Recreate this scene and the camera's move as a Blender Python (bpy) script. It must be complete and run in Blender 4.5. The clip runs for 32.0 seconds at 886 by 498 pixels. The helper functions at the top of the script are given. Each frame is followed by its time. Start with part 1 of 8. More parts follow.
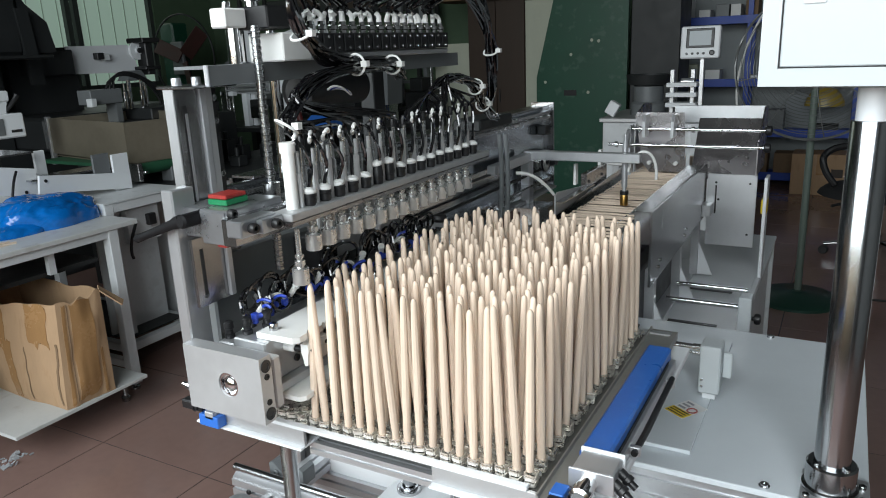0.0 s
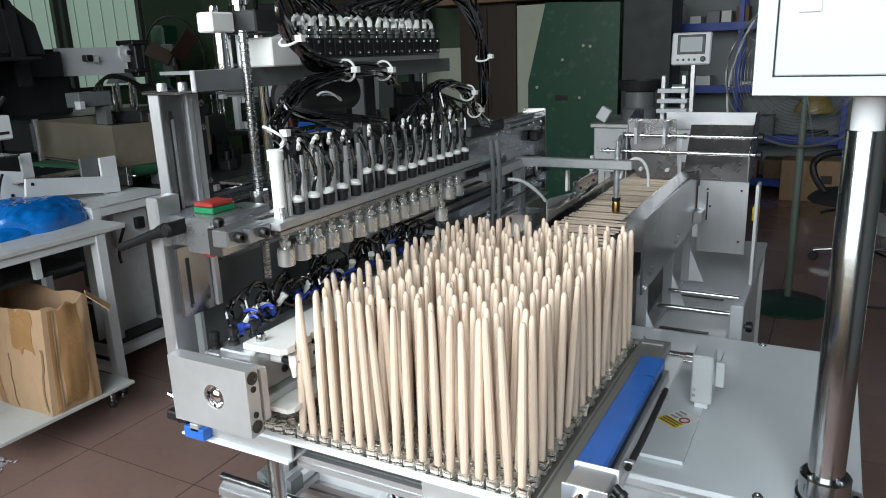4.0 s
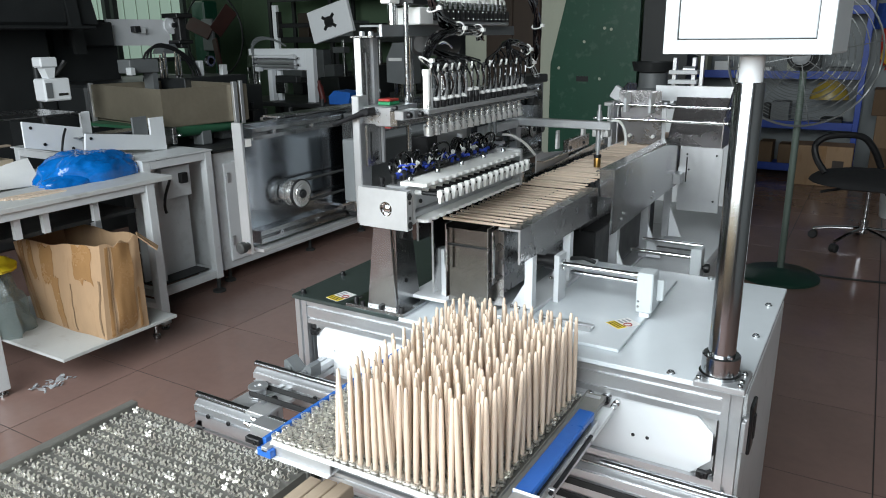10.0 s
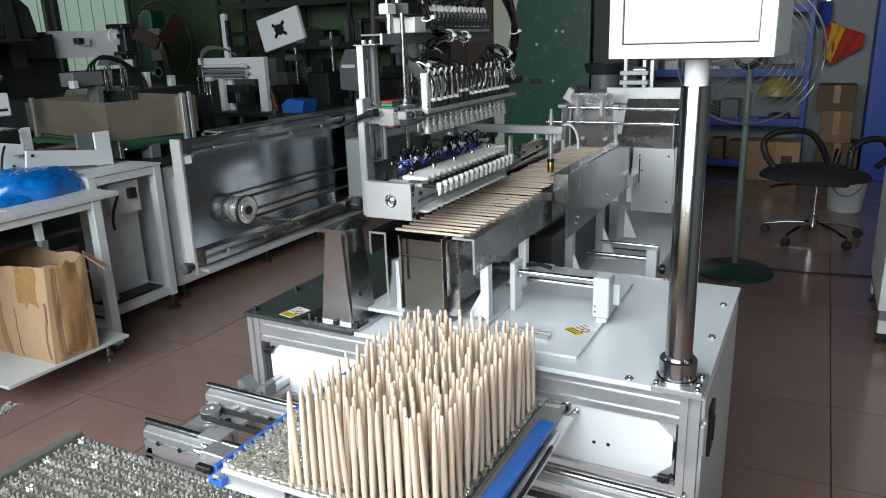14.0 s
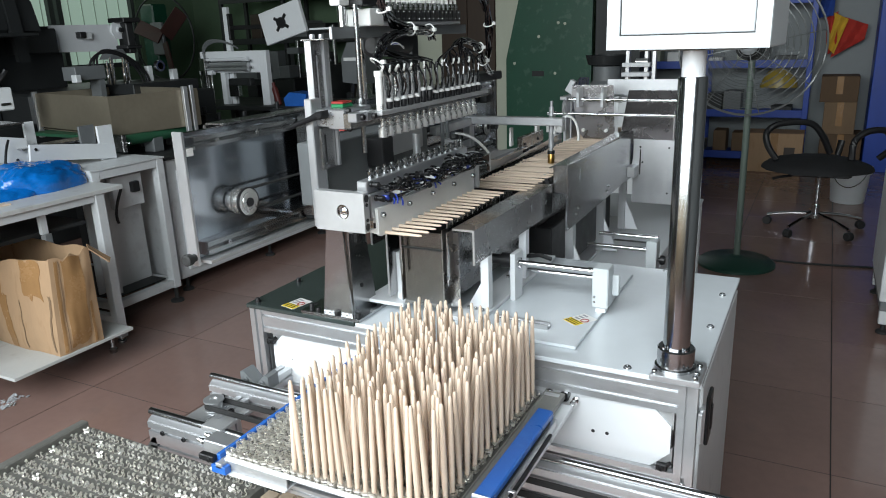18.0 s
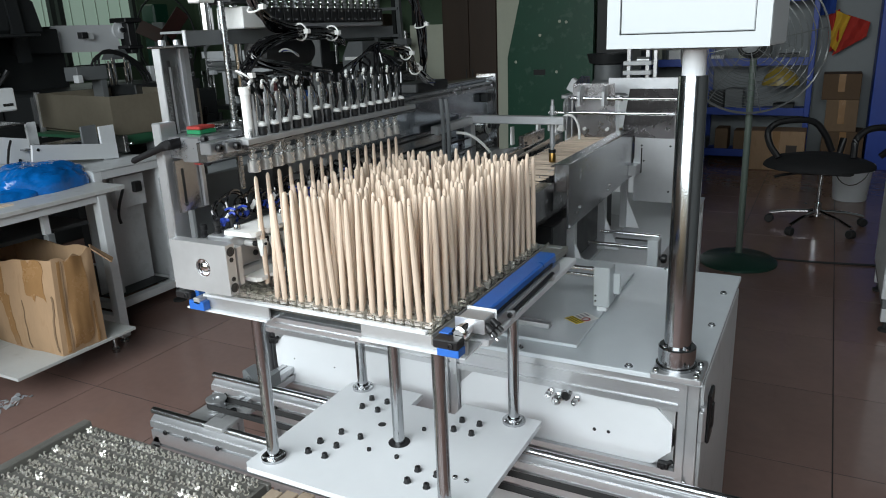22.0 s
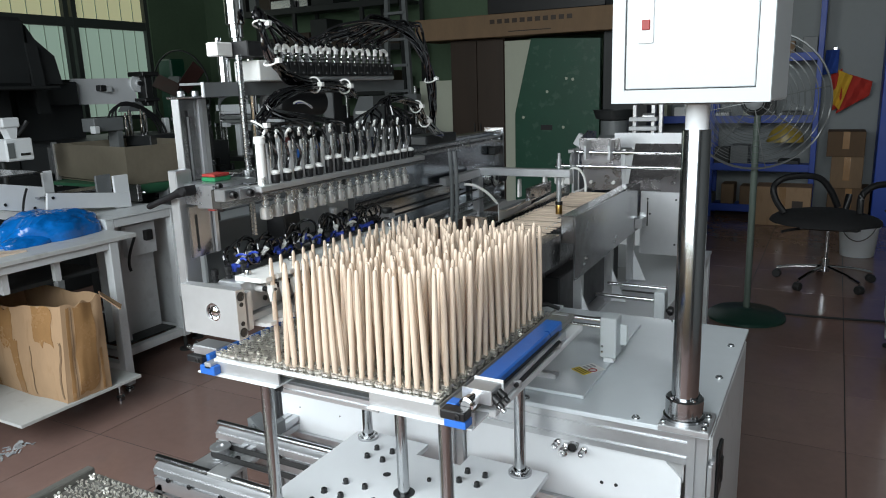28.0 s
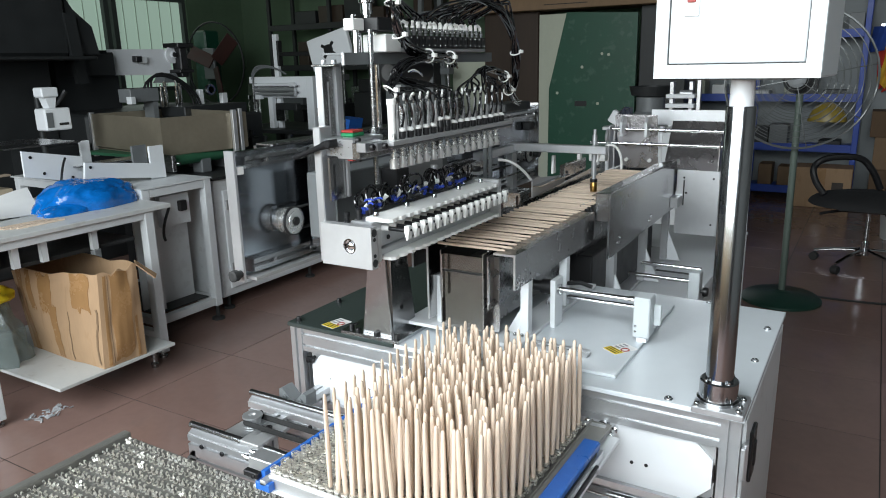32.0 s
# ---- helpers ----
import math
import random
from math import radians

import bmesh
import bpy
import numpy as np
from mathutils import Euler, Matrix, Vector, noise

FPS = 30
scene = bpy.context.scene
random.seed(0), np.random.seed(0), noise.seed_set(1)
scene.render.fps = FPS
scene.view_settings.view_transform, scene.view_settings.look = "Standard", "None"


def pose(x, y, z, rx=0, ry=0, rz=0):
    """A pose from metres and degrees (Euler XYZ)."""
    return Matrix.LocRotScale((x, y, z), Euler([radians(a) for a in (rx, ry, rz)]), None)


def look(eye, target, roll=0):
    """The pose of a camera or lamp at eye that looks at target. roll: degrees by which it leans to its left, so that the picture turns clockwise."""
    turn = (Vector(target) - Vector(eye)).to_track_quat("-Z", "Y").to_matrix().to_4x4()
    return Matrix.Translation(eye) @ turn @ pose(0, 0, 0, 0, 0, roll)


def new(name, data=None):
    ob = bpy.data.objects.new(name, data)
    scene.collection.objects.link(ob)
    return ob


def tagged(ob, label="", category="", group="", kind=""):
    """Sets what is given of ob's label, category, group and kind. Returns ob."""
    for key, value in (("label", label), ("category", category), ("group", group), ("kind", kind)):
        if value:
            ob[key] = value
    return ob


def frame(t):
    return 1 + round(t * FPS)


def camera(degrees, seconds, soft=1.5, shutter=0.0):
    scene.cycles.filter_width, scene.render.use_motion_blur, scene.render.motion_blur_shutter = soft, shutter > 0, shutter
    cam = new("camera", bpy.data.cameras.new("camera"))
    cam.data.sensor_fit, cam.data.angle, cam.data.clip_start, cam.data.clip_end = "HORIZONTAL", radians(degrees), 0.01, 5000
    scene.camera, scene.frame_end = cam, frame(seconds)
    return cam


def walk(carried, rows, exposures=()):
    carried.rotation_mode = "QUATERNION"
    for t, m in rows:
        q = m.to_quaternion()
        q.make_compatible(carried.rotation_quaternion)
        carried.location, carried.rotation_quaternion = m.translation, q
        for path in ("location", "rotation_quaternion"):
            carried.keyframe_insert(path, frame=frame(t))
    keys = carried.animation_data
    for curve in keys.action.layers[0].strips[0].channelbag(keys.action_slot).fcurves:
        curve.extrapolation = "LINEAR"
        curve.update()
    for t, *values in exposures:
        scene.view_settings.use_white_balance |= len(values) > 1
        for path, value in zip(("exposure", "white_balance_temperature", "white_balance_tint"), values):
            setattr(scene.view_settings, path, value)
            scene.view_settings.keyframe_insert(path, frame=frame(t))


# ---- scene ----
cam = camera(63.2, 32.0, 1.0)
EXPOSURES = [(0, -1.05, 6360, 9), (3.5, -0.99, 6360, 9), (6, -0.81, 6360, 9), (8, -0.65, 6360, 9), (14, -0.73, 6360, 9), (18, -0.69, 6360, 9), (20.5, -0.74, 6360, 9), (21.2, -0.81, 6360, 9), (22, -1.14, 6360, 9), (25, -1.09, 6360, 9), (28, -0.95, 6360, 9), (29, -0.81, 6360, 9), (30, -0.67, 6360, 9), (32, -0.67, 6360, 9)]

PATH = [
    (0, (1.1096, -1.1598, 1.5287), (0.1669, 0.5213, 0.9930), -2.46),
    (0.5, (1.1127, -1.1596, 1.5282), (0.1702, 0.5218, 0.9955), -2.59),
    (1, (1.1169, -1.1595, 1.5294), (0.1707, 0.5209, 1.0010), -2.59),
    (1.5, (1.1167, -1.1561, 1.5312), (0.1711, 0.5250, 1.0032), -2.42),
    (2, (1.1099, -1.1499, 1.5297), (0.1621, 0.5294, 1.0006), -2.47),
    (2.5, (1.1045, -1.1404, 1.5288), (0.1597, 0.5410, 0.9979), -2.54),
    (3, (1.1041, -1.1354, 1.5311), (0.1622, 0.5495, 1.0042), -2.71),
    (3.5, (1.1029, -1.1396, 1.5314), (0.1757, 0.5541, 1.0069), -2.23),
    (5.5, (1.0979, -1.1605, 1.5276), (0.1839, 0.5375, 0.9960), -1.88),
    (6, (1.1023, -1.1747, 1.5240), (0.2035, 0.5315, 0.9952), -1.91),
    (6.5, (1.1477, -1.2144, 1.5211), (0.2054, 0.4715, 1.0033), -0.86),
    (7, (1.2400, -1.2854, 1.5160), (0.2506, 0.3646, 0.9689), -0.81),
    (7.5, (1.3189, -1.3739, 1.5103), (0.2963, 0.2499, 0.9481), -0.78),
    (8, (1.3523, -1.4148, 1.5049), (0.3286, 0.2065, 0.9362), -1.28),
    (8.5, (1.3506, -1.4341, 1.5016), (0.3464, 0.1945, 0.9178), -2.34),
    (9, (1.3538, -1.4447, 1.4993), (0.3603, 0.1904, 0.9178), -1.59),
    (9.5, (1.3600, -1.4391, 1.4946), (0.3793, 0.2091, 0.9282), -1.16),
    (10, (1.3511, -1.4337, 1.4961), (0.3686, 0.2133, 0.9288), -0.78),
    (10.5, (1.3540, -1.4294, 1.4977), (0.3582, 0.2152, 0.9457), -1.47),
    (11, (1.3624, -1.4214, 1.4985), (0.4051, 0.2477, 0.9517), -1.53),
    (11.5, (1.3630, -1.4104, 1.4997), (0.4162, 0.2626, 0.9442), -1.70),
    (12, (1.3646, -1.3984, 1.5016), (0.4265, 0.2779, 0.9439), -1.79),
    (12.5, (1.3649, -1.3948, 1.5004), (0.4434, 0.2893, 0.9415), -1.96),
    (13, (1.3569, -1.3938, 1.5006), (0.4411, 0.2958, 0.9465), -1.86),
    (13.5, (1.3501, -1.3932, 1.5014), (0.4406, 0.2974, 0.9407), -1.96),
    (14, (1.3528, -1.3930, 1.5038), (0.4603, 0.3077, 0.9444), -1.90),
    (14.5, (1.3577, -1.3908, 1.5005), (0.4735, 0.3118, 0.9370), -1.95),
    (16.5, (1.3677, -1.3907, 1.5042), (0.4716, 0.3018, 0.9277), -3.02),
    (17, (1.3694, -1.3887, 1.5018), (0.4741, 0.3041, 0.9244), -2.85),
    (17.5, (1.3693, -1.3938, 1.5036), (0.4736, 0.3011, 0.9335), -2.63),
    (18, (1.3658, -1.4024, 1.5025), (0.4672, 0.2892, 0.9254), -2.15),
    (18.5, (1.3677, -1.4028, 1.5027), (0.4639, 0.2857, 0.9263), -2.55),
    (19, (1.3688, -1.4031, 1.5036), (0.4650, 0.2859, 0.9309), -2.75),
    (19.5, (1.3661, -1.4082, 1.5050), (0.4463, 0.2769, 0.9450), -2.49),
    (20, (1.3676, -1.4066, 1.5057), (0.4457, 0.2781, 0.9468), -2.30),
    (20.5, (1.3703, -1.4025, 1.5053), (0.4607, 0.2844, 0.9349), -2.15),
    (21, (1.3683, -1.4045, 1.5032), (0.4605, 0.2796, 0.9209), -2.30),
    (21.5, (1.3667, -1.4026, 1.5024), (0.4611, 0.2825, 0.9187), -2.24),
    (22, (1.3689, -1.4040, 1.5039), (0.4657, 0.2839, 0.9242), -2.36),
    (22.5, (1.3698, -1.4013, 1.5046), (0.4686, 0.2880, 0.9289), -2.26),
    (23, (1.3711, -1.4005, 1.5040), (0.4730, 0.2889, 0.9236), -2.38),
    (23.5, (1.3713, -1.3999, 1.5017), (0.4724, 0.2896, 0.9214), -2.42),
    (24, (1.3739, -1.3921, 1.5022), (0.4750, 0.2995, 0.9272), -2.68),
    (24.5, (1.3766, -1.3909, 1.5050), (0.4777, 0.3044, 0.9410), -2.61),
    (25, (1.3795, -1.3872, 1.5047), (0.4805, 0.3069, 0.9390), -2.86),
    (25.5, (1.3780, -1.3944, 1.5077), (0.4662, 0.3064, 0.9858), -2.72),
    (27.5, (1.3783, -1.4184, 1.5012), (0.4476, 0.3023, 1.0880), -1.98),
    (28, (1.3763, -1.4202, 1.4998), (0.4431, 0.2935, 1.0619), -1.86),
    (28.5, (1.3709, -1.4217, 1.5009), (0.4176, 0.2793, 1.0515), -1.75),
    (29, (1.3674, -1.4233, 1.5008), (0.3918, 0.2625, 1.0463), -1.72),
    (29.5, (1.3673, -1.4224, 1.4990), (0.3897, 0.2597, 1.0359), -1.76),
    (30, (1.3677, -1.4185, 1.4979), (0.3809, 0.2579, 1.0330), -1.76),
    (30.5, (1.3660, -1.4191, 1.4967), (0.3689, 0.2458, 1.0123), -1.57),
    (31, (1.3639, -1.4162, 1.4968), (0.3601, 0.2416, 1.0032), -1.36),
    (31.5, (1.3636, -1.4146, 1.4962), (0.3662, 0.2453, 0.9972), -1.43),
    (32, (1.3627, -1.4169, 1.4966), (0.3660, 0.2437, 0.9955), -1.32),
]
walk(cam, [(t, look(eye, aim, roll)) for t, eye, aim, roll in PATH], EXPOSURES)

# ---------------------------------------------------------------- light
world = bpy.data.worlds.new("world")
scene.world = world
world.use_nodes = True
wn = world.node_tree.nodes
sky = wn.new("ShaderNodeTexSky")
sky.sky_type = "NISHITA"
sky.sun_disc = False
sky.sun_elevation, sky.sun_rotation = radians(40), radians(200)
world.node_tree.links.new(sky.outputs[0], wn["Background"].inputs[0])
wn["Background"].inputs[1].default_value = 0.12


def area_lamp(name, eye, target, sx, sy, watts, colour):
    data = bpy.data.lights.new(name, "AREA")
    data.shape, data.size, data.size_y, data.energy, data.color = "RECTANGLE", sx, sy, watts, colour
    ob = new(name, data)
    ob.matrix_world = look(eye, target)
    return ob


# daylight through the open gate behind the camera and through the window row
area_lamp("gate_daylight", (0.15, -3.4, 2.75), (0.40, -0.1, 0.40), 5.2, 2.8, 670, (0.915, 0.975, 0.985))
area_lamp("window_daylight", (-7.25, 4.2, 2.5), (-3.0, 3.4, 1.0), 3.0, 1.4, 12, (0.9, 1.0, 0.96))

# ---------------------------------------------------------------- geometry helpers
ORIGIN = {}


class G:
    """Collects simple solids, in world metres, for one mesh."""

    def __init__(self):
        self.v, self.f, self.s = [], [], []

    def add(self, vs, fs, smooth=False):
        n = len(self.v)
        self.v += [tuple(p) for p in vs]
        self.f += [tuple(i + n for i in f) for f in fs]
        self.s += [smooth] * len(fs)
        return self

    def box(self, x0, x1, y0, y1, z0, z1, c=0.0, m=None):
        if c <= 0:
            vs = [(x, y, z) for x in (x0, x1) for y in (y0, y1) for z in (z0, z1)]
            fs = [(0, 1, 3, 2), (4, 6, 7, 5), (0, 4, 5, 1), (2, 3, 7, 6), (0, 2, 6, 4), (1, 5, 7, 3)]
        else:
            bm = bmesh.new()
            bmesh.ops.create_cube(bm, size=1)
            for q in bm.verts:
                q.co = Vector(((x0 + x1) / 2 + q.co.x * (x1 - x0), (y0 + y1) / 2 + q.co.y * (y1 - y0), (z0 + z1) / 2 + q.co.z * (z1 - z0)))
            bmesh.ops.bevel(bm, geom=list(bm.edges), offset=c, segments=1, affect="EDGES")
            bm.verts.index_update()
            vs = [q.co.copy() for q in bm.verts]
            fs = [[q.index for q in fc.verts] for fc in bm.faces]
            bm.free()
        if m:
            vs = [m @ Vector(p) for p in vs]
        return self.add(vs, fs)

    def ring(self, rings, cap=True, smooth=True, closed=False):
        n = len(rings[0])
        vs = [p for r in rings for p in r]
        fs = []
        m = len(rings)
        for k in range(m if closed else m - 1):
            a, b = k * n, ((k + 1) % m) * n
            for i in range(n):
                j = (i + 1) % n
                fs.append((a + i, a + j, b + j, b + i))
        self.add(vs, fs, smooth)
        if cap and not closed:
            base = len(self.v) - len(vs)
            self.f += [tuple(base + i for i in reversed(range(n))), tuple(base + (m - 1) * n + i for i in range(n))]
            self.s += [False, False]
        return self

    def lathe(self, p0, axis, profile, seg=16):
        """profile: (distance along the axis, radius)"""
        ax = Vector(axis).normalized()
        a = ax.orthogonal().normalized()
        b = ax.cross(a)
        p0 = Vector(p0)
        return self.ring([[p0 + ax * d + (a * math.cos(2 * math.pi * i / seg) + b * math.sin(2 * math.pi * i / seg)) * max(r, 1e-5) for i in range(seg)] for d, r in profile])

    def cyl(self, p0, p1, r, seg=16, r1=None):
        d = Vector(p1) - Vector(p0)
        rr = r if r1 is None else r1
        n0 = len(self.s)
        self.lathe(p0, d, [(0, r), (d.length, rr)], seg)
        return self

    def tube(self, pts, r, seg=8, closed=False):
        pts = [Vector(p) for p in pts]
        rings = []
        n = len(pts)
        up = Vector((0.3, 0.2, 1)).normalized()
        for i, p in enumerate(pts):
            d = (pts[(i + 1) % n] - pts[i - 1]) if closed or 0 < i < n - 1 else (pts[1] - pts[0] if i == 0 else pts[-1] - pts[-2])
            d.normalize()
            a = d.cross(up)
            if a.length < 1e-3:
                a = d.orthogonal()
            a.normalize()
            b = d.cross(a)
            up = a.cross(d) if False else up
            rings.append([p + (a * math.cos(2 * math.pi * k / seg) + b * math.sin(2 * math.pi * k / seg)) * r for k in range(seg)])
        return self.ring(rings, closed=closed)

    def prism(self, poly, axis, a, b):
        """poly: points in the two other axes (in the order x, y, z), pushed along axis from a to b"""
        def mk(p, h):
            return {"x": (h, p[0], p[1]), "y": (p[0], h, p[1]), "z": (p[0], p[1], h)}[axis]
        n = len(poly)
        vs = [mk(p, a) for p in poly] + [mk(p, b) for p in poly]
        fs = [tuple(reversed(range(n))), tuple(range(n, 2 * n))] + [(i, (i + 1) % n, n + (i + 1) % n, n + i) for i in range(n)]
        return self.add(vs, fs)

    def plate_hole(self, axis, a, b, u0, u1, w0, w1, cu, cw, r, seg=24):
        """a slab with a round hole; u, w: the two other axes in order"""
        def mk(u, w, h):
            return {"x": (h, u, w), "y": (u, h, w), "z": (u, w, h)}[axis]
        outer, inner = [], []
        for i in range(seg):
            t = 2 * math.pi * (i + 0.5) / seg
            dx, dy = math.cos(t), math.sin(t)
            k = min(((u1 - cu) if dx > 0 else (u0 - cu)) / dx if abs(dx) > 1e-6 else 1e9, ((w1 - cw) if dy > 0 else (w0 - cw)) / dy if abs(dy) > 1e-6 else 1e9)
            outer.append((cu + dx * k, cw + dy * k))
            inner.append((cu + dx * r, cw + dy * r))
        corners = [(u1, w1), (u0, w1), (u0, w0), (u1, w0)]
        for c in corners:
            i = min(range(seg), key=lambda j: (outer[j][0] - c[0]) ** 2 + (outer[j][1] - c[1]) ** 2)
            outer[i] = c
        vs = [mk(*p, a) for p in outer] + [mk(*p, a) for p in inner] + [mk(*p, b) for p in outer] + [mk(*p, b) for p in inner]
        fs = []
        s = seg
        for i in range(s):
            j = (i + 1) % s
            fs += [(i, j, s + j, s + i), (2 * s + i, 3 * s + i, 3 * s + j, 2 * s + j), (i, 2 * s + i, 2 * s + j, j), (s + i, s + j, 3 * s + j, 3 * s + i)]
        return self.add(vs, fs)


def mesh_of(name, g, mats, org=(0, 0, 0)):
    me = bpy.data.meshes.new(name)
    o = Vector(org)
    me.from_pydata([Vector(p) - o for p in g.v], [], g.f)
    me.polygons.foreach_set("use_smooth", g.s)
    for m in mats if isinstance(mats, (list, tuple)) else [mats]:
        me.materials.append(m)
    bm = bmesh.new()
    bm.from_mesh(me)
    bmesh.ops.recalc_face_normals(bm, faces=bm.faces)
    for e in bm.edges:
        if len(e.link_faces) == 2 and e.calc_face_angle() > 0.62:
            e.smooth = False
    bm.to_mesh(me)
    bm.free()
    me.update()
    return me


def part(name, g, mat, parent, label="", org=None):
    """One mesh under a thing or under a part; g in world metres at the rest pose."""
    po = ORIGIN[parent]
    o = Vector(org) if org is not None else Vector(po)
    ob = new(name, mesh_of(name, g, mat, o))
    ob.parent = parent
    ob.location = o - Vector(po)
    ORIGIN[ob] = tuple(o)
    if label:
        tagged(ob, label)
    return ob


def thing(name, at, label, category, group="", kind=""):
    ob = new(name)
    ob.empty_display_size = 0.05
    ob.location = at
    ORIGIN[ob] = tuple(at)
    return tagged(ob, label, category, group, kind)


def solid(name, g, mat, label, category, group="", kind="", at=None):
    """A thing that is one mesh."""
    o = at if at is not None else g.v[0]
    ob = new(name, mesh_of(name, g, mat, o))
    ob.location = o
    ORIGIN[ob] = tuple(o)
    return tagged(ob, label, category, group, kind)


def bolt(g, p, axis=(0, 0, 1), r=0.006, h=0.006):
    """a hexagon socket screw head with its socket"""
    g.lathe(p, axis, [(0, r), (h * 0.85, r), (h, r * 0.88), (h, r * 0.5), (h * 0.4, r * 0.5)], 10)


# ---------------------------------------------------------------- materials
def mat(name, colour, rough=0.5, metal=0.0, vary=0.06, scale=8.0, bump=0.0, bump_scale=60.0, stretch=(1, 1, 1), coat=0.0, spec=0.5, per_object=0.0, rough_vary=0.08, trans=0.0, wear=None, wear_amount=0.0, alpha=1.0):
    m = bpy.data.materials.new(name)
    m.use_nodes = True
    nt = m.node_tree
    n, l = nt.nodes, nt.links
    p = n["Principled BSDF"]
    p.inputs["Metallic"].default_value = metal
    p.inputs["Coat Weight"].default_value = coat
    p.inputs["Specular IOR Level"].default_value = spec
    p.inputs["Transmission Weight"].default_value = trans
    p.inputs["Alpha"].default_value = alpha
    co = n.new("ShaderNodeTexCoord")
    mp = n.new("ShaderNodeMapping")
    mp.inputs["Scale"].default_value = stretch
    l.new(co.outputs["Object"], mp.inputs[0])
    n1 = n.new("ShaderNodeTexNoise")
    n1.inputs["Scale"].default_value, n1.inputs["Detail"].default_value = scale, 6
    n2 = n.new("ShaderNodeTexNoise")
    n2.inputs["Scale"].default_value, n2.inputs["Detail"].default_value = scale * 9, 3
    l.new(mp.outputs[0], n1.inputs[0])
    l.new(mp.outputs[0], n2.inputs[0])
    add = n.new("ShaderNodeMath")
    add.operation = "MULTIPLY_ADD"
    l.new(n2.outputs[0], add.inputs[0])
    add.inputs[1].default_value = 0.45
    l.new(n1.outputs[0], add.inputs[2])
    rg = n.new("ShaderNodeMapRange")
    rg.inputs["From Min"].default_value, rg.inputs["From Max"].default_value = 0.4, 1.05
    rg.inputs["To Min"].default_value, rg.inputs["To Max"].default_value = 1 - vary, 1 + vary
    l.new(add.outputs[0], rg.inputs[0])
    last = rg.outputs[0]
    if per_object:
        oi = n.new("ShaderNodeObjectInfo")
        r2 = n.new("ShaderNodeMapRange")
        r2.inputs["To Min"].default_value, r2.inputs["To Max"].default_value = 1 - per_object, 1 + per_object
        l.new(oi.outputs["Random"], r2.inputs[0])
        mu = n.new("ShaderNodeMath")
        mu.operation = "MULTIPLY"
        l.new(last, mu.inputs[0])
        l.new(r2.outputs[0], mu.inputs[1])
        last = mu.outputs[0]
    hs = n.new("ShaderNodeHueSaturation")
    hs.inputs["Color"].default_value = (*colour, 1)
    l.new(last, hs.inputs["Value"])
    out = hs.outputs[0]
    if wear:
        nw = n.new("ShaderNodeTexNoise")
        nw.inputs["Scale"].default_value, nw.inputs["Detail"].default_value = scale * 2.3, 8
        l.new(mp.outputs[0], nw.inputs[0])
        rw = n.new("ShaderNodeMapRange")
        rw.inputs["From Min"].default_value, rw.inputs["From Max"].default_value = 0.58, 0.68
        rw.inputs["To Max"].default_value = wear_amount
        l.new(nw.outputs[0], rw.inputs[0])
        mx = n.new("ShaderNodeMix")
        mx.data_type = "RGBA"
        l.new(rw.outputs[0], mx.inputs["Factor"])
        l.new(out, mx.inputs["A"])
        mx.inputs["B"].default_value = (*wear, 1)
        out = mx.outputs["Result"]
    l.new(out, p.inputs["Base Color"])
    rr = n.new("ShaderNodeMapRange")
    rr.inputs["From Min"].default_value, rr.inputs["From Max"].default_value = 0.4, 1.05
    rr.inputs["To Min"].default_value, rr.inputs["To Max"].default_value = max(0.02, rough - rough_vary), min(1, rough + rough_vary)
    l.new(add.outputs[0], rr.inputs[0])
    l.new(rr.outputs[0], p.inputs["Roughness"])
    if bump:
        nb = n.new("ShaderNodeTexNoise")
        nb.inputs["Scale"].default_value, nb.inputs["Detail"].default_value = bump_scale, 4
        l.new(mp.outputs[0], nb.inputs[0])
        b = n.new("ShaderNodeBump")
        b.inputs["Strength"].default_value, b.inputs["Distance"].default_value = bump, 0.003
        l.new(nb.outputs[0], b.inputs["Height"])
        l.new(b.outputs[0], p.inputs["Normal"])
    return m


def glow(name, colour, strength):
    m = bpy.data.materials.new(name)
    m.use_nodes = True
    p = m.node_tree.nodes["Principled BSDF"]
    p.inputs["Base Color"].default_value = (*colour, 1)
    p.inputs["Emission Color"].default_value = (*colour, 1)
    p.inputs["Emission Strength"].default_value = strength
    return m


M_ALU = mat("anodised_aluminium", (0.56, 0.57, 0.585), 0.34, 0.75, 0.07, 6, 0.05, 300, (1, 1, 1))
M_ALU_MATT = mat("matt_aluminium", (0.50, 0.505, 0.51), 0.46, 0.6, 0.08, 9, 0.05, 400)
M_STEEL = mat("brushed_stainless_steel", (0.48, 0.49, 0.50), 0.22, 1.0, 0.05, 3, 0.02, 60, (1, 1, 1))
M_BEAM = mat("rolled_steel_plate", (0.42, 0.45, 0.49), 0.16, 1.0, 0.05, 2, 0.004, 9, rough_vary=0.04)
M_HOPPER = mat("satin_sheet_steel", (0.40, 0.385, 0.39), 0.26, 1.0, 0.06, 3, 0.02, 60)
M_SIDE_PLATE = mat("oily_grey_plate", (0.27, 0.265, 0.245), 0.4, 0.4, 0.1, 8, 0.05, 200)
M_ALU_RAW = mat("machined_aluminium", (0.42, 0.43, 0.45), 0.30, 0.85, 0.12, 14, 0.05, 300, (1, 1, 1))
M_STEEL_V = mat("dull_sheet_steel", (0.36, 0.36, 0.365), 0.25, 1.0, 0.08, 4, 0.03, 80)
M_CHROME = mat("polished_chrome", (0.72, 0.72, 0.73), 0.10, 1.0, 0.03, 5, 0, rough_vary=0.03)
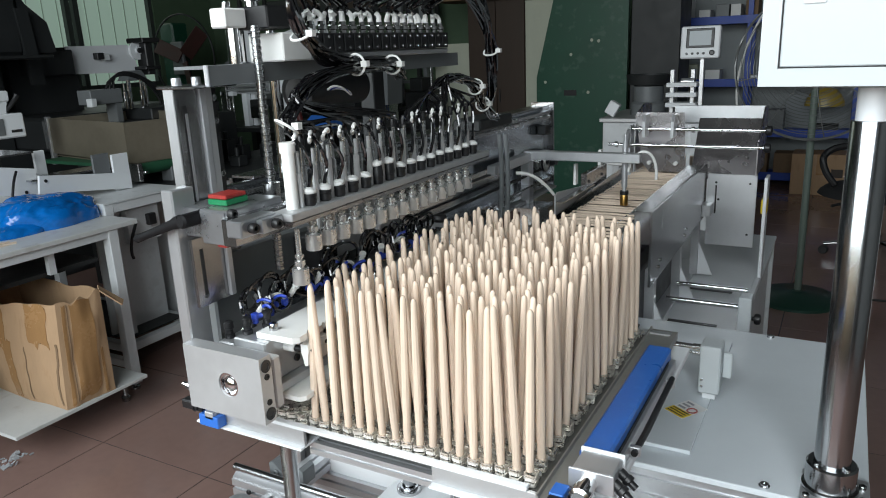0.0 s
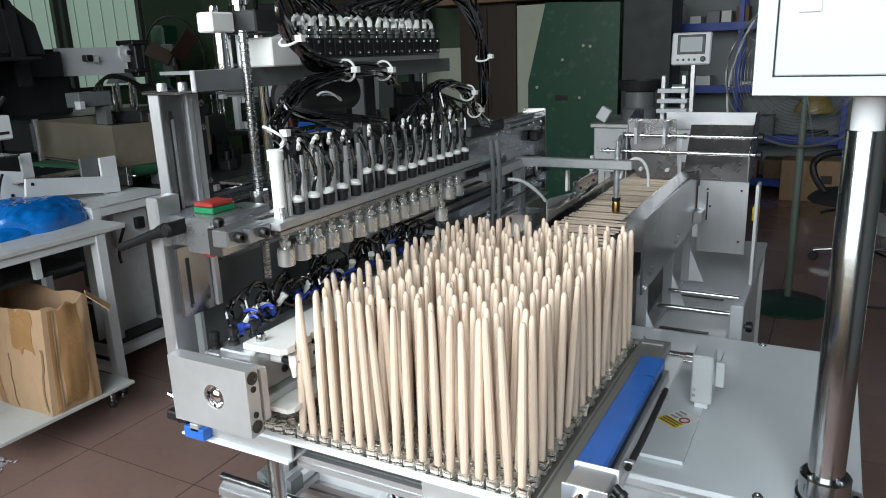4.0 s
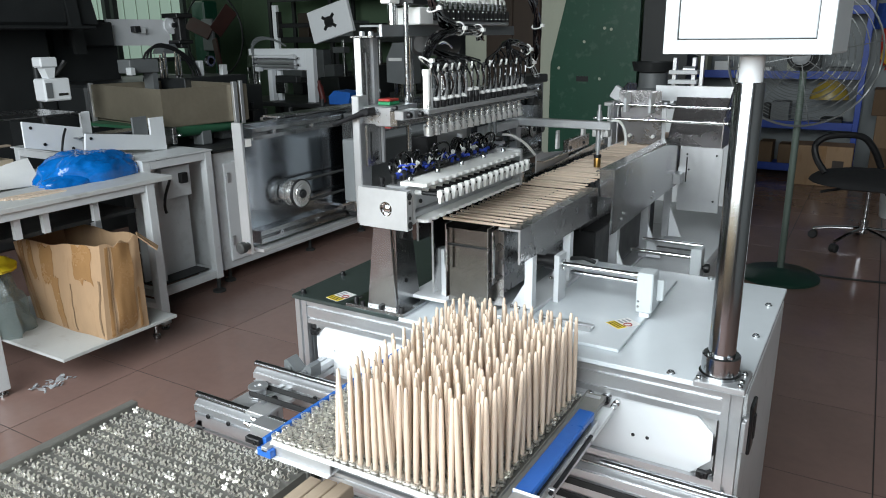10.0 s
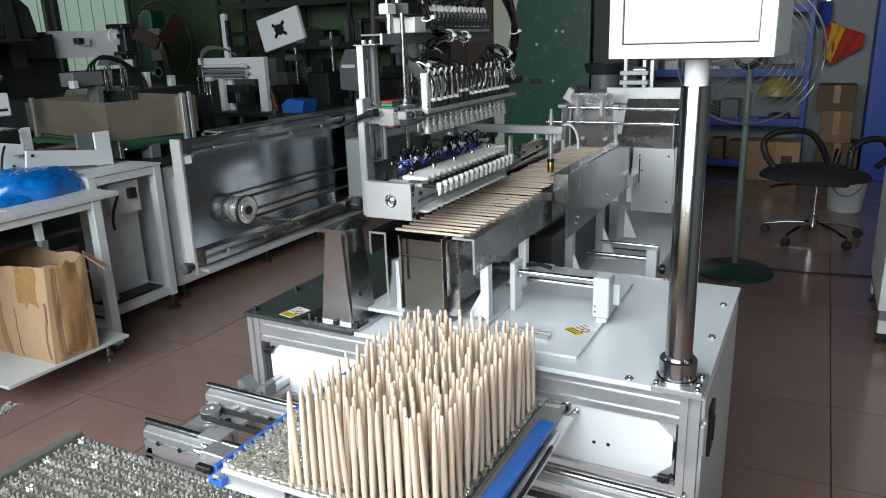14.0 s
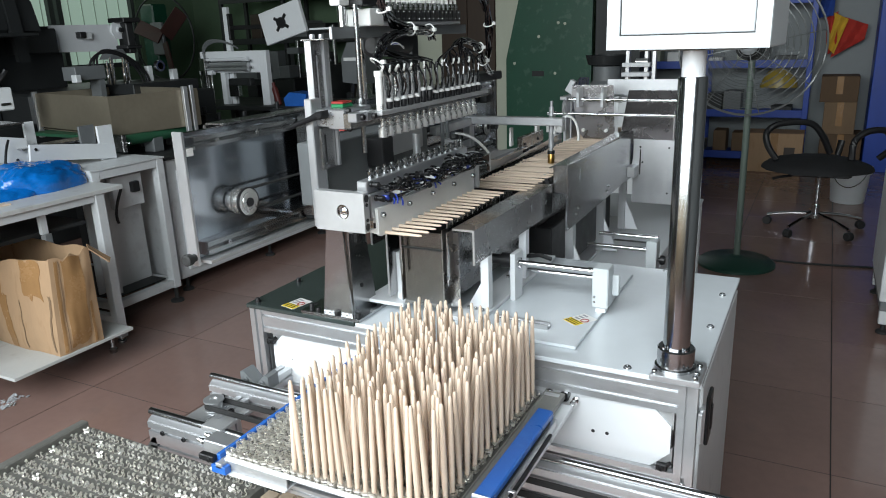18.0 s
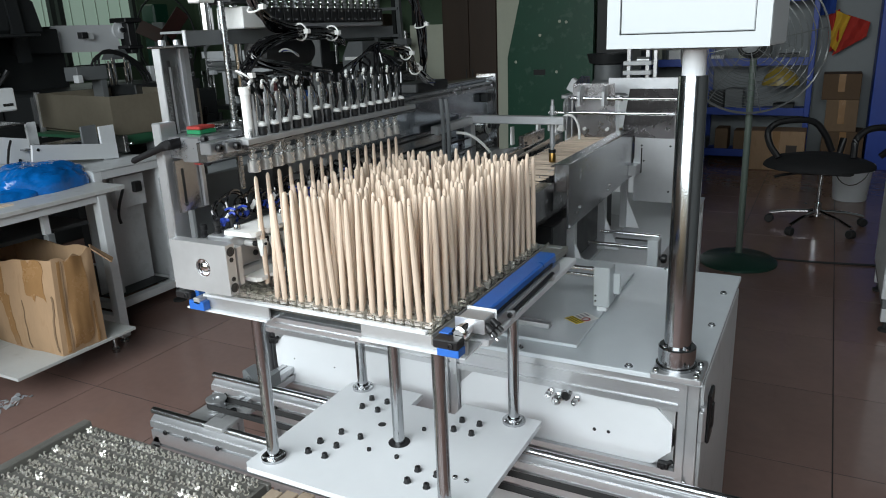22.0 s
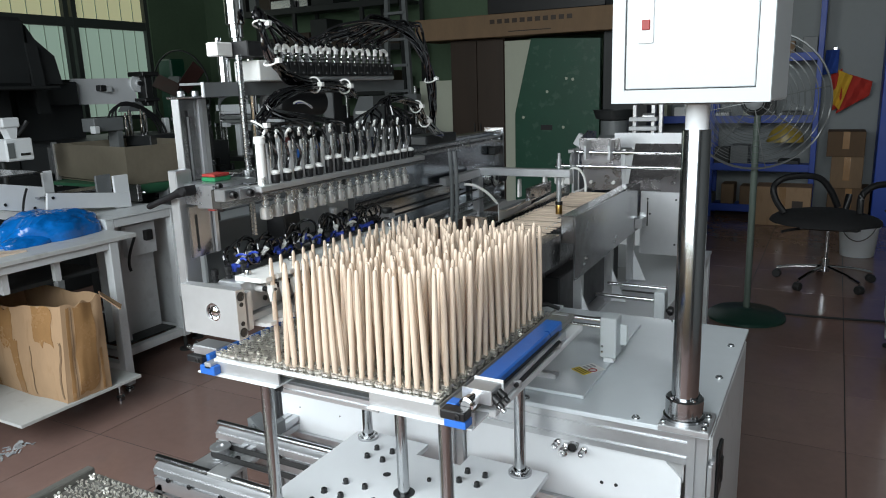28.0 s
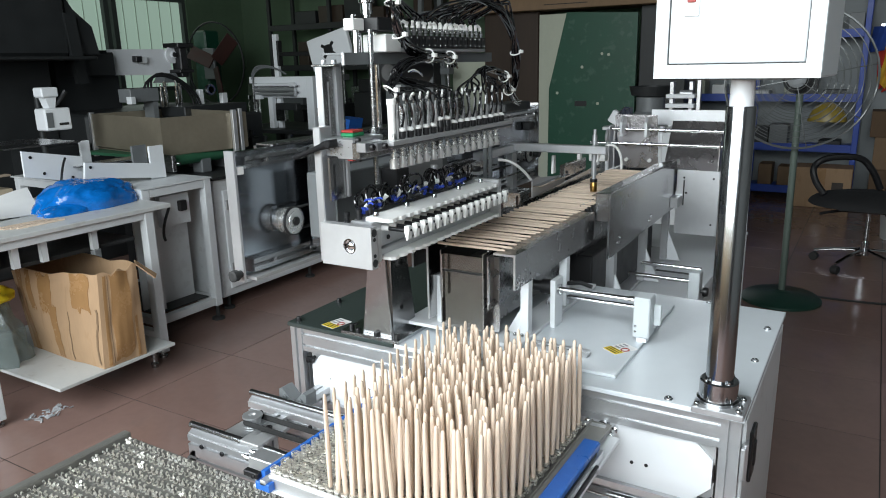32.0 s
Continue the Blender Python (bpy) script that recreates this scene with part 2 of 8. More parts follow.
M_POLE = mat("chromed_tube", (0.40, 0.41, 0.42), 0.17, 1.0, 0.03, 5, 0, rough_vary=0.03)
M_WHITE = mat("white_powder_coat", (0.74, 0.76, 0.78), 0.38, 0.0, 0.03, 4, 0.05, 500)
M_WHITE_TOP = mat("pale_grey_enamel", (0.70, 0.745, 0.78), 0.22, 0.0, 0.03, 3, 0.02, 300, coat=0.2)
# dark grey-green base stands in for the dim room mirrored in the plate
M_DARK_TOP = mat("reflection_toned_plate", (0.10, 0.125, 0.12), 0.15, 0.6, 0.10, 4, 0.02, 200)
M_BOX = mat("cabinet_enamel", (0.53, 0.565, 0.58), 0.40, 0.0, 0.02, 4, 0.04, 700)
M_PLASTIC_W = mat("white_nylon", (0.75, 0.75, 0.73), 0.45, 0.0, 0.04, 12, 0.03, 300)
M_BLACK = mat("black_plastic", (0.010, 0.010, 0.011), 0.42, 0.0, 0.2, 20, 0.04, 400)
M_BLACK_SHINY = mat("black_air_tube", (0.004, 0.004, 0.005), 0.10, 0.0, 0.1, 20, spec=1.0, coat=0.6)
M_BLUE = mat("blue_painted_bar", (0.028, 0.135, 0.50), 0.32, 0.0, 0.08, 14, 0.03, 300, wear=(0.05, 0.2, 0.58), wear_amount=0.4)
M_BLUE_CLIP = mat("blue_fitting", (0.025, 0.055, 0.36), 0.3)
M_RED = mat("red_plastic", (0.28, 0.025, 0.02), 0.45)
M_GREEN = mat("green_plastic", (0.008, 0.16, 0.06), 0.4)
M_WOOD = mat("pale_birch_wood", (0.68, 0.545, 0.43), 0.62, 0.0, 0.16, 30, 0.12, 300, (1, 1, 0.08), per_object=0.10)
M_CLIP = mat("nickel_spring_clip", (0.84, 0.81, 0.75), 0.29, 0.80, 0.2, 60)
M_BOARD = mat("grey_tray_board", (0.10, 0.097, 0.088), 0.5, 0.2, 0.15, 12, 0.08, 120)
M_TRAY = mat("worn_grey_tray", (0.17, 0.165, 0.15), 0.45, 0.3, 0.15, 12, 0.08, 120)
M_CARD = mat("brown_cardboard", (0.40, 0.26, 0.15), 0.75, 0.0, 0.12, 9, 0.1, 160, (1, 1, 0.25), wear=(0.30, 0.175, 0.085), wear_amount=0.5)
# card browns darkened to stand in for weak light deep in the room
M_DIM_CARD = mat("shaded_kraft_cardboard", (0.115, 0.070, 0.038), 0.8, 0.0, 0.15, 9, 0.1, 160, (1, 1, 0.25))
M_SHADED_CARD = mat("shaded_cardboard", (0.20, 0.13, 0.075), 0.8, 0.0, 0.15, 9, 0.1, 160, (1, 1, 0.25))
M_TAPE = mat("brown_packing_tape", (0.33, 0.185, 0.08), 0.25, 0.0, 0.12, 9)
M_BAG = mat("blue_plastic_film", (0.003, 0.13, 0.46), 0.20, 0.0, 0.40, 6, 0.06, 22, coat=0.5)
M_LAMINATE = mat("worn_white_laminate", (0.55, 0.56, 0.55), 0.45, 0.0, 0.07, 5, 0.05, 150, wear=(0.36, 0.34, 0.31), wear_amount=0.4)
M_FRAME_W = mat("white_steel_frame", (0.62, 0.64, 0.65), 0.45, 0.0, 0.06, 7, 0.05, 300, wear=(0.38, 0.38, 0.38), wear_amount=0.25)
# dark paint; also stands in for shade in gaps and unlit corners
M_DARK = mat("dark_paint_and_shade", (0.022, 0.024, 0.025), 0.5, 0.2, 0.2, 7, 0.06, 120)
M_GREY = mat("grey_machine_paint", (0.15, 0.16, 0.165), 0.5, 0.1, 0.12, 7, 0.05, 200)
M_GREEN_PAINT = mat("green_enamel", (0.008, 0.066, 0.036), 0.45, 0.0, 0.12, 5, 0.05, 120, wear=(0.10, 0.16, 0.12), wear_amount=0.3)
M_GREEN_WALL = mat("dull_green_wall", (0.105, 0.165, 0.10), 0.8, 0.0, 0.14, 2, 0.05, 60)
# off-white lowered to grey, standing in for the weak light on the wall
M_WALL = mat("dimmed_off_white_wall", (0.27, 0.29, 0.295), 0.85, 0.0, 0.06, 2, 0.05, 60)
M_BROWN = mat("brown_wood_veneer", (0.034, 0.020, 0.012), 0.5, 0.0, 0.25, 4, 0.05, 60, (1, 1, 0.12))
M_CREAM = mat("cream_board", (0.45, 0.47, 0.38), 0.7, 0.0, 0.06, 4)
M_SIDE = mat("grey_side_wall", (0.20, 0.21, 0.21), 0.85, 0.0, 0.08, 2, 0.05, 60)
M_CEIL = mat("grey_ceiling", (0.12, 0.12, 0.12), 0.9, 0.0, 0.06, 2)
M_BLUE_RACK = mat("blue_rack_paint", (0.012, 0.055, 0.36), 0.45, 0.0, 0.12, 8, 0.03, 200)
M_YELLOW = mat("yellow_label", (0.75, 0.55, 0.02), 0.45)
M_PAPER = mat("white_label", (0.75, 0.75, 0.74), 0.6, 0, 0.04, 20)
M_INK = mat("black_ink", (0.03, 0.03, 0.03), 0.6)
M_BELT_G = mat("green_conveyor_belt", (0.02, 0.09, 0.045), 0.5, 0.0, 0.15, 8, 0.05, 200)
M_RUBBER = mat("black_rubber", (0.02, 0.02, 0.02), 0.7, 0.0, 0.2, 14)
M_CURTAIN = glow("bright_daylit_curtain", (0.37, 0.50, 0.41), 0.9)
M_CLEAR = mat("clear_film", (0.8, 0.82, 0.84), 0.15, 0.0, 0.05, 9, 0.2, 40, trans=0.7)
M_NOZZLE = mat("turned_steel", (0.62, 0.62, 0.61), 0.28, 0.8, 0.10, 30, 0.02, 200)
# sheet steel darkened and warmed to paint in the brown floor's reflection
M_COVER = mat("floor_reflecting_steel", (0.20, 0.195, 0.185), 0.22, 1.0, 0.08, 4, 0.02, 80)
M_BRASS = mat("brass", (0.55, 0.33, 0.10), 0.3, 1.0, 0.1, 20)


M_TILE = mat("red_brown_floor_tile", (0.245, 0.155, 0.132), 0.22, 0.0, 0.10, 3.0, 0.03, 40, coat=0.15, per_object=0.05, wear=(0.212, 0.142, 0.124), wear_amount=0.5)
M_GROUT = mat("dark_grout", (0.03, 0.024, 0.022), 0.8, 0.0, 0.2, 6)

# ---------------------------------------------------------------- room
X0, X1, Y0, Y1, ZC = -7.6, 4.8, -3.6, 7.4, 5.0
floor = tagged(new("floor", mesh_of("floor", G().box(X0, X1, Y0, Y1, -0.2, -0.0018), M_GROUT)), "dark grout bed under red-brown floor tiles", "floor", "", "structure")
ORIGIN[floor] = (0, 0, 0)
tagged(solid("wall_back", G().box(X0 - 0.2, -0.95, Y1, Y1 + 0.2, 0, ZC), M_GREEN_WALL, "plain dull green plastered back wall of the workshop", "wall", kind="structure"))
tagged(solid("wall_back_white", G().box(-0.95, X1 + 0.2, Y1, Y1 + 0.2, 0, ZC), M_WALL, "plain off-white plastered back wall, toned down for dim light", "wall", kind="structure"))
# unseen wall, added in a dark tone to darken reflections in the steel
tagged(solid("wall_right", G().box(X1, X1 + 0.2, Y0, Y1, 0, ZC), M_SIDE, "plain grey unseen side wall toned for the steel's reflections", "wall", kind="structure"))
# the gate wall behind the camera, with its wide opening
solid("wall_gate", G().box(X0, -2.6, Y0 - 0.2, Y0, 0, ZC).box(2.9, X1, Y0 - 0.2, Y0, 0, ZC).box(-2.6, 2.9, Y0 - 0.2, Y0, 4.15, ZC), M_WALL, "off-white wall around the open workshop gate", "wall", kind="structure")
# green wall with the window row
WY0, WY1, WZ0, WZ1 = 2.2, 6.3, 1.19, 3.1
solid("wall_left", G().box(X0 - 0.2, X0, Y0, WY0, 0, ZC).box(X0 - 0.2, X0, WY1, Y1, 0, ZC).box(X0 - 0.2, X0, WY0, WY1, 0, WZ0).box(X0 - 0.2, X0, WY0, WY1, WZ1, ZC), M_GREEN_WALL, "pale green painted workshop wall with a window", "wall", kind="structure")
solid("ceiling", G().box(X0 - 0.2, X1 + 0.2, Y0 - 0.2, Y1 + 0.2, ZC, ZC + 0.2), M_CEIL, "dim grey workshop ceiling", "ceiling", kind="structure")


# ---------------------------------------------------------------- profiles
def profile_poly(w, slot=0.008, depth=0.008, n=1):
    """cross-section of a slotted aluminium bar, n slots on the long side"""
    h = w / 2
    s = slot / 2
    L = h * n

    def side(a, b, cs):
        return cs
    pts = []
    cents = [(-L + w * (k + 0.5)) for k in range(n)]
    pts.append((-L, -h))
    for c in cents:
        pts += [(c - s, -h), (c - s, -h + depth), (c + s, -h + depth), (c + s, -h)]
    pts.append((L, -h))
    pts += [(L, -s), (L - depth, -s), (L - depth, s), (L, s)]
    pts.append((L, h))
    for c in reversed(cents):
        pts += [(c + s, h), (c + s, h - depth), (c - s, h - depth), (c - s, h)]
    pts.append((-L, h))
    pts += [(-L, s), (-L + depth, s), (-L + depth, -s), (-L, -s)]
    return pts


def bar_x(g, x0, x1, y, z, w=0.04, n=1, upright=False):
    p = profile_poly(w, w * 0.2, w * 0.2, n)
    return g.prism([((b if upright else a) + y, (a if upright else b) + z) for a, b in p], "x", x0, x1)


def bar_y(g, y0, y1, x, z, w=0.04, n=1, upright=False):
    p = profile_poly(w, w * 0.2, w * 0.2, n)
    return g.prism([((b if upright else a) + x, (a if upright else b) + z) for a, b in p], "y", y0, y1)


def bar_z(g, z0, z1, x, y, w=0.04, n=1, along_y=False):
    p = profile_poly(w, w * 0.2, w * 0.2, n)
    return g.prism([((b if along_y else a) + x, (a if along_y else b) + y) for a, b in p], "z", z0, z1)


# ---------------------------------------------------------------- machine cabinet
H = 0.80
cab = thing("machine_cabinet", (0.6, 0.35, 0), "white machine cabinet of slotted aluminium bars on the floor", "machine")
for px, py in ((0.022, 0.022), (1.178, 0.022), (0.022, 0.678), (1.178, 0.678), (0.62, 0.022)):
    part("corner_post" if px != 0.62 else "middle_post", bar_z(G(), 0.06, H - 0.012, px, py), M_ALU, cab)
    part("foot", G().lathe((px, py, 0), (0, 0, 1), [(0, 0.03), (0.012, 0.03), (0.018, 0.01), (0.06, 0.01)], 14), M_RUBBER, cab)
for y in (0.022, 0.678):
    part("top_rail", bar_x(G(), 0.042, 1.158, y, H - 0.0295, 0.034), M_ALU, cab)
    part("second_rail", bar_x(G(), 0.042, 1.158, y, H - 0.0636, 0.034), M_ALU, cab)
    part("middle_rail", bar_x(G(), 0.042, 1.158, y, 0.556, 0.036), M_ALU, cab)
    part("bottom_rail", bar_x(G(), 0.042, 1.158, y, 0.12), M_ALU, cab)
for x in (0.022, 1.178):
    part("side_rail", bar_y(G(), 0.042, 0.658, x, H - 0.032), M_ALU, cab)
    part("side_bottom_rail", bar_y(G(), 0.042, 0.658, x, 0.12), M_ALU, cab)


def cut_panel(x0, x1, z0, z1, c):
    return [(x0 + c, z0), (x1 - c, z0), (x1, z0 + c), (x1, z1 - c), (x1 - c, z1), (x0 + c, z1), (x0, z1 - c), (x0, z0 + c)]


for xa, xb in ((0.062, 0.598), (0.642, 1.147)):
    pan = part("front_panel", G().prism(cut_panel(xa, xb, 0.5745, 0.7185, 0.040), "y", 0.016, 0.022), M_WHITE, cab, "white sheet panel with clipped corners")
    for q in ((0.978, 0.629), (1.010, 0.630)) if xa > 0.5 else ((0.126, 0.646), (0.262, 0.645)):
        part("screw_hole", G().lathe((q[0], 0.0165, q[1]), (0, -1, 0), [(0, 0.0045 if xa > 0.5 else 0.002), (0.0015, 0.004 if xa > 0.5 else 0.002)], 10), M_BLACK, pan)
    for cx, sx in ((xa, 1), (xb, -1)):
        for cz, sz in ((0.719, -1), (0.5740, 1)):
            part("corner_gusset", G().prism([(cx - 0.004 * sx, cz), (cx + 0.052 * sx, cz), (cx + 0.046 * sx, cz + 0.010 * sz), (cx + 0.002 * sx, cz + 0.046 * sz), (cx - 0.004 * sx, cz + 0.052 * sz)], "y", 0.0225, 0.030), M_ALU_MATT, cab, "grey corner gusset")
    part("lower_panel", G().box(xa - 0.02, xb + 0.02, 0.018, 0.024, 0.14, 0.53), M_WHITE, cab)
for x, z in ((0.062, 0.694), (1.133, 0.583), (0.660, 0.583), (0.585, 0.70)):
    g = G().box(x - 0.012, x + 0.012, 0.002, 0.0155, z - 0.008, z + 0.008, 0.002).lathe((x + 0.010, 0.0085, z + 0.006), (0.8, 0, 0.6), [(0, 0.005), (0.010, 0.005), (0.011, 0.003)], 10)
    bolt(g, (x, 0.002, z), (0, -1, 0), 0.006, 0.006)
    part("panel_clamp", g, M_BLACK, cab, "small black panel clamp")
for px in (0.022, 1.178):
    g = G()
    bolt(g, (px, 0.002, 0.552), (0, -1, 0), 0.007, 0.004)
    part("post_bolt", g, M_STEEL, cab)
for x, z, r in ((0.877, 0.708, 0.0075), (0.897, 0.698, 0.011), (0.939, 0.702, 0.0075)):
    part("air_valve_knob", G().lathe((x, 0.0155, z), (0, -1, 0), [(0, r), (0.010, r), (0.012, r * 0.55), (0.022, r * 0.55), (0.022, r * 0.95), (0.030, r), (0.034, r * 0.7), (0.034, r * 0.35), (0.030, r * 0.3)], 16), M_CHROME, cab, "small chromed air fitting")
gau = part("regulator", G().lathe((0.915, 0.0155, 0.710), (0, -1, 0), [(0, 0.011), (0.014, 0.011), (0.015, 0.0125), (0.020, 0.0125), (0.020, 0.0095), (0.016, 0.009)], 20), M_STEEL_V, cab, "round air regulator with a dark face")
part("regulator_face", G().lathe((0.915, -0.0010, 0.710), (0, -1, 0), [(0, 0.0088), (0.001, 0.0086)], 18), M_BLACK, gau)
part("back_panel", G().box(0.042, 1.158, 0.668, 0.672, 0.14, H - 0.06), M_WHITE, cab)
part("left_panel", G().box(0.012, 0.018, 0.042, 0.658, 0.14, H - 0.055), M_WHITE, cab)
door = part("side_door", G().box(1.190, 1.204, 0.03, 0.66, 0.1, H - 0.02, 0.003), M_FRAME_W, cab, "pale grey sheet side door")
g = G().box(1.204, 1.212, 0.10, 0.16, 0.60, 0.72, 0.003).box(1.204, 1.216, 0.12, 0.14, 0.63, 0.69, 0.003)
part("door_latch", g, M_BLACK, door, "black recessed latch")
for hz in (0.66, 0.25):
    part("hinge", G().box(1.200, 1.210, 0.0, 0.05, hz, hz + 0.07, 0.002).cyl((1.207, 0.018, hz - 0.005), (1.207, 0.018, hz + 0.075), 0.006, 10), M_ALU, door)
part("top_plate", G().box(0.36, 1.204, -0.004, 0.704, H - 0.012, H, 0.002), M_WHITE_TOP, cab, "pale grey enamelled top plate")
part("dark_top_plate", G().box(-0.004, 0.357, -0.004, 0.704, H - 0.012, H, 0.002), M_DARK_TOP, cab, "polished top plate toned dark for the mirrored room")
for bx, by in ((0.02, 0.02), (0.02, 0.20), (0.20, 0.05), (0.02, 0.45), (1.176, 0.539), (1.178, 0.305), (1.05, 0.012), (0.8, 0.012), (1.0, 0.69), (0.6, 0.012)):
    g = G()
    g.lathe((bx, by, H), (0, 0, 1), [(0, 0.009), (0.002, 0.009)], 14)
    bolt(g, (bx, by, H + 0.002), (0, 0, 1), 0.007, 0.010 if bx < 0.3 else 0.004)
    part("bolt", g, M_STEEL if bx > 0.3 else M_BLACK, cab)


def warning_label(name, x, y, turn, on, parent=None):
    """yellow and white safety sticker with a red ring"""
    m = pose(x, y, on, 0, 0, turn)
    st = thing(name, (x, y, on), "yellow and white safety sticker on the machine plate", "sticker")
    def flat(a, b, c, d, h):
        return G().box(a, b, c, d, 0.0004, h, m=m)
    part("sticker_sheet", flat(-0.035, 0.035, -0.025, 0.025, 0.0009), M_PAPER, st)
    part("yellow_band", flat(-0.034, -0.008, -0.024, 0.024, 0.0013), M_YELLOW, st)
    g = G()
    for k in range(3):
        g.box(-0.030 + 0.008 * k, -0.027 + 0.008 * k, -0.020, 0.020, 0.0009, 0.0016, m=m)
    part("print_bar", g, M_INK, st)
    g = G()
    for k in range(3):
        g.box(-0.002 + 0.012 * k, 0.004 + 0.012 * k, 0.002, 0.020, 0.0004, 0.0013, m=m)
    part("print_line", g, mat("grey_print", (0.3, 0.3, 0.32), 0.6), st)
    ring = [m @ Vector((0.004 + 0.010 * math.cos(a), -0.013 + 0.009 * math.sin(a), 0.0013)) for a in [2 * math.pi * i / 20 for i in range(20)]]
    part("red_ring", G().tube(ring, 0.0015, 6, True), M_RED, st)
    return st


warning_label("safety_sticker", 0.132, 0.050, 78, H)

# ---------------------------------------------------------------- pole with the control box
PX, PY = 1.145, 0.03
pole = thing("pole_stand", (PX, PY, H), "polished chrome pole on a round bolted flange", "pole")
part("base_plate", G().box(1.103, 1.203, -0.026, 0.075, H + 0.001, H + 0.014, 0.002), M_ALU, pole)
g = G().lathe((PX, PY, H + 0.014), (0, 0, 1), [(0, 0.042), (0.006, 0.042), (0.007, 0.038), (0.044, 0.038), (0.047, 0.035), (0.047, 0.027)], 32)
part("flange", g, M_POLE, pole, "turned steel flange collar")
for k in range(4):
    a = math.pi / 4 + k * math.pi / 2
    g = G()
    bolt(g, (PX + 0.031 * math.cos(a), PY + 0.031 * math.sin(a), H + 0.061), (0, 0, 1), 0.004, 0.004)
    part("flange_bolt", g, M_STEEL, pole)
for bx, by in ((1.192, 0.005), (1.192, 0.045), (1.112, -0.015), (1.192, -0.016)):
    g = G()
    bolt(g, (bx, by, H + 0.014), (0, 0, 1), 0.006, 0.007)
    part("plate_bolt", g, M_STEEL, pole)
part("tube", G().lathe((PX, PY, H + 0.05), (0, 0, 1), [(0, 0.027), (0.555, 0.027), (0.557, 0.026)], 40), M_POLE, pole, "polished round tube")
part("upper_tube", G().lathe((PX, PY, H + 0.6), (0, 0, 1), [(0, 0.0215), (0.058, 0.0215)], 32), M_WHITE, pole, "white painted upper tube")

BX0, BX1, BY0, BY1, BZ0, BZ1 = 1.004, 1.284, -0.05, 0.10, 1.459, 1.86
cbox = thing("control_box", ((BX0 + BX1) / 2, 0.0, BZ0), "white steel control box on a chrome pole", "control box")
part("housing", G().box(BX0, BX1, BY0, BY1, BZ0, BZ1, 0.003), M_BOX, cbox)
d = 0.026
part("door", G().box(BX0 + d, BX1 - d, BY0 - 0.004, BY0, BZ0 + d, BZ1 - d, 0.0015), M_BOX, cbox, "flat door in a raised rim")
g = G()
for a, b, c, e in ((BX0, BX1, BZ0, BZ0 + d - 0.002), (BX0, BX1, BZ1 - d + 0.002, BZ1), (BX0, BX0 + d - 0.002, BZ0 + d - 0.002, BZ1 - d + 0.002), (BX1 - d + 0.002, BX1, BZ0 + d - 0.002, BZ1 - d + 0.002)):
    g.box(a, b, BY0 - 0.006, BY0 - 0.0005, c, e)
part("rim", g, M_BOX, cbox)
# dark strips laid in the door gap to paint its shade
g = G()
for a, b, c, e in ((BX0 + d - 0.002, BX1 - d + 0.002, BZ0 + d - 0.002, BZ0 + d), (BX0 + d - 0.002, BX1 - d + 0.002, BZ1 - d, BZ1 - d + 0.002), (BX0 + d - 0.002, BX0 + d, BZ0 + d, BZ1 - d), (BX1 - d, BX1 - d + 0.002, BZ0 + d, BZ1 - d)):
    g.box(a, b, BY0 - 0.0012, BY0 - 0.0002, c, e)
part("door_gap_shade", g, M_RUBBER, cbox, "thin dark strip for the shade in the door gap")
part("lower_vent", G().box(BX0 + 0.05, BX1 - 0.05, BY0 + 0.03, BY1 - 0.03, BZ0 - 0.004, BZ0 - 0.0005), M_GREY, cbox)
sw = part("switch_plate", G().box(1.054, 1.081, BY0 - 0.007, BY0 - 0.004, 1.566, 1.650, 0.001), M_WHITE, cbox)
part("red_switch", G().box(1.060, 1.075, BY0 - 0.010, BY0 - 0.007, 1.589, 1.607, 0.001), M_RED, sw, "square red rocker switch")
cbox.rotation_euler = (0, 0, radians(-6))

# ---------------------------------------------------------------- stick
PITCH = 0.030
ROW = 0.01767
STICK = 0.188


def stick_mesh(flat=1.0):
    g = G()
    g.lathe((0, 0, 0), (0, 0, 1), [(0, 0.0041), (0.001, 0.0047), (0.05, 0.0053), (0.10, 0.0051), (0.15, 0.0045), (STICK - 0.006, 0.0037), (STICK - 0.002, 0.0029), (STICK, 0.0014)], 10)
    g.v = [(x * flat, y, z) for x, y, z in g.v]
    return mesh_of("wooden_stick", g, M_WOOD)


STICK_MESH = stick_mesh()
FLAT_MESH = stick_mesh(0.78)


def child_stick(name, parent, m):
    ob = new(name, STICK_MESH)
    ob.parent = parent
    ob.matrix_local = m
    return ob


# ---------------------------------------------------------------- spring clip: bent strip jaws on a foot
def clip_solid(g, x, y, z, turn, lean, s=1.0):
    """one bent strip: a foot with two kinked springs and folded tabs"""
    m = pose(x, y, z, lean * 0.6, lean, turn) @ Matrix.Scale(s, 4)
    w = 0.0046
    path = [(-0.0105, 0.0165), (-0.0095, 0.0195), (-0.0060, 0.0200), (-0.0030, 0.0125), (-0.0072, 0.006), (-0.0030, 0.0), (0.0030, 0.0), (0.0072, 0.006), (0.0030, 0.0125), (0.0060, 0.0200), (0.0095, 0.0195), (0.0105, 0.0165)]
    vs, fs = [], []
    for a, za in path:
        q = 0.0010 if a > 0 else -0.0010
        vs += [m @ Vector(p) for p in ((a, -w, za), (a, w, za), (a + q, w, za - 0.0009), (a + q, -w, za - 0.0009))]
    for k in range(len(path) - 1):
        o = 4 * k
        fs += [(o + e, o + (e + 1) % 4, o + 4 + (e + 1) % 4, o + 4 + e) for e in range(4)]
    fs += [(0, 1, 2, 3), tuple(len(vs) - 4 + e for e in range(4))]
    return g.add(vs, fs)


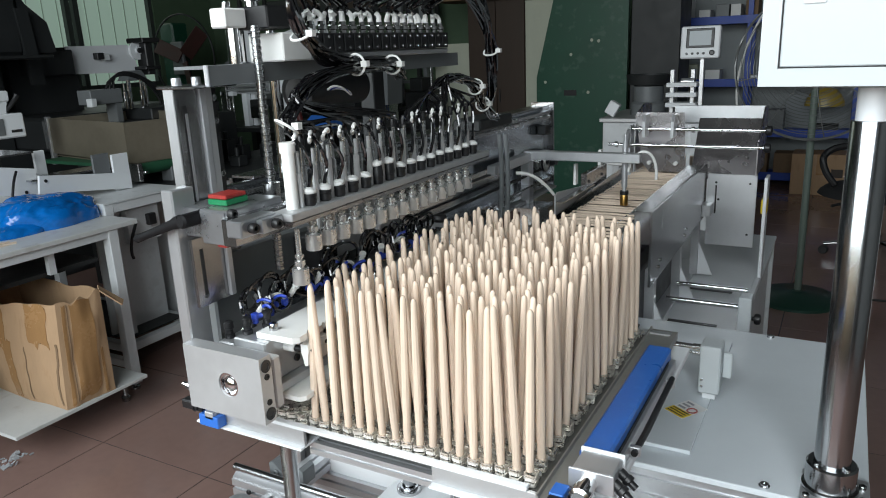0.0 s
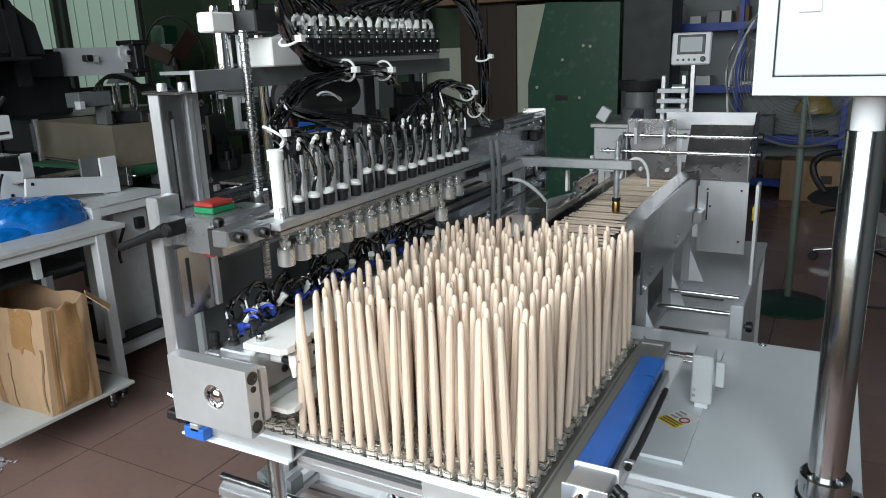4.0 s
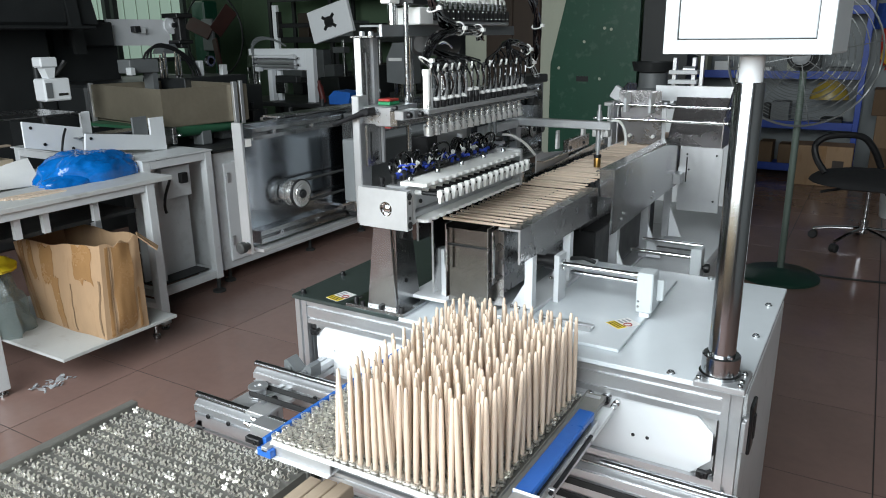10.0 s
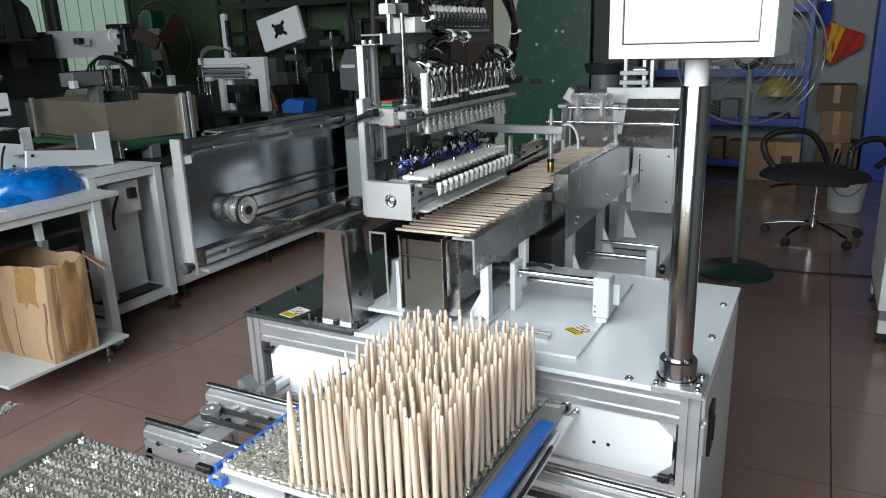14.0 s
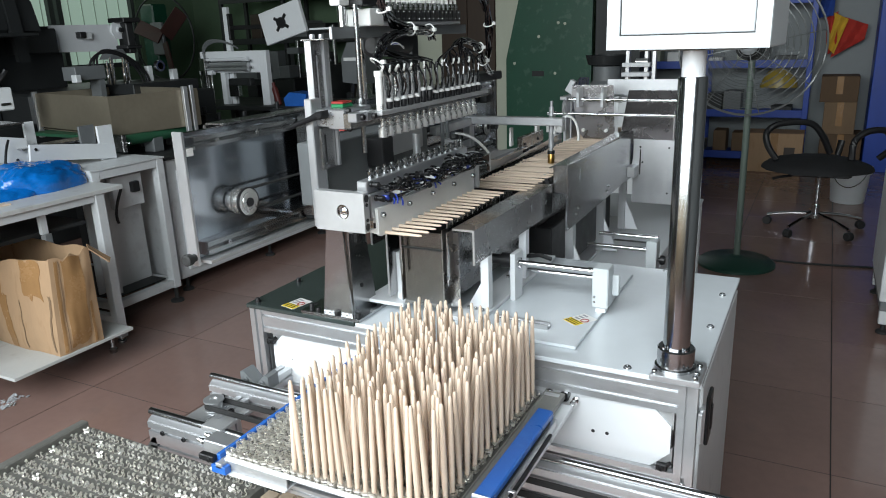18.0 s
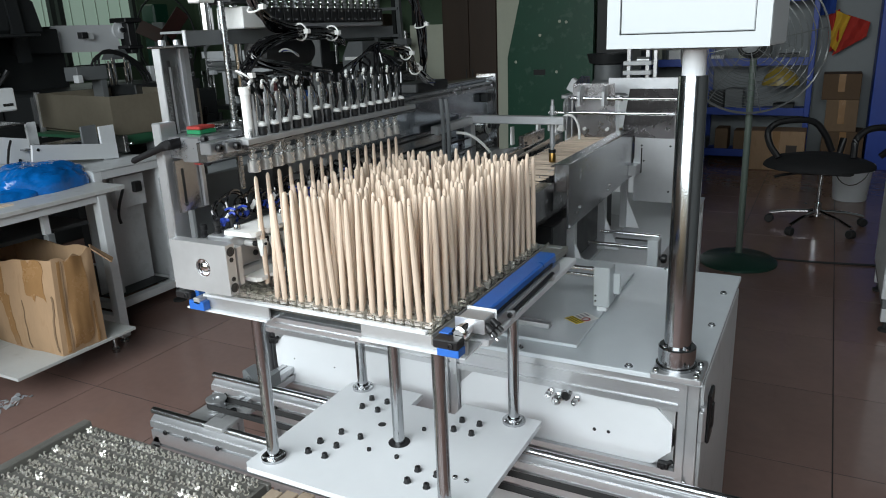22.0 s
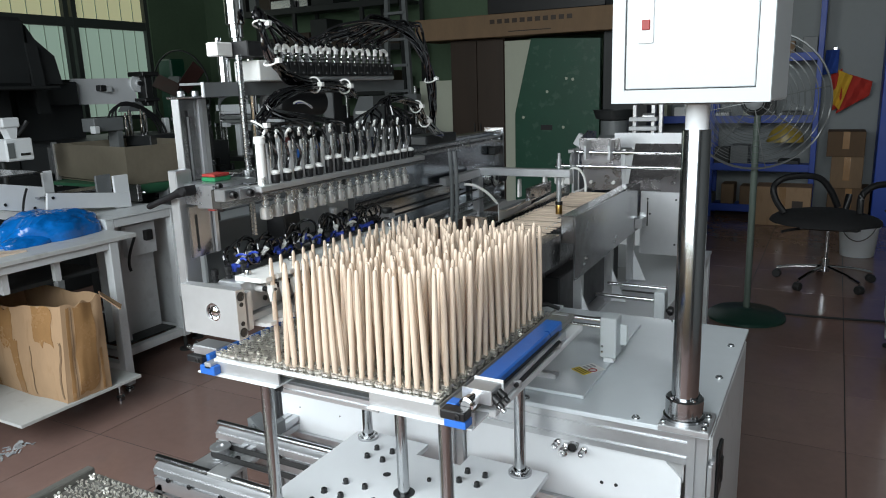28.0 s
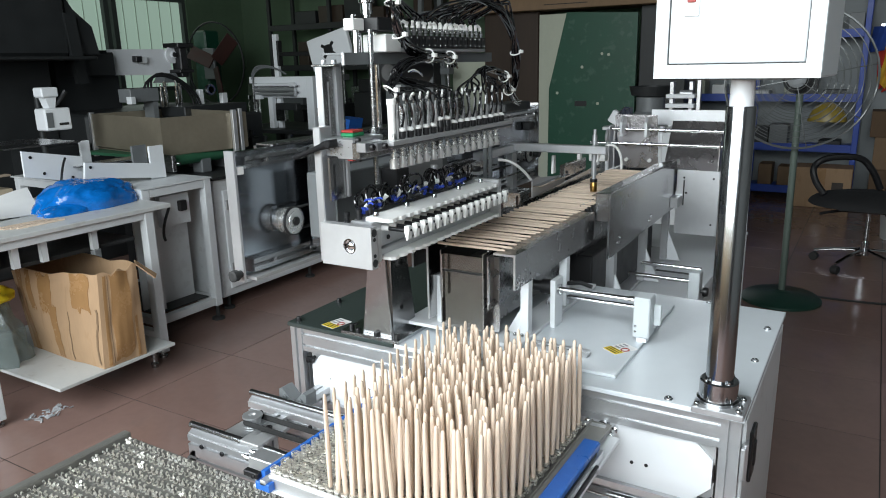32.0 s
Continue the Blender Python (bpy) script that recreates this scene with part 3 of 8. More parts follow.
# ---------------------------------------------------------------- lifting tray
ZT = 1.058           # top of the tray board when raised
tray = thing("lifting_tray", (0.64, -0.285, ZT), "lifting tray of spring clips filled with upright wooden sticks", "tray")
TX0, TX1, TY0, TY1 = 0.395, 0.912, -0.545, -0.020
part("board", G().box(TX0 + 0.012, TX1 - 0.0365, TY0 + 0.0305, TY1 - 0.012, ZT - 0.006, ZT), M_BOARD, tray, "grey board under rows of spring clips")
part("front_strip", G().box(TX0 + 0.006, TX1 - 0.050, TY0 + 0.020, TY0 + 0.030, ZT + 0.0020, ZT + 0.0070, 0.0008), M_WHITE, tray, "thin white front edge strip")
part("back_strip", G().box(TX0, TX1, TY1 - 0.012, TY1, ZT - 0.014, ZT + 0.006, 0.001), M_ALU, tray)
part("side_plate", G().prism([(TX1 - 0.036, ZT - 0.008), (TX1 + 0.0082, ZT - 0.008), (TX1 + 0.0082, ZT + 0.004), (TX1 - 0.033, ZT + 0.004), (TX1 - 0.034, ZT + 0.0085), (TX1 - 0.036, ZT + 0.0085)], "y", TY0 + 0.012, TY1 + 0.01), M_SIDE_PLATE, tray, "dull grey side plate with screws")
part("left_plate", G().box(TX0 - 0.004, TX0 + 0.012, TY0 + 0.005, TY1 + 0.01, ZT - 0.008, ZT + 0.003, 0.001), M_ALU_MATT, tray)
part("blue_guide_bar", G().box(TX1 - 0.014, TX1 + 0.021, TY0 + 0.089, TY1 - 0.105, ZT + 0.0045, ZT + 0.025, 0.003), M_BLUE, tray, "blue painted guide bar")
part("guide_channel", G().box(TX1 + 0.0085, TX1 + 0.027, TY0 + 0.089, TY1 - 0.100, ZT - 0.012, ZT + 0.0040, 0.001), M_ALU, tray)
part("cushion_tube", G().tube([(TX1 + 0.034, TY0 + 0.150, ZT - 0.002), (TX1 + 0.036, TY0 + 0.20, ZT + 0.001), (TX1 + 0.035, TY0 + 0.36, ZT + 0.003)], 0.0042, 8), M_BLACK, tray, "black rod along the guide bar")
for dy in (0.155, 0.350):
    part("tube_bracket", G().box(TX1 + 0.0272, TX1 + 0.040, TY0 + dy, TY0 + dy + 0.008, ZT - 0.008, ZT + 0.0035, 0.001), M_ALU, tray)
part("guide_slot", G().box(TX1 + 0.0212, TX1 + 0.0225, TY0 + 0.12, TY1 - 0.130, ZT + 0.006, ZT + 0.012), M_BLACK, tray)
part("blue_rail", G().box(TX0 - 0.014, TX0 - 0.004, TY0 + 0.02, TY1 + 0.03, ZT - 0.006, ZT + 0.012, 0.001), M_BLUE, tray, "thin blue guide rail")
for x0, x1 in ((TX0 - 0.031, TX0 + 0.157), (TX0 + 0.347, TX1 + 0.020)):
    sp = part("support_strip", G().box(x0, x1, TY0 + 0.0215, TY0 + 0.0265, ZT - 0.0200, ZT + 0.0018, 0.0006), M_ALU_MATT, tray, "pale grey support strip under the tray")
    part("strip_edge", G().box(x0, x1, TY0 + 0.0130, TY0 + 0.0750, ZT - 0.0238, ZT - 0.0204, 0.0006), M_WHITE, sp, "bright strip edge")
part("support_plate", G().box(TX0, TX1 + 0.03, TY0 + 0.0755, TY1, ZT - 0.028, ZT - 0.016, 0.002), M_WHITE, tray)
part("carrier_bar", bar_x(G(), TX0 + 0.150, TX0 + 0.352, TY0 + 0.056, ZT - 0.032, 0.018, 2), M_ALU, tray)
for y in (TY1 - 0.06, TY0 + 0.1):
    part("carrier_bar", bar_x(G(), TX0 + 0.03, TX1 - 0.02, y, ZT - 0.041, 0.024), M_ALU, tray)
# clamps: blue blocks with black levers and an air fitting
g = G().box(TX0 - 0.016, TX0 + 0.020, TY0 + 0.005, TY0 + 0.0210, ZT - 0.0200, ZT - 0.0030, 0.001)
part("blue_pad", g, M_BLUE, tray, "blue stop pad")
g = G().box(TX0 - 0.050, TX0 - 0.012, TY0 + 0.007, TY0 + 0.0212, ZT - 0.0026, ZT + 0.011, 0.002)
bolt(g, (TX0 - 0.022, TY0 + 0.007, ZT + 0.004), (0, -1, 0), 0.005, 0.003)
part("black_clamp", g, M_BLACK, tray, "black clamp block")
cyl = part("clamp_cylinder", G().box(TX0 - 0.075, TX0 - 0.012, TY0 + 0.045, TY0 + 0.085, ZT - 0.012, ZT + 0.014, 0.002), M_ALU, tray, "small air cylinder with two fittings")
for dy in (0.055, 0.075):
    part("fitting", G().lathe((TX0 - 0.075, TY0 + dy, ZT), (-1, 0, 0.15), [(0, 0.004), (0.008, 0.004), (0.009, 0.006), (0.014, 0.006), (0.015, 0.004), (0.024, 0.004)], 10), M_CHROME, cyl)
part("blue_pad", G().box(TX1 - 0.014, TX1 + 0.022, TY0 - 0.012, TY0 + 0.011, ZT - 0.0105, ZT + 0.0015, 0.001), M_BLUE, tray, "blue stop pad")
g = G().box(TX1 - 0.020, TX1 + 0.022, TY0 - 0.014, TY0 + 0.010, ZT + 0.002, ZT + 0.0165, 0.002)
bolt(g, (TX1 + 0.010, TY0 - 0.014, ZT + 0.009), (0, -1, 0), 0.005, 0.003)
part("black_clamp", g, M_BLACK, tray, "black clamp block")
cyl = part("clamp_cylinder", G().box(TX1 - 0.008, TX1 + 0.038, TY0 + 0.045, TY0 + 0.085, ZT + 0.0090, ZT + 0.030, 0.002), M_ALU, tray, "small air cylinder")
part("piston", G().lathe((TX1 + 0.012, TY0 + 0.045, ZT + 0.018), (0, -1, 0), [(0, 0.010), (0.02, 0.010), (0.02, 0.012), (0.034, 0.012), (0.036, 0.008)], 16), M_CHROME, cyl)
part("cylinder_flange", G().box(TX1 - 0.010, TX1 + 0.040, TY0 + 0.0855, TY0 + 0.0885, ZT + 0.0045, ZT + 0.033, 0.0008), M_WHITE, cyl)
part("cylinder_flange", G().box(TX1 - 0.010, TX1 + 0.040, TY0 + 0.0415, TY0 + 0.0445, ZT + 0.0086, ZT + 0.032, 0.0008), M_ALU, cyl)
part("blue_hook", G().box(TX1 - 0.020, TX1 - 0.004, TY0 + 0.008, TY0 + 0.03, ZT + 0.0088, ZT + 0.018, 0.001), M_BLUE, cyl)
for dy, dz in ((0.050, 0.012), (0.072, 0.012), (0.058, -0.006)):
    g = G().lathe((TX1 + 0.038, TY0 + dy, ZT + 0.014 + dz * 0.6), (0.8, -0.25, -0.5), [(0, 0.0055), (0.009, 0.0055), (0.010, 0.0068), (0.015, 0.0068), (0.016, 0.004), (0.024, 0.004)], 12)
    part("fitting", g, M_BLACK if dz > 0 else M_CHROME, cyl)
for k in range(4):
    g = G()
    bolt(g, (TX1 - 0.014, TY0 + 0.08 + 0.12 * k, ZT + 0.004), (0, 0, 1), 0.004, 0.003)
    part("screw", g, M_STEEL, tray)
for x, y in ((0.416, -0.412), (0.416, -0.075), (0.820, -0.412), (0.820, -0.075)):
    part("guide_post", G().cyl((x, y, ZT - 0.43), (x, y, ZT - 0.028), 0.0125, 20), M_POLE, tray, "chromed guide post")
part("lift_rod", G().cyl((0.627, -0.253, ZT - 0.43), (0.627, -0.253, ZT - 0.028), 0.0125, 20), M_POLE, tray, "chromed lifting rod")

rnd = random.Random(5)
COLS = [-0.508 + PITCH * i for i in range(16)]
g = G()
for k in range(-8, 19):
    for i, y in enumerate(COLS):
        x = 0.543 + ROW * k
        m = pose(x, y, ZT, rnd.uniform(-5, 5), rnd.uniform(-5, 5), rnd.uniform(-14, 14))
        for z0, z1, w in ((0.0025, 0.0075, 0.0058), (0.0100, 0.0145, 0.0062), (0.0165, 0.0178, 0.0066)):
            for sx in (-1, 1):
                g.box(sx * w - 0.0007, sx * w + 0.0007, -0.0052, 0.0052, z0, z1, m=m)
                g.box(-0.0052, 0.0052, sx * w - 0.0007, sx * w + 0.0007, z0, z1, m=m)
        clip_solid(g, x + rnd.uniform(-0.003, 0.003), y + 0.014 + rnd.uniform(-0.004, 0.004), ZT + 0.001, rnd.uniform(-40, 40), rnd.uniform(-24, 24), rnd.uniform(0.5, 0.72))
clips = part("clip_field", g, M_CLIP, tray, "dense rows of shiny nickel spring clips")
tagged(clips, kind="stuff")
FIRST_ROW = []
for k in range(1, 19):
    for i, y in enumerate(COLS):
        a, b = rnd.gauss(0, 1.25), rnd.gauss(0, 1.4)
        dz = rnd.uniform(-0.006, 0.004)
        ob = child_stick("wooden_stick", tray, pose(0.543 + ROW * k - 0.64 + rnd.uniform(-0.0015, 0.0015), y + 0.285 + rnd.uniform(-0.001, 0.001), 0.016 + dz, a, b, rnd.uniform(0, 360)))
        if k == 1:
            FIRST_ROW.append(ob)

# ---------------------------------------------------------------- lift base and its rails
ZB = 0.66
lift = thing("lift_base", (0.62, -0.24, ZB), "white lift base plate with flanged bushings on two rails", "lift")
poly = [(0.384, -0.460), (0.864, -0.460), (0.876, -0.448), (0.876, -0.048), (0.684, -0.048), (0.684, -0.100), (0.569, -0.100), (0.569, -0.045), (0.392, -0.045), (0.372, -0.065), (0.372, -0.448)]
part("base_plate", G().prism(poly, "z", ZB - 0.012, ZB), M_WHITE, lift, "thick white painted plate")
for x, y in ((0.416, -0.412), (0.416, -0.075), (0.820, -0.412), (0.820, -0.075)):
    b = part("bushing", G().lathe((x, y, ZB), (0, 0, 1), [(0, 0.026), (0.006, 0.026), (0.007, 0.019), (0.012, 0.019), (0.012, 0.0145), (0.002, 0.0145)], 24), M_STEEL, lift, "flanged steel bushing")
    for k in range(4):
        a = math.pi / 4 + k * math.pi / 2
        g = G()
        bolt(g, (x + 0.0215 * math.cos(a), y + 0.0215 * math.sin(a), ZB + 0.006), (0, 0, 1), 0.0028, 0.003)
        part("bushing_bolt", g, M_STEEL, b)
g = G().lathe((0.627, -0.253, ZB), (0, 0, 1), [(0.0006, 0.0235), (0.0012, 0.0235)], 28)
part("rod_opening", g, M_BLACK, lift, "dark round opening round the rod")
part("small_opening", G().lathe((0.554, -0.206, ZB), (0, 0, 1), [(0.0006, 0.009), (0.0012, 0.009)], 20), M_BLACK, lift)
LIFT_BOLTS = [(cx + dx, cy + dy) for cx, cy in ((0.4915, -0.345), (0.4915, -0.139), (0.735, -0.143), (0.737, -0.350)) for dx in (-0.0215, 0.0215) for dy in (-0.021, 0.021)] + [(0.491, -0.274), (0.541, -0.274)]
for bx, by in LIFT_BOLTS:
    g = G().lathe((bx, by, ZB), (0, 0, 1), [(0, 0.0078), (0.0014, 0.0078)], 12)
    part("washer", g, M_STEEL, lift)
    g = G()
    bolt(g, (bx, by, ZB + 0.0014), (0, 0, 1), 0.0062, 0.009)
    part("bolt", g, M_BLACK, lift)
for cx, cy in ((0.584, -0.306), (0.652, -0.306), (0.652, -0.188)):
    g = G()
    bolt(g, (cx, cy, ZB), (0, 0, 1), 0.0048, 0.006)
    part("small_bolt", g, M_BLACK, lift)
for cx, cy in ((0.795, -0.320), (0.820, -0.321)):
    g = G()
    bolt(g, (cx, cy, ZB), (0, 0, 1), 0.0055, 0.005)
    part("screw", g, M_STEEL, lift)

slide = thing("rail_frame", (0.5, -0.24, 0), "aluminium frame with two linear rails and a toothed belt", "frame")
for y in (-0.14, -0.344):
    part("rail_bar", bar_x(G(), -0.02, 1.45, y, 0.580, 0.04, 2, True), M_ALU, slide)
    part("rail_foot", G().prism([(y - 0.016, 0.6202), (y + 0.016, 0.6202), (y + 0.016, 0.623), (y + 0.004, 0.630), (y - 0.004, 0.630), (y - 0.016, 0.623)], "x", -0.02, 1.45), M_ALU, slide)
    part("linear_rail", G().cyl((-0.025, y, 0.638), (1.455, y, 0.638), 0.009, 20), M_STEEL, slide, "polished linear guide rail")
    for x in (0.03, 0.10, 0.20):
        g = G()
        bolt(g, (x, y - 0.020, 0.60), (0, -1, 0), 0.006, 0.004)
        part("rail_bolt", g, M_BLACK, slide)
for x in (0.10, 1.35):
    part("cross_bar", bar_y(G(), -0.324, -0.16, x, 0.590), M_ALU, slide)
for x, y in ((0.02, -0.344), (0.02, -0.14), (1.40, -0.344), (1.40, -0.14)):
    part("leg", bar_z(G(), 0.02, 0.540, x, y), M_ALU, slide)
    g = G().prism([(x - 0.018, 0.5405), (x - 0.055, 0.5405), (x - 0.055, 0.548), (x - 0.028, 0.58), (x - 0.018, 0.58)], "y", y - 0.02, y + 0.02)
    part("corner_bracket", g, M_GREY, slide)
g = G()
g.prism([(0.055, 0.62), (0.055, 0.655), (0.066, 0.66), (0.100, 0.628), (0.100, 0.62)], "y", -0.115, -0.075).prism([(0.105, 0.62), (0.105, 0.628), (0.139, 0.66), (0.150, 0.655), (0.150, 0.62)], "y", -0.115, -0.075)
bolt(g, (0.075, -0.115, 0.636), (0, -1, 0), 0.008, 0.006)
bolt(g, (0.130, -0.115, 0.636), (0, -1, 0), 0.008, 0.006)
part("stop_bracket", g, M_GREY, slide, "pair of grey angle brackets with black bolts")
part("mount_bar", bar_y(G(), -0.115, 0.018, 0.10, 0.600), M_ALU, slide)
part("belt_pulley", G().lathe((0.075, -0.235, 0.612), (0, 0, 1), [(0, 0.026), (0.003, 0.026), (0.003, 0.021), (0.022, 0.021), (0.022, 0.026), (0.026, 0.026), (0.026, 0.010), (0.022, 0.006)], 24), M_ALU, slide, "toothed belt pulley")
belt = [(0.075 + 0.0225 * math.cos(a), -0.235 + 0.0225 * math.sin(a)) for a in [math.pi / 2 + math.pi * i / 10 for i in range(11)]]
path = [(1.3, -0.2125)] + belt + [(1.3, -0.2575)]
g = G()
for (xa, ya), (xb, yb) in zip(path, path[1:]):
    n = Vector((yb - ya, xa - xb, 0)).normalized() * 0.002
    g.add([(xa, ya, 0.617), (xb, yb, 0.617), (xb, yb, 0.632), (xa, ya, 0.632), (xa + n.x, ya + n.y, 0.617), (xb + n.x, yb + n.y, 0.617), (xb + n.x, yb + n.y, 0.632), (xa + n.x, ya + n.y, 0.632)],
          [(0, 1, 2, 3), (7, 6, 5, 4), (3, 2, 6, 7), (0, 4, 5, 1)])
part("toothed_belt", g, M_RUBBER, slide, "black toothed belt")
part("belt_plate", G().box(0.03, 0.16, -0.30, -0.18, 0.596, 0.608, 0.002), M_ALU_MATT, slide)
g = G()
bolt(g, (0.13, -0.235, 0.608), (0, 0, 1), 0.008, 0.012)
part("tension_bolt", g, M_BLACK, slide)
g = G().box(0.16, 0.22, -0.362, -0.322, 0.641, 0.652, 0.002)
part("rail_stop", g, M_ALU_MATT, slide)

# ---------------------------------------------------------------- gantry beam on its stand
RX = 0.25
beam = thing("gantry_beam", (RX, 0.3, 1.066), "long sheet-steel gantry beam with a toothed belt drive", "gantry")
RY0, RY1 = -0.385, 1.12
part("web_plate", G().box(RX - 0.012, RX, RY0, RY1, 1.070, 1.330, 0.001), M_BEAM, beam, "long brushed steel plate")
part("end_plate", G().box(RX - 0.014, RX + 0.012, RY0 - 0.008, RY0 - 0.0005, 1.060, 1.334, 0.001), M_ALU, beam)
part("end_plate", G().box(RX - 0.06, RX + 0.02, RY1 + 0.0005, RY1 + 0.008, 1.060, 1.345, 0.001), M_STEEL_V, beam)
part("back_plate", G().box(RX - 0.058, RX - 0.05, RY0 + 0.12, RY1, 1.070, 1.330), M_STEEL_V, beam)
part("top_rail_bar", G().prism([(RX, 1.296), (RX + 0.016, 1.296), (RX + 0.016, 1.304), (RX + 0.010, 1.308), (RX + 0.016, 1.312), (RX + 0.016, 1.320), (RX, 1.320)], "y", RY0 + 0.02, RY1 - 0.02), M_STEEL, beam, "upper linear rail")
part("bottom_rail_bar", G().prism([(RX, 1.076), (RX + 0.016, 1.076), (RX + 0.016, 1.086), (RX + 0.010, 1.090), (RX + 0.016, 1.094), (RX + 0.016, 1.104), (RX, 1.104)], "y", RY0 + 0.02, RY1 - 0.02), M_STEEL, beam, "lower linear rail")
part("top_cover", G().box(RX - 0.05, RX - 0.0005, RY0 + 0.12, RY1, 1.331, 1.335), M_STEEL_V, beam)
part("bottom_angle", G().box(RX - 0.012, RX + 0.03, RY0 + 0.01, RY1, 1.062, 1.069), M_ALU_MATT, beam)
for k in range(12):
    for z in (1.308, 1.090):
        g = G()
        bolt(g, (RX + 0.0165, RY0 + 0.08 + 0.12 * k, z), (1, 0, 0), 0.005, 0.003)
        part("rail_screw", g, M_CHROME, beam)
for y in (RY0 + 0.128, RY1 - 0.12):
    p = part("pulley", G().lathe((RX + 0.0, y, 1.168), (1, 0, 0), [(0, 0.024), (0.006, 0.024), (0.006, 0.020), (0.009, 0.020), (0.009, 0.028), (0.012, 0.028), (0.012, 0.023), (0.016, 0.023), (0.016, 0.028), (0.019, 0.028), (0.019, 0.023), (0.034, 0.023), (0.034, 0.029), (0.040, 0.029), (0.041, 0.022), (0.036, 0.020), (0.036, 0.010), (0.042, 0.008)], 32), M_NOZZLE, beam, "grooved belt pulley")
    part("pulley_flange", G().lathe((RX + 0.0345, y, 1.168), (1, 0, 0), [(0, 0.0292), (0, 0.032), (0.005, 0.032), (0.005, 0.0292)], 32), M_BLACK, p)
    part("pulley_face", G().lathe((RX + 0.0415, y, 1.168), (1, 0, 0), [(0, 0.0215), (0.0015, 0.021), (0.0015, 0.011), (0, 0.0105)], 28), M_NOZZLE, p)
    part("pulley_hub", G().lathe((RX + 0.036, y, 1.168), (1, 0, 0), [(0, 0.009), (0.01, 0.009), (0.011, 0.004)], 16), M_BLACK, p)
for z in (1.168 + 0.0235, 1.168 - 0.0245):
    part("belt", G().box(RX + 0.0195, RX + 0.0335, RY0 + 0.128, RY1 - 0.12, z, z + 0.0025), M_RUBBER, beam, "black toothed belt")
part("belt_tray", G().box(RX + 0.0005, RX + 0.045, RY0 + 0.26, RY1 - 0.2, 1.112, 1.118), M_STEEL, beam)
part("end_buffer", G().lathe((RX + 0.004, RY0 - 0.008, 1.078), (0, -1, 0), [(0, 0.008), (0.012, 0.008), (0.012, 0.012), (0.024, 0.012), (0.026, 0.008)], 16), M_RUBBER, beam)
part("sensor_bracket", G().box(RX + 0.0005, RX + 0.012, RY0 + 0.002, RY0 + 0.018, 1.285, 1.30), M_PLASTIC_W, beam)
g = G()
for z0, z1 in ((1.25, 1.28), (1.14, 1.20)):
    g.box(RX + 0.001, RX + 0.03, RY1 - 0.10, RY1 - 0.06, z0, z1, 0.003)
g.cyl((RX + 0.03, RY1 - 0.08, 1.17), (RX + 0.06, RY1 - 0.08, 1.17), 0.018, 20)
part("drive_motor", g, M_DARK, beam, "dark geared drive")

for nm, sy in (("beam_stand", 0.0), ("beam_stand", 0.78)):
    st = thing(nm, (0.3, sy + 0.06, H if sy < 0.7 else 0), "grey steel gusset stand bolted to the cabinet top", "stand")
    zb = H + 0.0005 if sy < 0.7 else 0.0
    x0 = 0.245
    if sy < 0.7:
        part("foot_plate", G().box(0.19, 0.375, sy - 0.004, sy + 0.16, zb, zb + 0.01, 0.001), M_STEEL, st)
    part("front_web", G().prism([(0.255, zb + 0.0105), (0.345, zb + 0.0105), (0.332, 1.0615), (0.287, 1.0615)], "y", sy + 0.01, sy + 0.018), M_STEEL, st, "tapered steel web")
    part("side_web", G().prism([(sy + 0.0185, zb + 0.0105), (sy + 0.125, zb + 0.0105), (sy + 0.085, 1.0615), (sy + 0.0185, 1.0615)], "x", 0.338, 0.346), M_STEEL_V, st)
    part("head_plate", G().box(0.235, 0.350, sy + 0.005, sy + 0.12, 1.0517, 1.0612), M_STEEL, st)
    for z in (0.88, 1.00):
        part("web_hole", G().lathe((0.3465, sy + 0.06, z), (1, 0, 0), [(0, 0.006), (0.001, 0.006)], 12), M_BLACK, st)
    for bx, by in ((0.205, 0.02), (0.24, 0.002), (0.30, 0.002), (0.36, 0.01), (0.365, 0.14)):
        if sy < 0.7:
            g = G()
            bolt(g, (bx, sy + by + 0.004, zb + 0.01), (0, 0, 1), 0.007, 0.010)
            part("bolt", g, M_BLACK, st)

# ---------------------------------------------------------------- carriage with nozzles and gripper
AX, AZ = 0.483, 1.143
CY = -0.562
car = thing("gantry_carriage", (AX, CY, AZ), "gantry carriage with press nozzles, black air tubes and a gripper bar", "carriage")
# added block; its grey stands in for the pale reflection on the beam plate
part("added_back_frame", G().box(0.300, 0.380, -0.50, -0.02, 1.125, 1.27, 0.003), M_GREY, car, "added frame in the grey of the beam plate's reflection")
part("slide_plate", G().box(0.270, 0.299, -0.46, 0.06, 1.09, 1.31, 0.002), M_STEEL, car)
for y in (-0.42, 0.0):
    for z in (1.078, 1.296):
        part("slide_block", G().box(0.2685, 0.2995, y - 0.03, y + 0.03, z - 0.001, z + 0.0285, 0.002), M_DARK, car)
part("end_plate", G().plate_hole("y", -0.587, -0.567, 0.408, 0.534, 1.100, 1.186, AX - 0.004, AZ, 0.016), M_ALU_MATT, car, "square aluminium end plate with a round bearing")
part("bearing", G().lathe((AX - 0.004, -0.569, AZ), (0, -1, 0), [(0, 0.0158), (0.0165, 0.0158), (0.0165, 0.0132), (0.0105, 0.0128), (0.0105, 0.0104), (0.0145, 0.0098), (0.0170, 0.0074), (0.0182, 0.0040), (0.0185, 0.0010)], 32), M_CHROME, car, "domed bearing in the end plate")
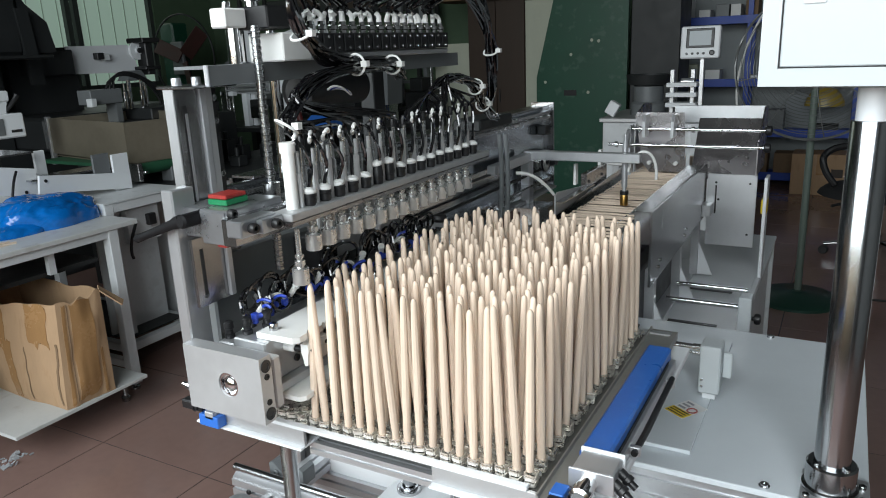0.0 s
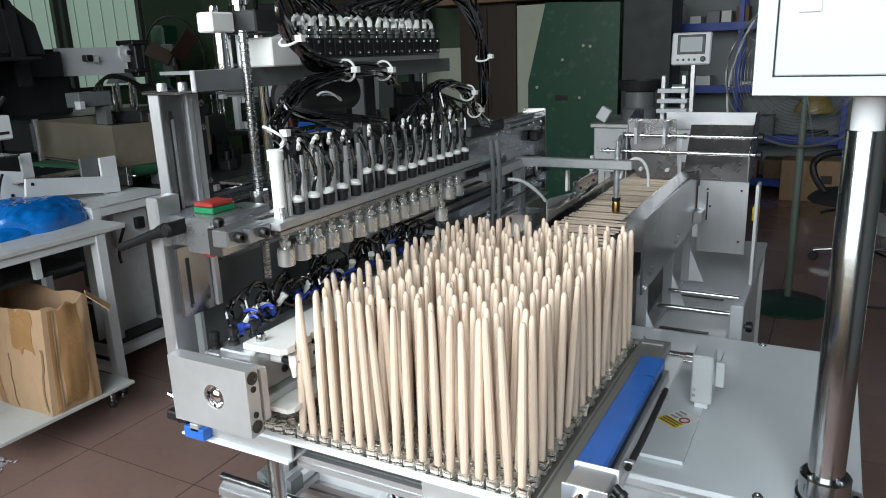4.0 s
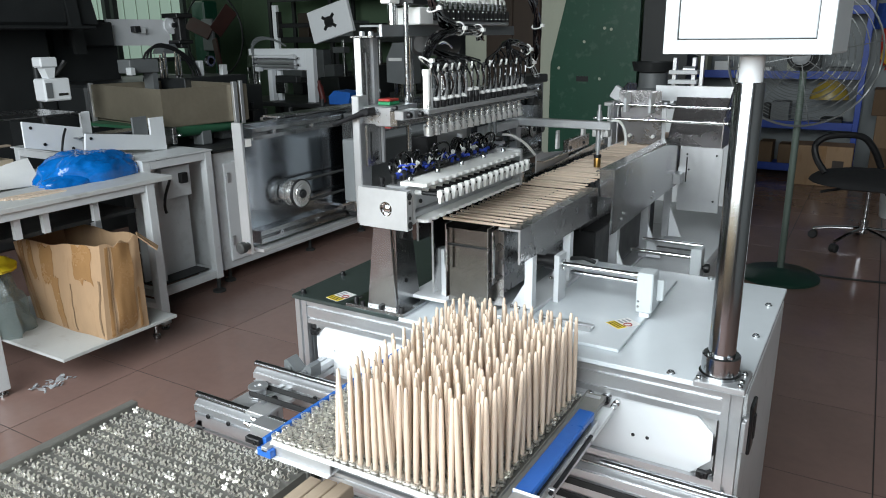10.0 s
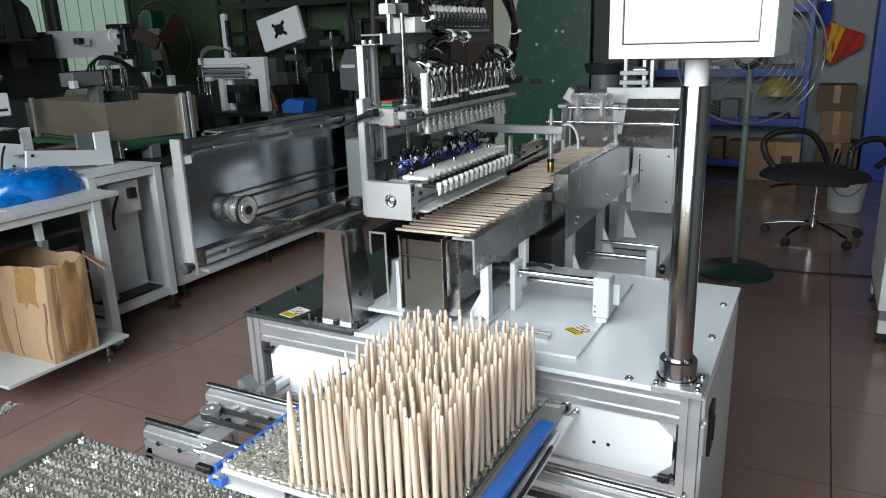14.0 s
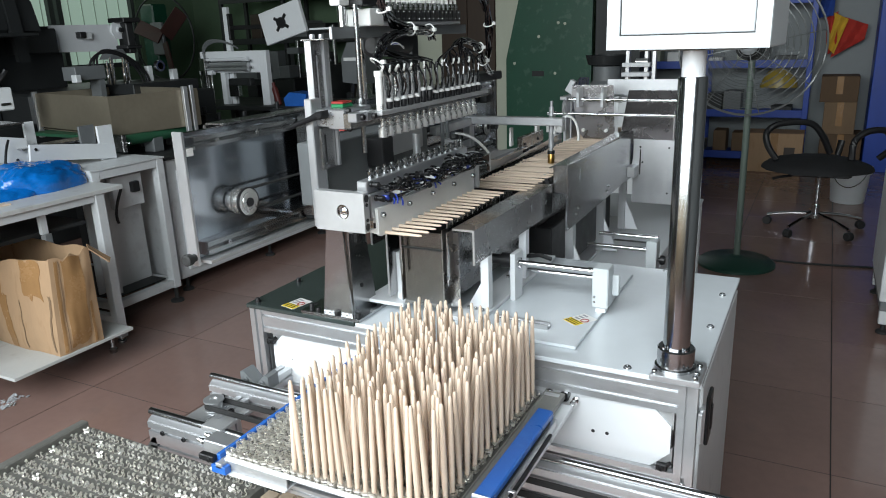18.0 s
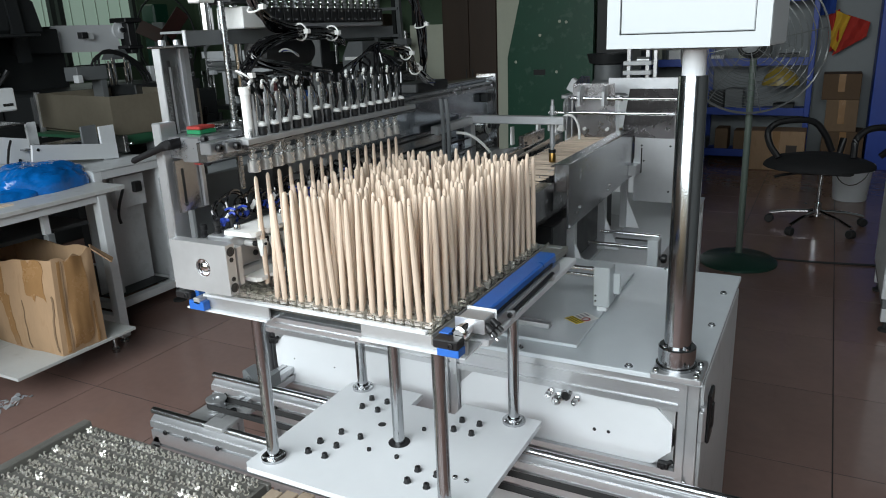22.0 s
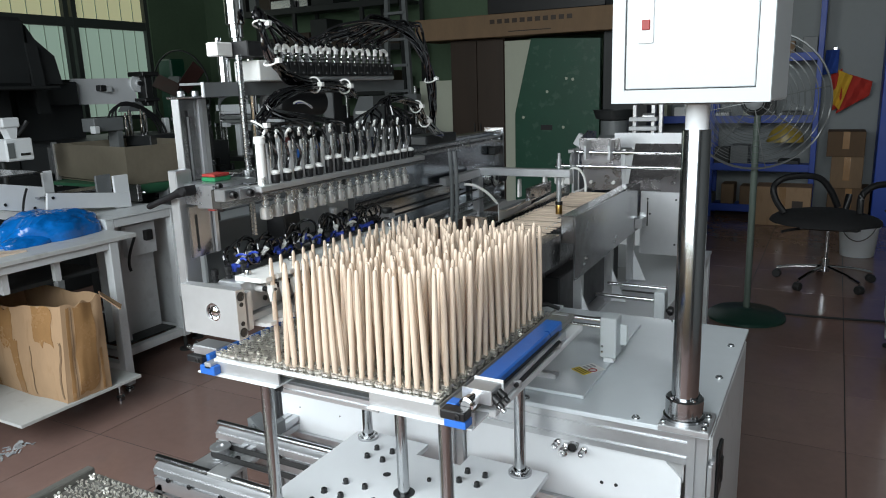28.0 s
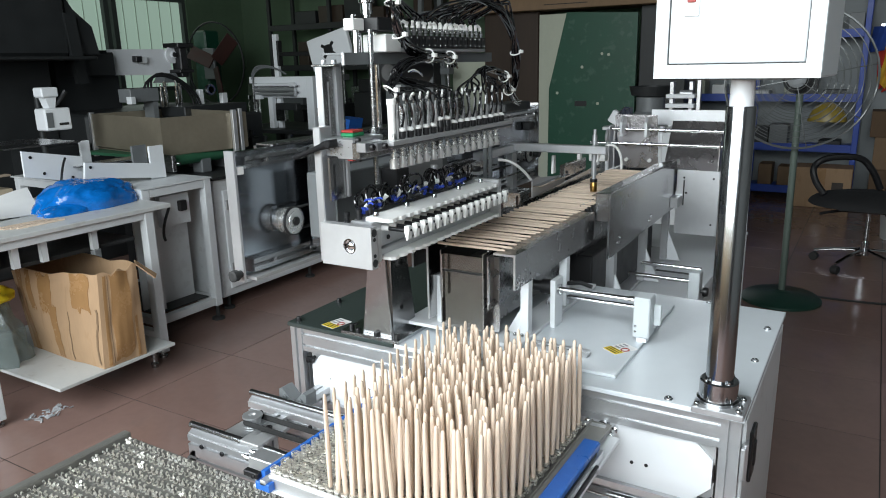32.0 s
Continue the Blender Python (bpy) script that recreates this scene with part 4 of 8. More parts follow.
for z in (1.112, 1.127, 1.160, 1.174):
    r = 0.008 if z in (1.112, 1.174) else 0.004
    part("end_plate_screw", G().lathe((0.5342, -0.577, z), (1, 0, 0), [(0, r), (0.0012, r), (0.0012, r * 0.55), (0.0004, r * 0.5)], 14), M_BLACK, car)
part("outer_strip", G().box(0.388, 0.4075, -0.571, -0.535, 1.098, 1.377, 0.002), M_ALU, car, "pale vertical aluminium strip")
lower = part("lower_plate", G().plate_hole("x", 0.4145, 0.4200, -0.561, -0.502, 1.226, 1.3145, -0.548, 1.240, 0.0045), M_STEEL_V, car, "slotted steel guide plate")
part("plate_slot", G().box(0.4195, 0.4206, -0.5505, -0.5455, 1.240, 1.300), M_DARK, lower)
part("plate_edge", G().box(0.4202, 0.4262, -0.512, -0.503, 1.228, 1.312, 0.001), M_ALU, lower)
col = part("column", G().box(0.3735, 0.390, -0.531, -0.4945, 1.272, 1.494, 0.0015), M_STEEL_V, car, "upright slotted aluminium column")
part("slot", G().box(0.3895, 0.3906, -0.5205, -0.5150, 1.352, 1.474, 0.0), M_BLACK, col)
part("slot_lip", G().box(0.3898, 0.3912, -0.5185, -0.5145, 1.345, 1.464), M_ALU, col)
# thin lighter sheet paints the column's side that faces the daylight
part("lit_front_face", G().box(0.3735, 0.3905, -0.5335, -0.5312, 1.272, 1.494, 0.0005), M_ALU, col, "front face in a lighter metal for the lit side")
part("guide_face", G().box(0.374, 0.3945, -0.494, -0.484, 1.272, 1.494, 0.001), M_ALU, col)
part("guide_face", G().box(0.374, 0.3925, -0.4835, -0.4715, 1.272, 1.494, 0.001), M_ALU_MATT, col)
part("hole_plate", G().box(0.374, 0.384, -0.4710, -0.456, 1.272, 1.492, 0.001), M_DARK, col)
for z in (1.30, 1.38, 1.45, 1.48):
    g = G()
    bolt(g, (0.384, -0.463, z), (1, 0, 0), 0.0045, 0.003)
    part("column_screw", g, M_STEEL, col)
part("head_plate", G().box(0.366, 0.4285, -0.536, -0.462, 1.4945, 1.4985, 0.001), M_STEEL_V, car)
for y in (-0.525, -0.493):
    g = G()
    bolt(g, (0.390, y, 1.4985), (0, 0, 1), 0.006, 0.009)
    part("head_bolt", g, M_ALU, car)
part("cross_angle", G().prism([(0.4290, 1.4965), (0.4350, 1.4965), (0.4350, 1.5205), (0.3760, 1.5205), (0.3760, 1.5165), (0.4290, 1.5165)], "y", -0.513, 0.135), M_GREY, car, "grey steel angle bar")
part("angle_end", G().box(0.4288, 0.4362, -0.5165, -0.5132, 1.4955, 1.5215, 0.001), M_ALU, car, "bright cut end of the angle bar")
part("rear_column", G().box(0.345, 0.375, -0.075, -0.04, 1.275, 1.515, 0.002), M_DARK, car)


def screw_profile(z0, z1, r):
    out, z, k = [], z0, 0
    while z < z1:
        out += [(z - z0, r), (z - z0 + 0.0035, r), (z - z0 + 0.0045, r * 0.86), (z - z0 + 0.0065, r * 0.86)]
        z += 0.0075
    return out


part("ball_screw", G().lathe((0.445, -0.437, 1.245), (0, 0, 1), screw_profile(1.245, 1.562, 0.0062), 16), M_STEEL, car, "threaded ball screw")
part("screw_nut", G().lathe((0.445, -0.437, 1.338), (0, 0, 1), [(0, 0.014), (0.006, 0.014), (0.007, 0.0115), (0.028, 0.0115), (0.029, 0.007)], 20), M_STEEL, car)
part("screw_foot", G().box(0.432, 0.462, -0.462, -0.415, 1.318, 1.3375, 0.003), M_STEEL_V, car)
for y, r in ((-0.440, 0.0105), (-0.373, 0.0068)):
    part("guide_shaft", G().cyl((0.412, y, 1.5210), (0.412, y, 1.5645), r, 20), M_CHROME, car)
part("guide_shaft", G().cyl((0.412, -0.373, 1.36), (0.412, -0.373, 1.496), 0.0068, 18), M_CHROME, car)
part("motor_plate", G().box(0.392, 0.458, -0.4265, -0.356, 1.563, 1.591, 0.002), M_BLACK, car)
part("white_block", G().box(0.398, 0.424, -0.466, -0.4270, 1.565, 1.589, 0.002), M_PLASTIC_W, car)
g = G()
bolt(g, (0.412, -0.449, 1.589), (0, 0, 1), 0.0055, 0.008)
part("block_screw", g, M_STEEL, car)
part("screw_motor", G().lathe((0.420, -0.411, 1.5915), (0, 0, 1), [(0, 0.009), (0.006, 0.009), (0.007, 0.0125), (0.028, 0.0125), (0.030, 0.0165), (0.075, 0.0165), (0.077, 0.011), (0.10, 0.011)], 24), M_CHROME, car)
# clamp block that carries the nozzle bar
BLOCK_BOLTS = ((0.534, -0.574, 1.3425, 0.0062), (0.544, -0.546, 1.3425, 0.0062), (0.4915, -0.562, 1.3535, 0.0058), (0.4915, -0.562, 1.3165, 0.0058), (0.511, -0.47, 1.345, 0.004))
blk = part("clamp_block", G().box(0.4465, 0.4915, -0.568, -0.47, 1.315, 1.357, 0.002), M_ALU_RAW, car, "machined aluminium clamp block")
part("column_spacer", G().box(0.3955, 0.4465, -0.556, -0.475, 1.318, 1.354, 0.001), M_ALU_RAW, blk)
part("face_plate", G().box(0.464, 0.4905, -0.5712, -0.568, 1.3165, 1.3555, 0.001), M_ALU_RAW, blk)
part("web_plate", G().box(0.4915, 0.511, -0.578, -0.44, 1.318, 1.350, 0.0015), M_STEEL_V, blk)
part("front_block", G().box(0.511, 0.534, -0.590, -0.531, 1.333, 1.3525, 0.0015), M_ALU_RAW, blk)
part("link_block", G().box(0.5342, 0.544, -0.566, -0.5305, 1.334, 1.350, 0.001), M_ALU_RAW, blk)
for x, y, z, r in BLOCK_BOLTS:
    g = G()
    bolt(g, (x, y, z), (1, 0, 0), r, 0.008)
    part("block_bolt", g, M_BLACK, blk)
part("red_level", G().box(0.440, 0.470, -0.545, -0.510, 1.3650, 1.3700, 0.001), M_RED, car, "red half of a plastic spacer")
part("green_level", G().box(0.440, 0.471, -0.546, -0.509, 1.3575, 1.3645, 0.001), M_GREEN, car, "green half of a plastic spacer")
part("red_shim", G().box(0.470, 0.484, -0.566, -0.540, 1.3122, 1.3148), M_RED, car)
M_NYLON = mat("black_nylon", (0.006, 0.006, 0.007), 0.6, 0.0, 0.1, 20, 0.03, 400, spec=0.25)
part("clamp_lever", G().lathe((0.434, -0.584, 1.3455), (-0.95, 0, -0.335), [(0, 0.0078), (0.010, 0.0078), (0.018, 0.0060), (0.070, 0.0050), (0.088, 0.0054), (0.092, 0.0035)], 14).lathe((0.441, -0.558, 1.346), (0, -1, 0), [(0, 0.0085), (0.032, 0.0085), (0.035, 0.006)], 16), M_NYLON, car, "black clamping lever")
NX, NZ = 0.543, 1.302
part("nozzle_bar", G().box(0.522, 0.557, -0.530, 0.012, 1.3405, 1.3495, 0.001), M_ALU_MATT, car, "long aluminium bar over the nozzles")
part("lower_bar", G().box(0.530, 0.556, -0.530, 0.012, 1.334, 1.3400, 0.001), M_STEEL_V, car)
part("white_post", G().lathe((0.535, -0.5015, 1.3497), (0, 0, 1), [(0, 0.0078), (0.068, 0.0078), (0.068, 0.0095), (0.080, 0.0095)], 18), M_PLASTIC_W, car, "white capped post")
NOZZLES = []
for i in range(16):
    y = COLS[i]
    zig = 0.004 if i % 2 else -0.004
    yc = y + PITCH
    low = 0.011 if i in (5, 6) else 0.0
    cylr = part("air_cylinder", G().lathe((NX, yc, 1.3497), (0, 0, 1), [(0, 0.0065), (0.003, 0.0078), (0.010, 0.0078), (0.011, 0.0086), (0.0145, 0.0086), (0.015 + low, 0.0070)], 14), M_BLACK, car, "black air cylinder")
    part("white_fitting", G().lathe((NX, yc, 1.3660 + low), (0.25 * math.sin(i * 2.1), 0.25 * math.cos(i * 1.7), 1), [(-0.003, 0.0062), (0.0, 0.0086), (0.0030, 0.0082), (0.0045, 0.0055), (0.006, 0.0036)], 14), M_PLASTIC_W, cylr)
    part("steel_barrel", G().lathe((NX - 0.016, yc + 0.012, 1.3497), (0, 0, 1), [(0, 0.0046), (0.046, 0.0046), (0.047, 0.0032), (0.074 + 0.004 * (i % 2), 0.0032)], 12), M_STEEL, car, "bright cylinder barrel")
    part("air_pipe", G().lathe((NX - 0.004, yc - 0.012, 1.3497), (0, 0, 1), [(0, 0.0040), (0.040 + 0.005 * (i % 3), 0.0040), (0.042 + 0.005 * (i % 3), 0.0024), (0.068, 0.0024)], 10), M_ALU_MATT, car, "pale upright air pipe")
    nz = part("press_nozzle", G().lathe((NX, y, NZ - 0.009), (0, 0, 1), [(0, 0.0094), (0.0012, 0.0106), (0.020, 0.0106), (0.0212, 0.0094), (0.0212, 0.0048), (0.024, 0.0048), (0.024, 0.0066), (0.030, 0.0066), (0.030, 0.0036), (0.034, 0.0036), (0.034, 0.0056), (0.037, 0.0056), (0.037, 0.0033), (0.07, 0.0033)], 16), M_NOZZLE, car, "steel press nozzle", org=(NX, y, NZ))
    NOZZLES.append(nz)
# black air tubes gathered in bundles
rt = random.Random(11)


def bez(p, n=14):
    pts = []
    p = [Vector(q) for q in p]
    for i in range(n + 1):
        t = i / n
        a = p[:]
        while len(a) > 1:
            a = [u.lerp(v, t) for u, v in zip(a, a[1:])]
        pts.append(a[0])
    return pts


def spline(p, n=5):
    """smooth curve through the points"""
    p = [Vector(q) for q in p]
    p = [p[0] * 2 - p[1]] + p + [p[-1] * 2 - p[-2]]
    out = []
    for a, b, c, d in zip(p, p[1:], p[2:], p[3:]):
        for k in range(n):
            t = k / n
            out.append(0.5 * ((2 * b) + (c - a) * t + (2 * a - 5 * b + 4 * c - d) * t * t + (3 * b - a - 3 * c + d) * t ** 3))
    return out + [p[-2]]


def wob(p, r):
    return (p[0] + rt.uniform(-r, r), p[1] + rt.uniform(-r, r), p[2] + rt.uniform(-r, r))


for i in range(16):
    y = COLS[i] + PITCH
    for s in (0, 1):
        x0, y0, z0 = (NX, y, 1.371) if s == 0 else (NX - 0.016, y + 0.012, 1.424)
        if i < 8:
            ways = [(0.522, -0.484, 1.446), (0.512, -0.452, 1.468), (0.502, -0.400, 1.495), (0.500, -0.300, 1.511), (0.490, -0.190, 1.508), (0.46, -0.12, 1.492)]
            if i > 3:
                ways = ways[1:]
            side = -1
        else:
            ways = [(0.515, -0.130, 1.458), (0.505, -0.060, 1.476), (0.500, 0.020, 1.476), (0.495, 0.088, 1.457), (0.47, 0.170, 1.418), (0.43, 0.290, 1.386), (0.40, 0.38, 1.370)]
            if y > -0.13:
                ways = ways[1:]
            side = 1
        if s == 0:
            lead = [(x0, y0, z0), (x0 + 0.004, y0 + 0.003, 1.395), (x0 + 0.001, y0 + 0.006 * side, 1.420), (0.533, y0 + 0.014 * side, 1.438)]
        else:
            lead = [(x0, y0, z0 - 0.002), (x0 + 0.003, y0 + 0.002 * side, z0 + 0.010), (0.530, y0 + 0.016 * side, 1.446)]
        pts = spline([lead[0]] + [wob(q, 0.003) for q in lead[1:]] + [wob(q, 0.0085) for q in ways])
        part("air_tube", G().tube(pts, 0.0024, 6), M_BLACK_SHINY, car, "shiny black air tube")
    if i in (0, 1, 2, 3, 4, 6, 9, 11, 12, 14):
        a = 0.9 + 0.5 * math.sin(i * 2.3)
        ring = [(NX - 0.001 + 0.004 * math.sin(t), y - 0.018 + 0.0062 * math.cos(t + a), 1.4320 + 0.0060 * math.sin(t + a)) for t in [k * 0.62 for k in range(8)]]
        part("tube_elbow", G().tube(ring, 0.0026, 8), M_PLASTIC_W, car, "small bent push-in fitting")
    part("tube_collar", G().lathe((NX - 0.016, y + 0.012, 1.421), (0, 0, 1), [(0, 0.0042), (0.012, 0.0042), (0.014, 0.003)], 10), M_BLACK, car)
# valve island with white push-in fittings
vb = part("valve_island", G().box(0.395, 0.456, -0.345, 0.058, 1.5212, 1.5305, 0.002), M_ALU, car, "valve island on the angle bar")
part("white_valve_end", G().box(0.400, 0.460, -0.404, -0.3460, 1.5212, 1.558, 0.002), M_PLASTIC_W, vb)
for k in range(16):
    y = -0.341 + 0.0247 * k
    v = part("valve", G().box(0.405, 0.460, y, y + 0.0215, 1.5310, 1.557, 0.001), M_BLACK, vb, "black solenoid valve")
    for z in (1.536, 1.552):
        g = G()
        bolt(g, (0.460, y + 0.011, z), (1, 0, 0), 0.0022, 0.001)
        part("valve_screw", g, M_CHROME, v)
    part("steel_fitting", G().lathe((0.449, y + 0.011, 1.5575), (0, 0, 1), [(0, 0.0062), (0.004, 0.0062), (0.005, 0.0078), (0.010, 0.0078), (0.011, 0.0055), (0.016, 0.0055)], 10), M_CHROME, v)
    for dx, sw in ((0.415, 1.0), (0.449, -1.0)):
        e = Vector((0.35 * math.sin(k * 2.2 + dx * 90), sw * (0.5 + 0.4 * math.cos(k * 1.3 + dx * 40)), 0.35))
        b = Vector((dx, y + 0.011, 1.573))
        g = G().tube([b, b + Vector((0, 0, 0.007)), b + Vector((0, 0, 0.010)) + e * 0.005, b + Vector((0, 0, 0.010)) + e * 0.012], 0.0038, 8)
        part("push_fitting", g, M_PLASTIC_W, v)
        tip = b + Vector((0, 0, 0.011)) + e * 0.015
        if k < 5:
            ways = [(0.46, -0.385, 1.640), (0.49, -0.425, 1.632), (0.503, -0.434, 1.600), (0.505, -0.420, 1.553), (0.500, -0.360, 1.522), (0.490, -0.280, 1.514), (0.45, -0.18, 1.504)]
        else:
            ways = [(0.47, max(y + 0.05, -0.20), 1.628), (0.485, max(y + 0.09, -0.06), 1.646), (0.495, max(y + 0.10, 0.05), 1.630), (0.495, 0.130, 1.582), (0.490, 0.172, 1.520), (0.47, 0.220, 1.450), (0.42, 0.30, 1.400)]
        pts = spline([tip, tip + e * 0.012 + Vector((0, 0, 0.008))] + [wob(q, 0.0095) for q in ways])
        part("air_tube", G().tube(pts, 0.0030, 6), M_BLACK_SHINY, car, "shiny black air tube")
part("cable_trough", G().box(0.33, 0.40, 0.30, 0.48, 1.345, 1.372, 0.004), M_DARK, car)
# zip ties round the bundles
for c, axis, r in (((0.500, -0.300, 1.512), (0.0, 1, 0.05), 0.0145), ((0.490, -0.190, 1.508), (-0.2, 1, -0.1), 0.0140), ((0.495, 0.088, 1.457), (0, 1, -0.35), 0.0145), ((0.470, 0.170, 1.418), (-0.2, 1, -0.4), 0.0140), ((0.490, 0.172, 1.520), (0, 0.5, -0.85), 0.0150), ((0.522, -0.484, 1.446), (0.3, 0.5, 0.8), 0.0150), ((0.505, -0.420, 1.553), (0.0, 0.5, -0.85), 0.0140), ((0.497, -0.430, 1.615), (0.2, -0.3, -0.9), 0.0140)):
    ax = Vector(axis).normalized()
    a = ax.orthogonal().normalized()
    b = ax.cross(a)
    ring = [Vector(c) + (a * math.cos(t) + b * math.sin(t)) * r for t in [2 * math.pi * k / 18 for k in range(18)]]
    g = G().tube(ring, 0.0018, 6, True).box(c[0] + r - 0.004, c[0] + r + 0.006, c[1] - 0.004, c[1] + 0.004, c[2] - 0.003, c[2] + 0.005)
    part("zip_tie", g, M_PLASTIC_W, car, "white zip tie")

# gripper head, turning about its long axis
head = part("gripper_head", G().box(0.452, 0.505, -0.545, -0.040, 1.128, 1.1855, 0.002), M_ALU, car, "turning gripper bar with white jaws", org=(AX, CY, AZ))


def scallop(x0, x1, n, deep, y0=-0.5350, y1=-0.045):
    pts = [(x0, y0), (x0, y1)]
    out = []
    for i in reversed(range(n)):
        yc = y0 + (y1 - y0) * (i + 0.5) / n
        w = (y1 - y0) / n * 0.5
        out += [(x1, yc + w * 0.95), (x1 + deep, yc + w * 0.45), (x1 + deep, yc - w * 0.45), (x1, yc - w * 0.95)]
    return [(p[0], p[1]) for p in pts] + out


part("upper_plate", G().prism(scallop(0.484, 0.541, 16, 0.006), "z", 1.1860, 1.1940), M_PLASTIC_W, head, "white scalloped upper plate")
part("lower_plate", G().prism(scallop(0.462, 0.543, 16, 0.006), "z", 1.1085, 1.115), M_PLASTIC_W, head, "white scalloped lower plate")
part("side_block", G().box(0.470, 0.516, -0.5445, -0.036, 1.1155, 1.1275, 0.001), M_ALU, head)
part("end_cheek", G().box(0.458, 0.530, -0.560, -0.546, 1.108, 1.176, 0.002), M_ALU_MATT, head)
part("far_cheek", G().box(0.440, 0.540, -0.035, -0.020, 1.10, 1.20, 0.002), M_ALU_MATT, head)
part("axle", G().cyl((AX, -0.567, AZ), (AX, -0.560, AZ), 0.012, 16), M_STEEL, head)
for k in range(5):
    g = G()
    bolt(g, (0.500, -0.52 + 0.115 * k, 1.194), (0, 0, 1), 0.006, 0.009)
    part("plate_bolt", g, M_STEEL, head)
FINGERS = []
for i in range(16):
    y = COLS[i]
    sh = part("jaw_shaft", G().cyl((0.490, y, 1.168), (0.549, y, 1.168), 0.0046, 12), M_BLACK, head, "black jaw rod", org=(0.549, y, 1.168))
    jw = part("jaw", G().prism([(0.547, 1.178), (0.558, 1.178), (0.559, 1.170), (0.557, 1.162), (0.556, 1.150), (0.551, 1.148), (0.549, 1.160), (0.547, 1.164)], "y", y - 0.0062, y + 0.0062), M_PLASTIC_W, head, "white nylon jaw", org=(0.549, y, 1.168))
    FINGERS += [sh, jw]
    part("jaw_screw", G().cyl((0.5585, y, 1.170), (0.5605, y, 1.170), 0.0028, 8), M_DARK, jw)
    part("jaw_bush", G().cyl((0.5053, y, 1.168), (0.523, y, 1.168), 0.0058, 12), M_PLASTIC_W, head)
for k in range(5):
    g = G()
    bolt(g, (0.5055, -0.49 + 0.1 * k, 1.145), (1, 0, 0), 0.005, 0.003)
    part("bar_bolt", g, M_BLACK, head)
rt = random.Random(4)
part("hose_rail", G().box(0.424, 0.4515, -0.545, -0.045, 1.150, 1.176, 0.002), M_ALU, head, "aluminium rail under the air fittings")
for x, y in ((0.432, -0.530), (0.444, -0.500), (0.462, -0.528), (0.470, -0.500)):
    part("black_plug", G().lathe((x, y, 1.1765 if x < 0.4515 else 1.1860), (0, 0, 1), [(0, 0.0066), (0.005, 0.0066), (0.006, 0.0050), (0.012, 0.0050), (0.013, 0.0064), (0.021, 0.0064), (0.023, 0.0040)], 12), M_BLACK, head, "upright black plug fitting")
for i in range(16):
    y = COLS[i]
    cy = part("jaw_cylinder", G().lathe((0.4235, y, 1.163), (-1, 0, 0), [(0, 0.0075), (0.006, 0.0075), (0.007, 0.0055), (0.010, 0.0055), (0.010, 0.0085), (0.015, 0.0085), (0.016, 0.006)], 14), M_STEEL, head, "small steel air cylinder")
    part("cylinder_cap", G().lathe((0.4073, y, 1.163), (-1, 0, 0), [(0, 0.0045), (0.004, 0.0045), (0.005, 0.003)], 12), M_STEEL, cy)
    if i % 4 != 3:
        part("blue_fitting", G().lathe((0.462, y - 0.004, 1.1945), (0, 0.15 * math.sin(i * 2.7), 1), [(0, 0.0040), (0.005, 0.0040), (0.006, 0.0052), (0.013, 0.0052), (0.014, 0.0035)], 10).lathe((0.462, y - 0.004, 1.203), (0.6 * math.cos(i * 1.9), 0.8, 0.1), [(0, 0.0036), (0.010, 0.0036), (0.012, 0.0045), (0.016, 0.0045)], 10), M_BLUE_CLIP, head, "blue push-in elbow")
    f = part("elbow_fitting", G().lathe((0.446, y + 0.006, 1.1945), (0, 0, 1), [(0, 0.0045), (0.006, 0.0045), (0.007, 0.006), (0.013, 0.006), (0.014, 0.004)], 10).lathe((0.446, y + 0.006, 1.204), (0.5 * math.sin(i), 0.7 * math.cos(i * 2.0), 0.2), [(0, 0.0045), (0.011, 0.0045), (0.012, 0.006), (0.017, 0.006)], 10), M_BLACK, head, "black elbow fitting")
    if i % 4 in (0, 2):
        part("white_sleeve", G().lathe((0.450, y + 0.012, 1.200), (0.3, 0.6 - 0.1 * i % 3, 0.6), [(0, 0.0042), (0.020, 0.0042), (0.021, 0.0055), (0.026, 0.0055)], 10), M_PLASTIC_W, head)
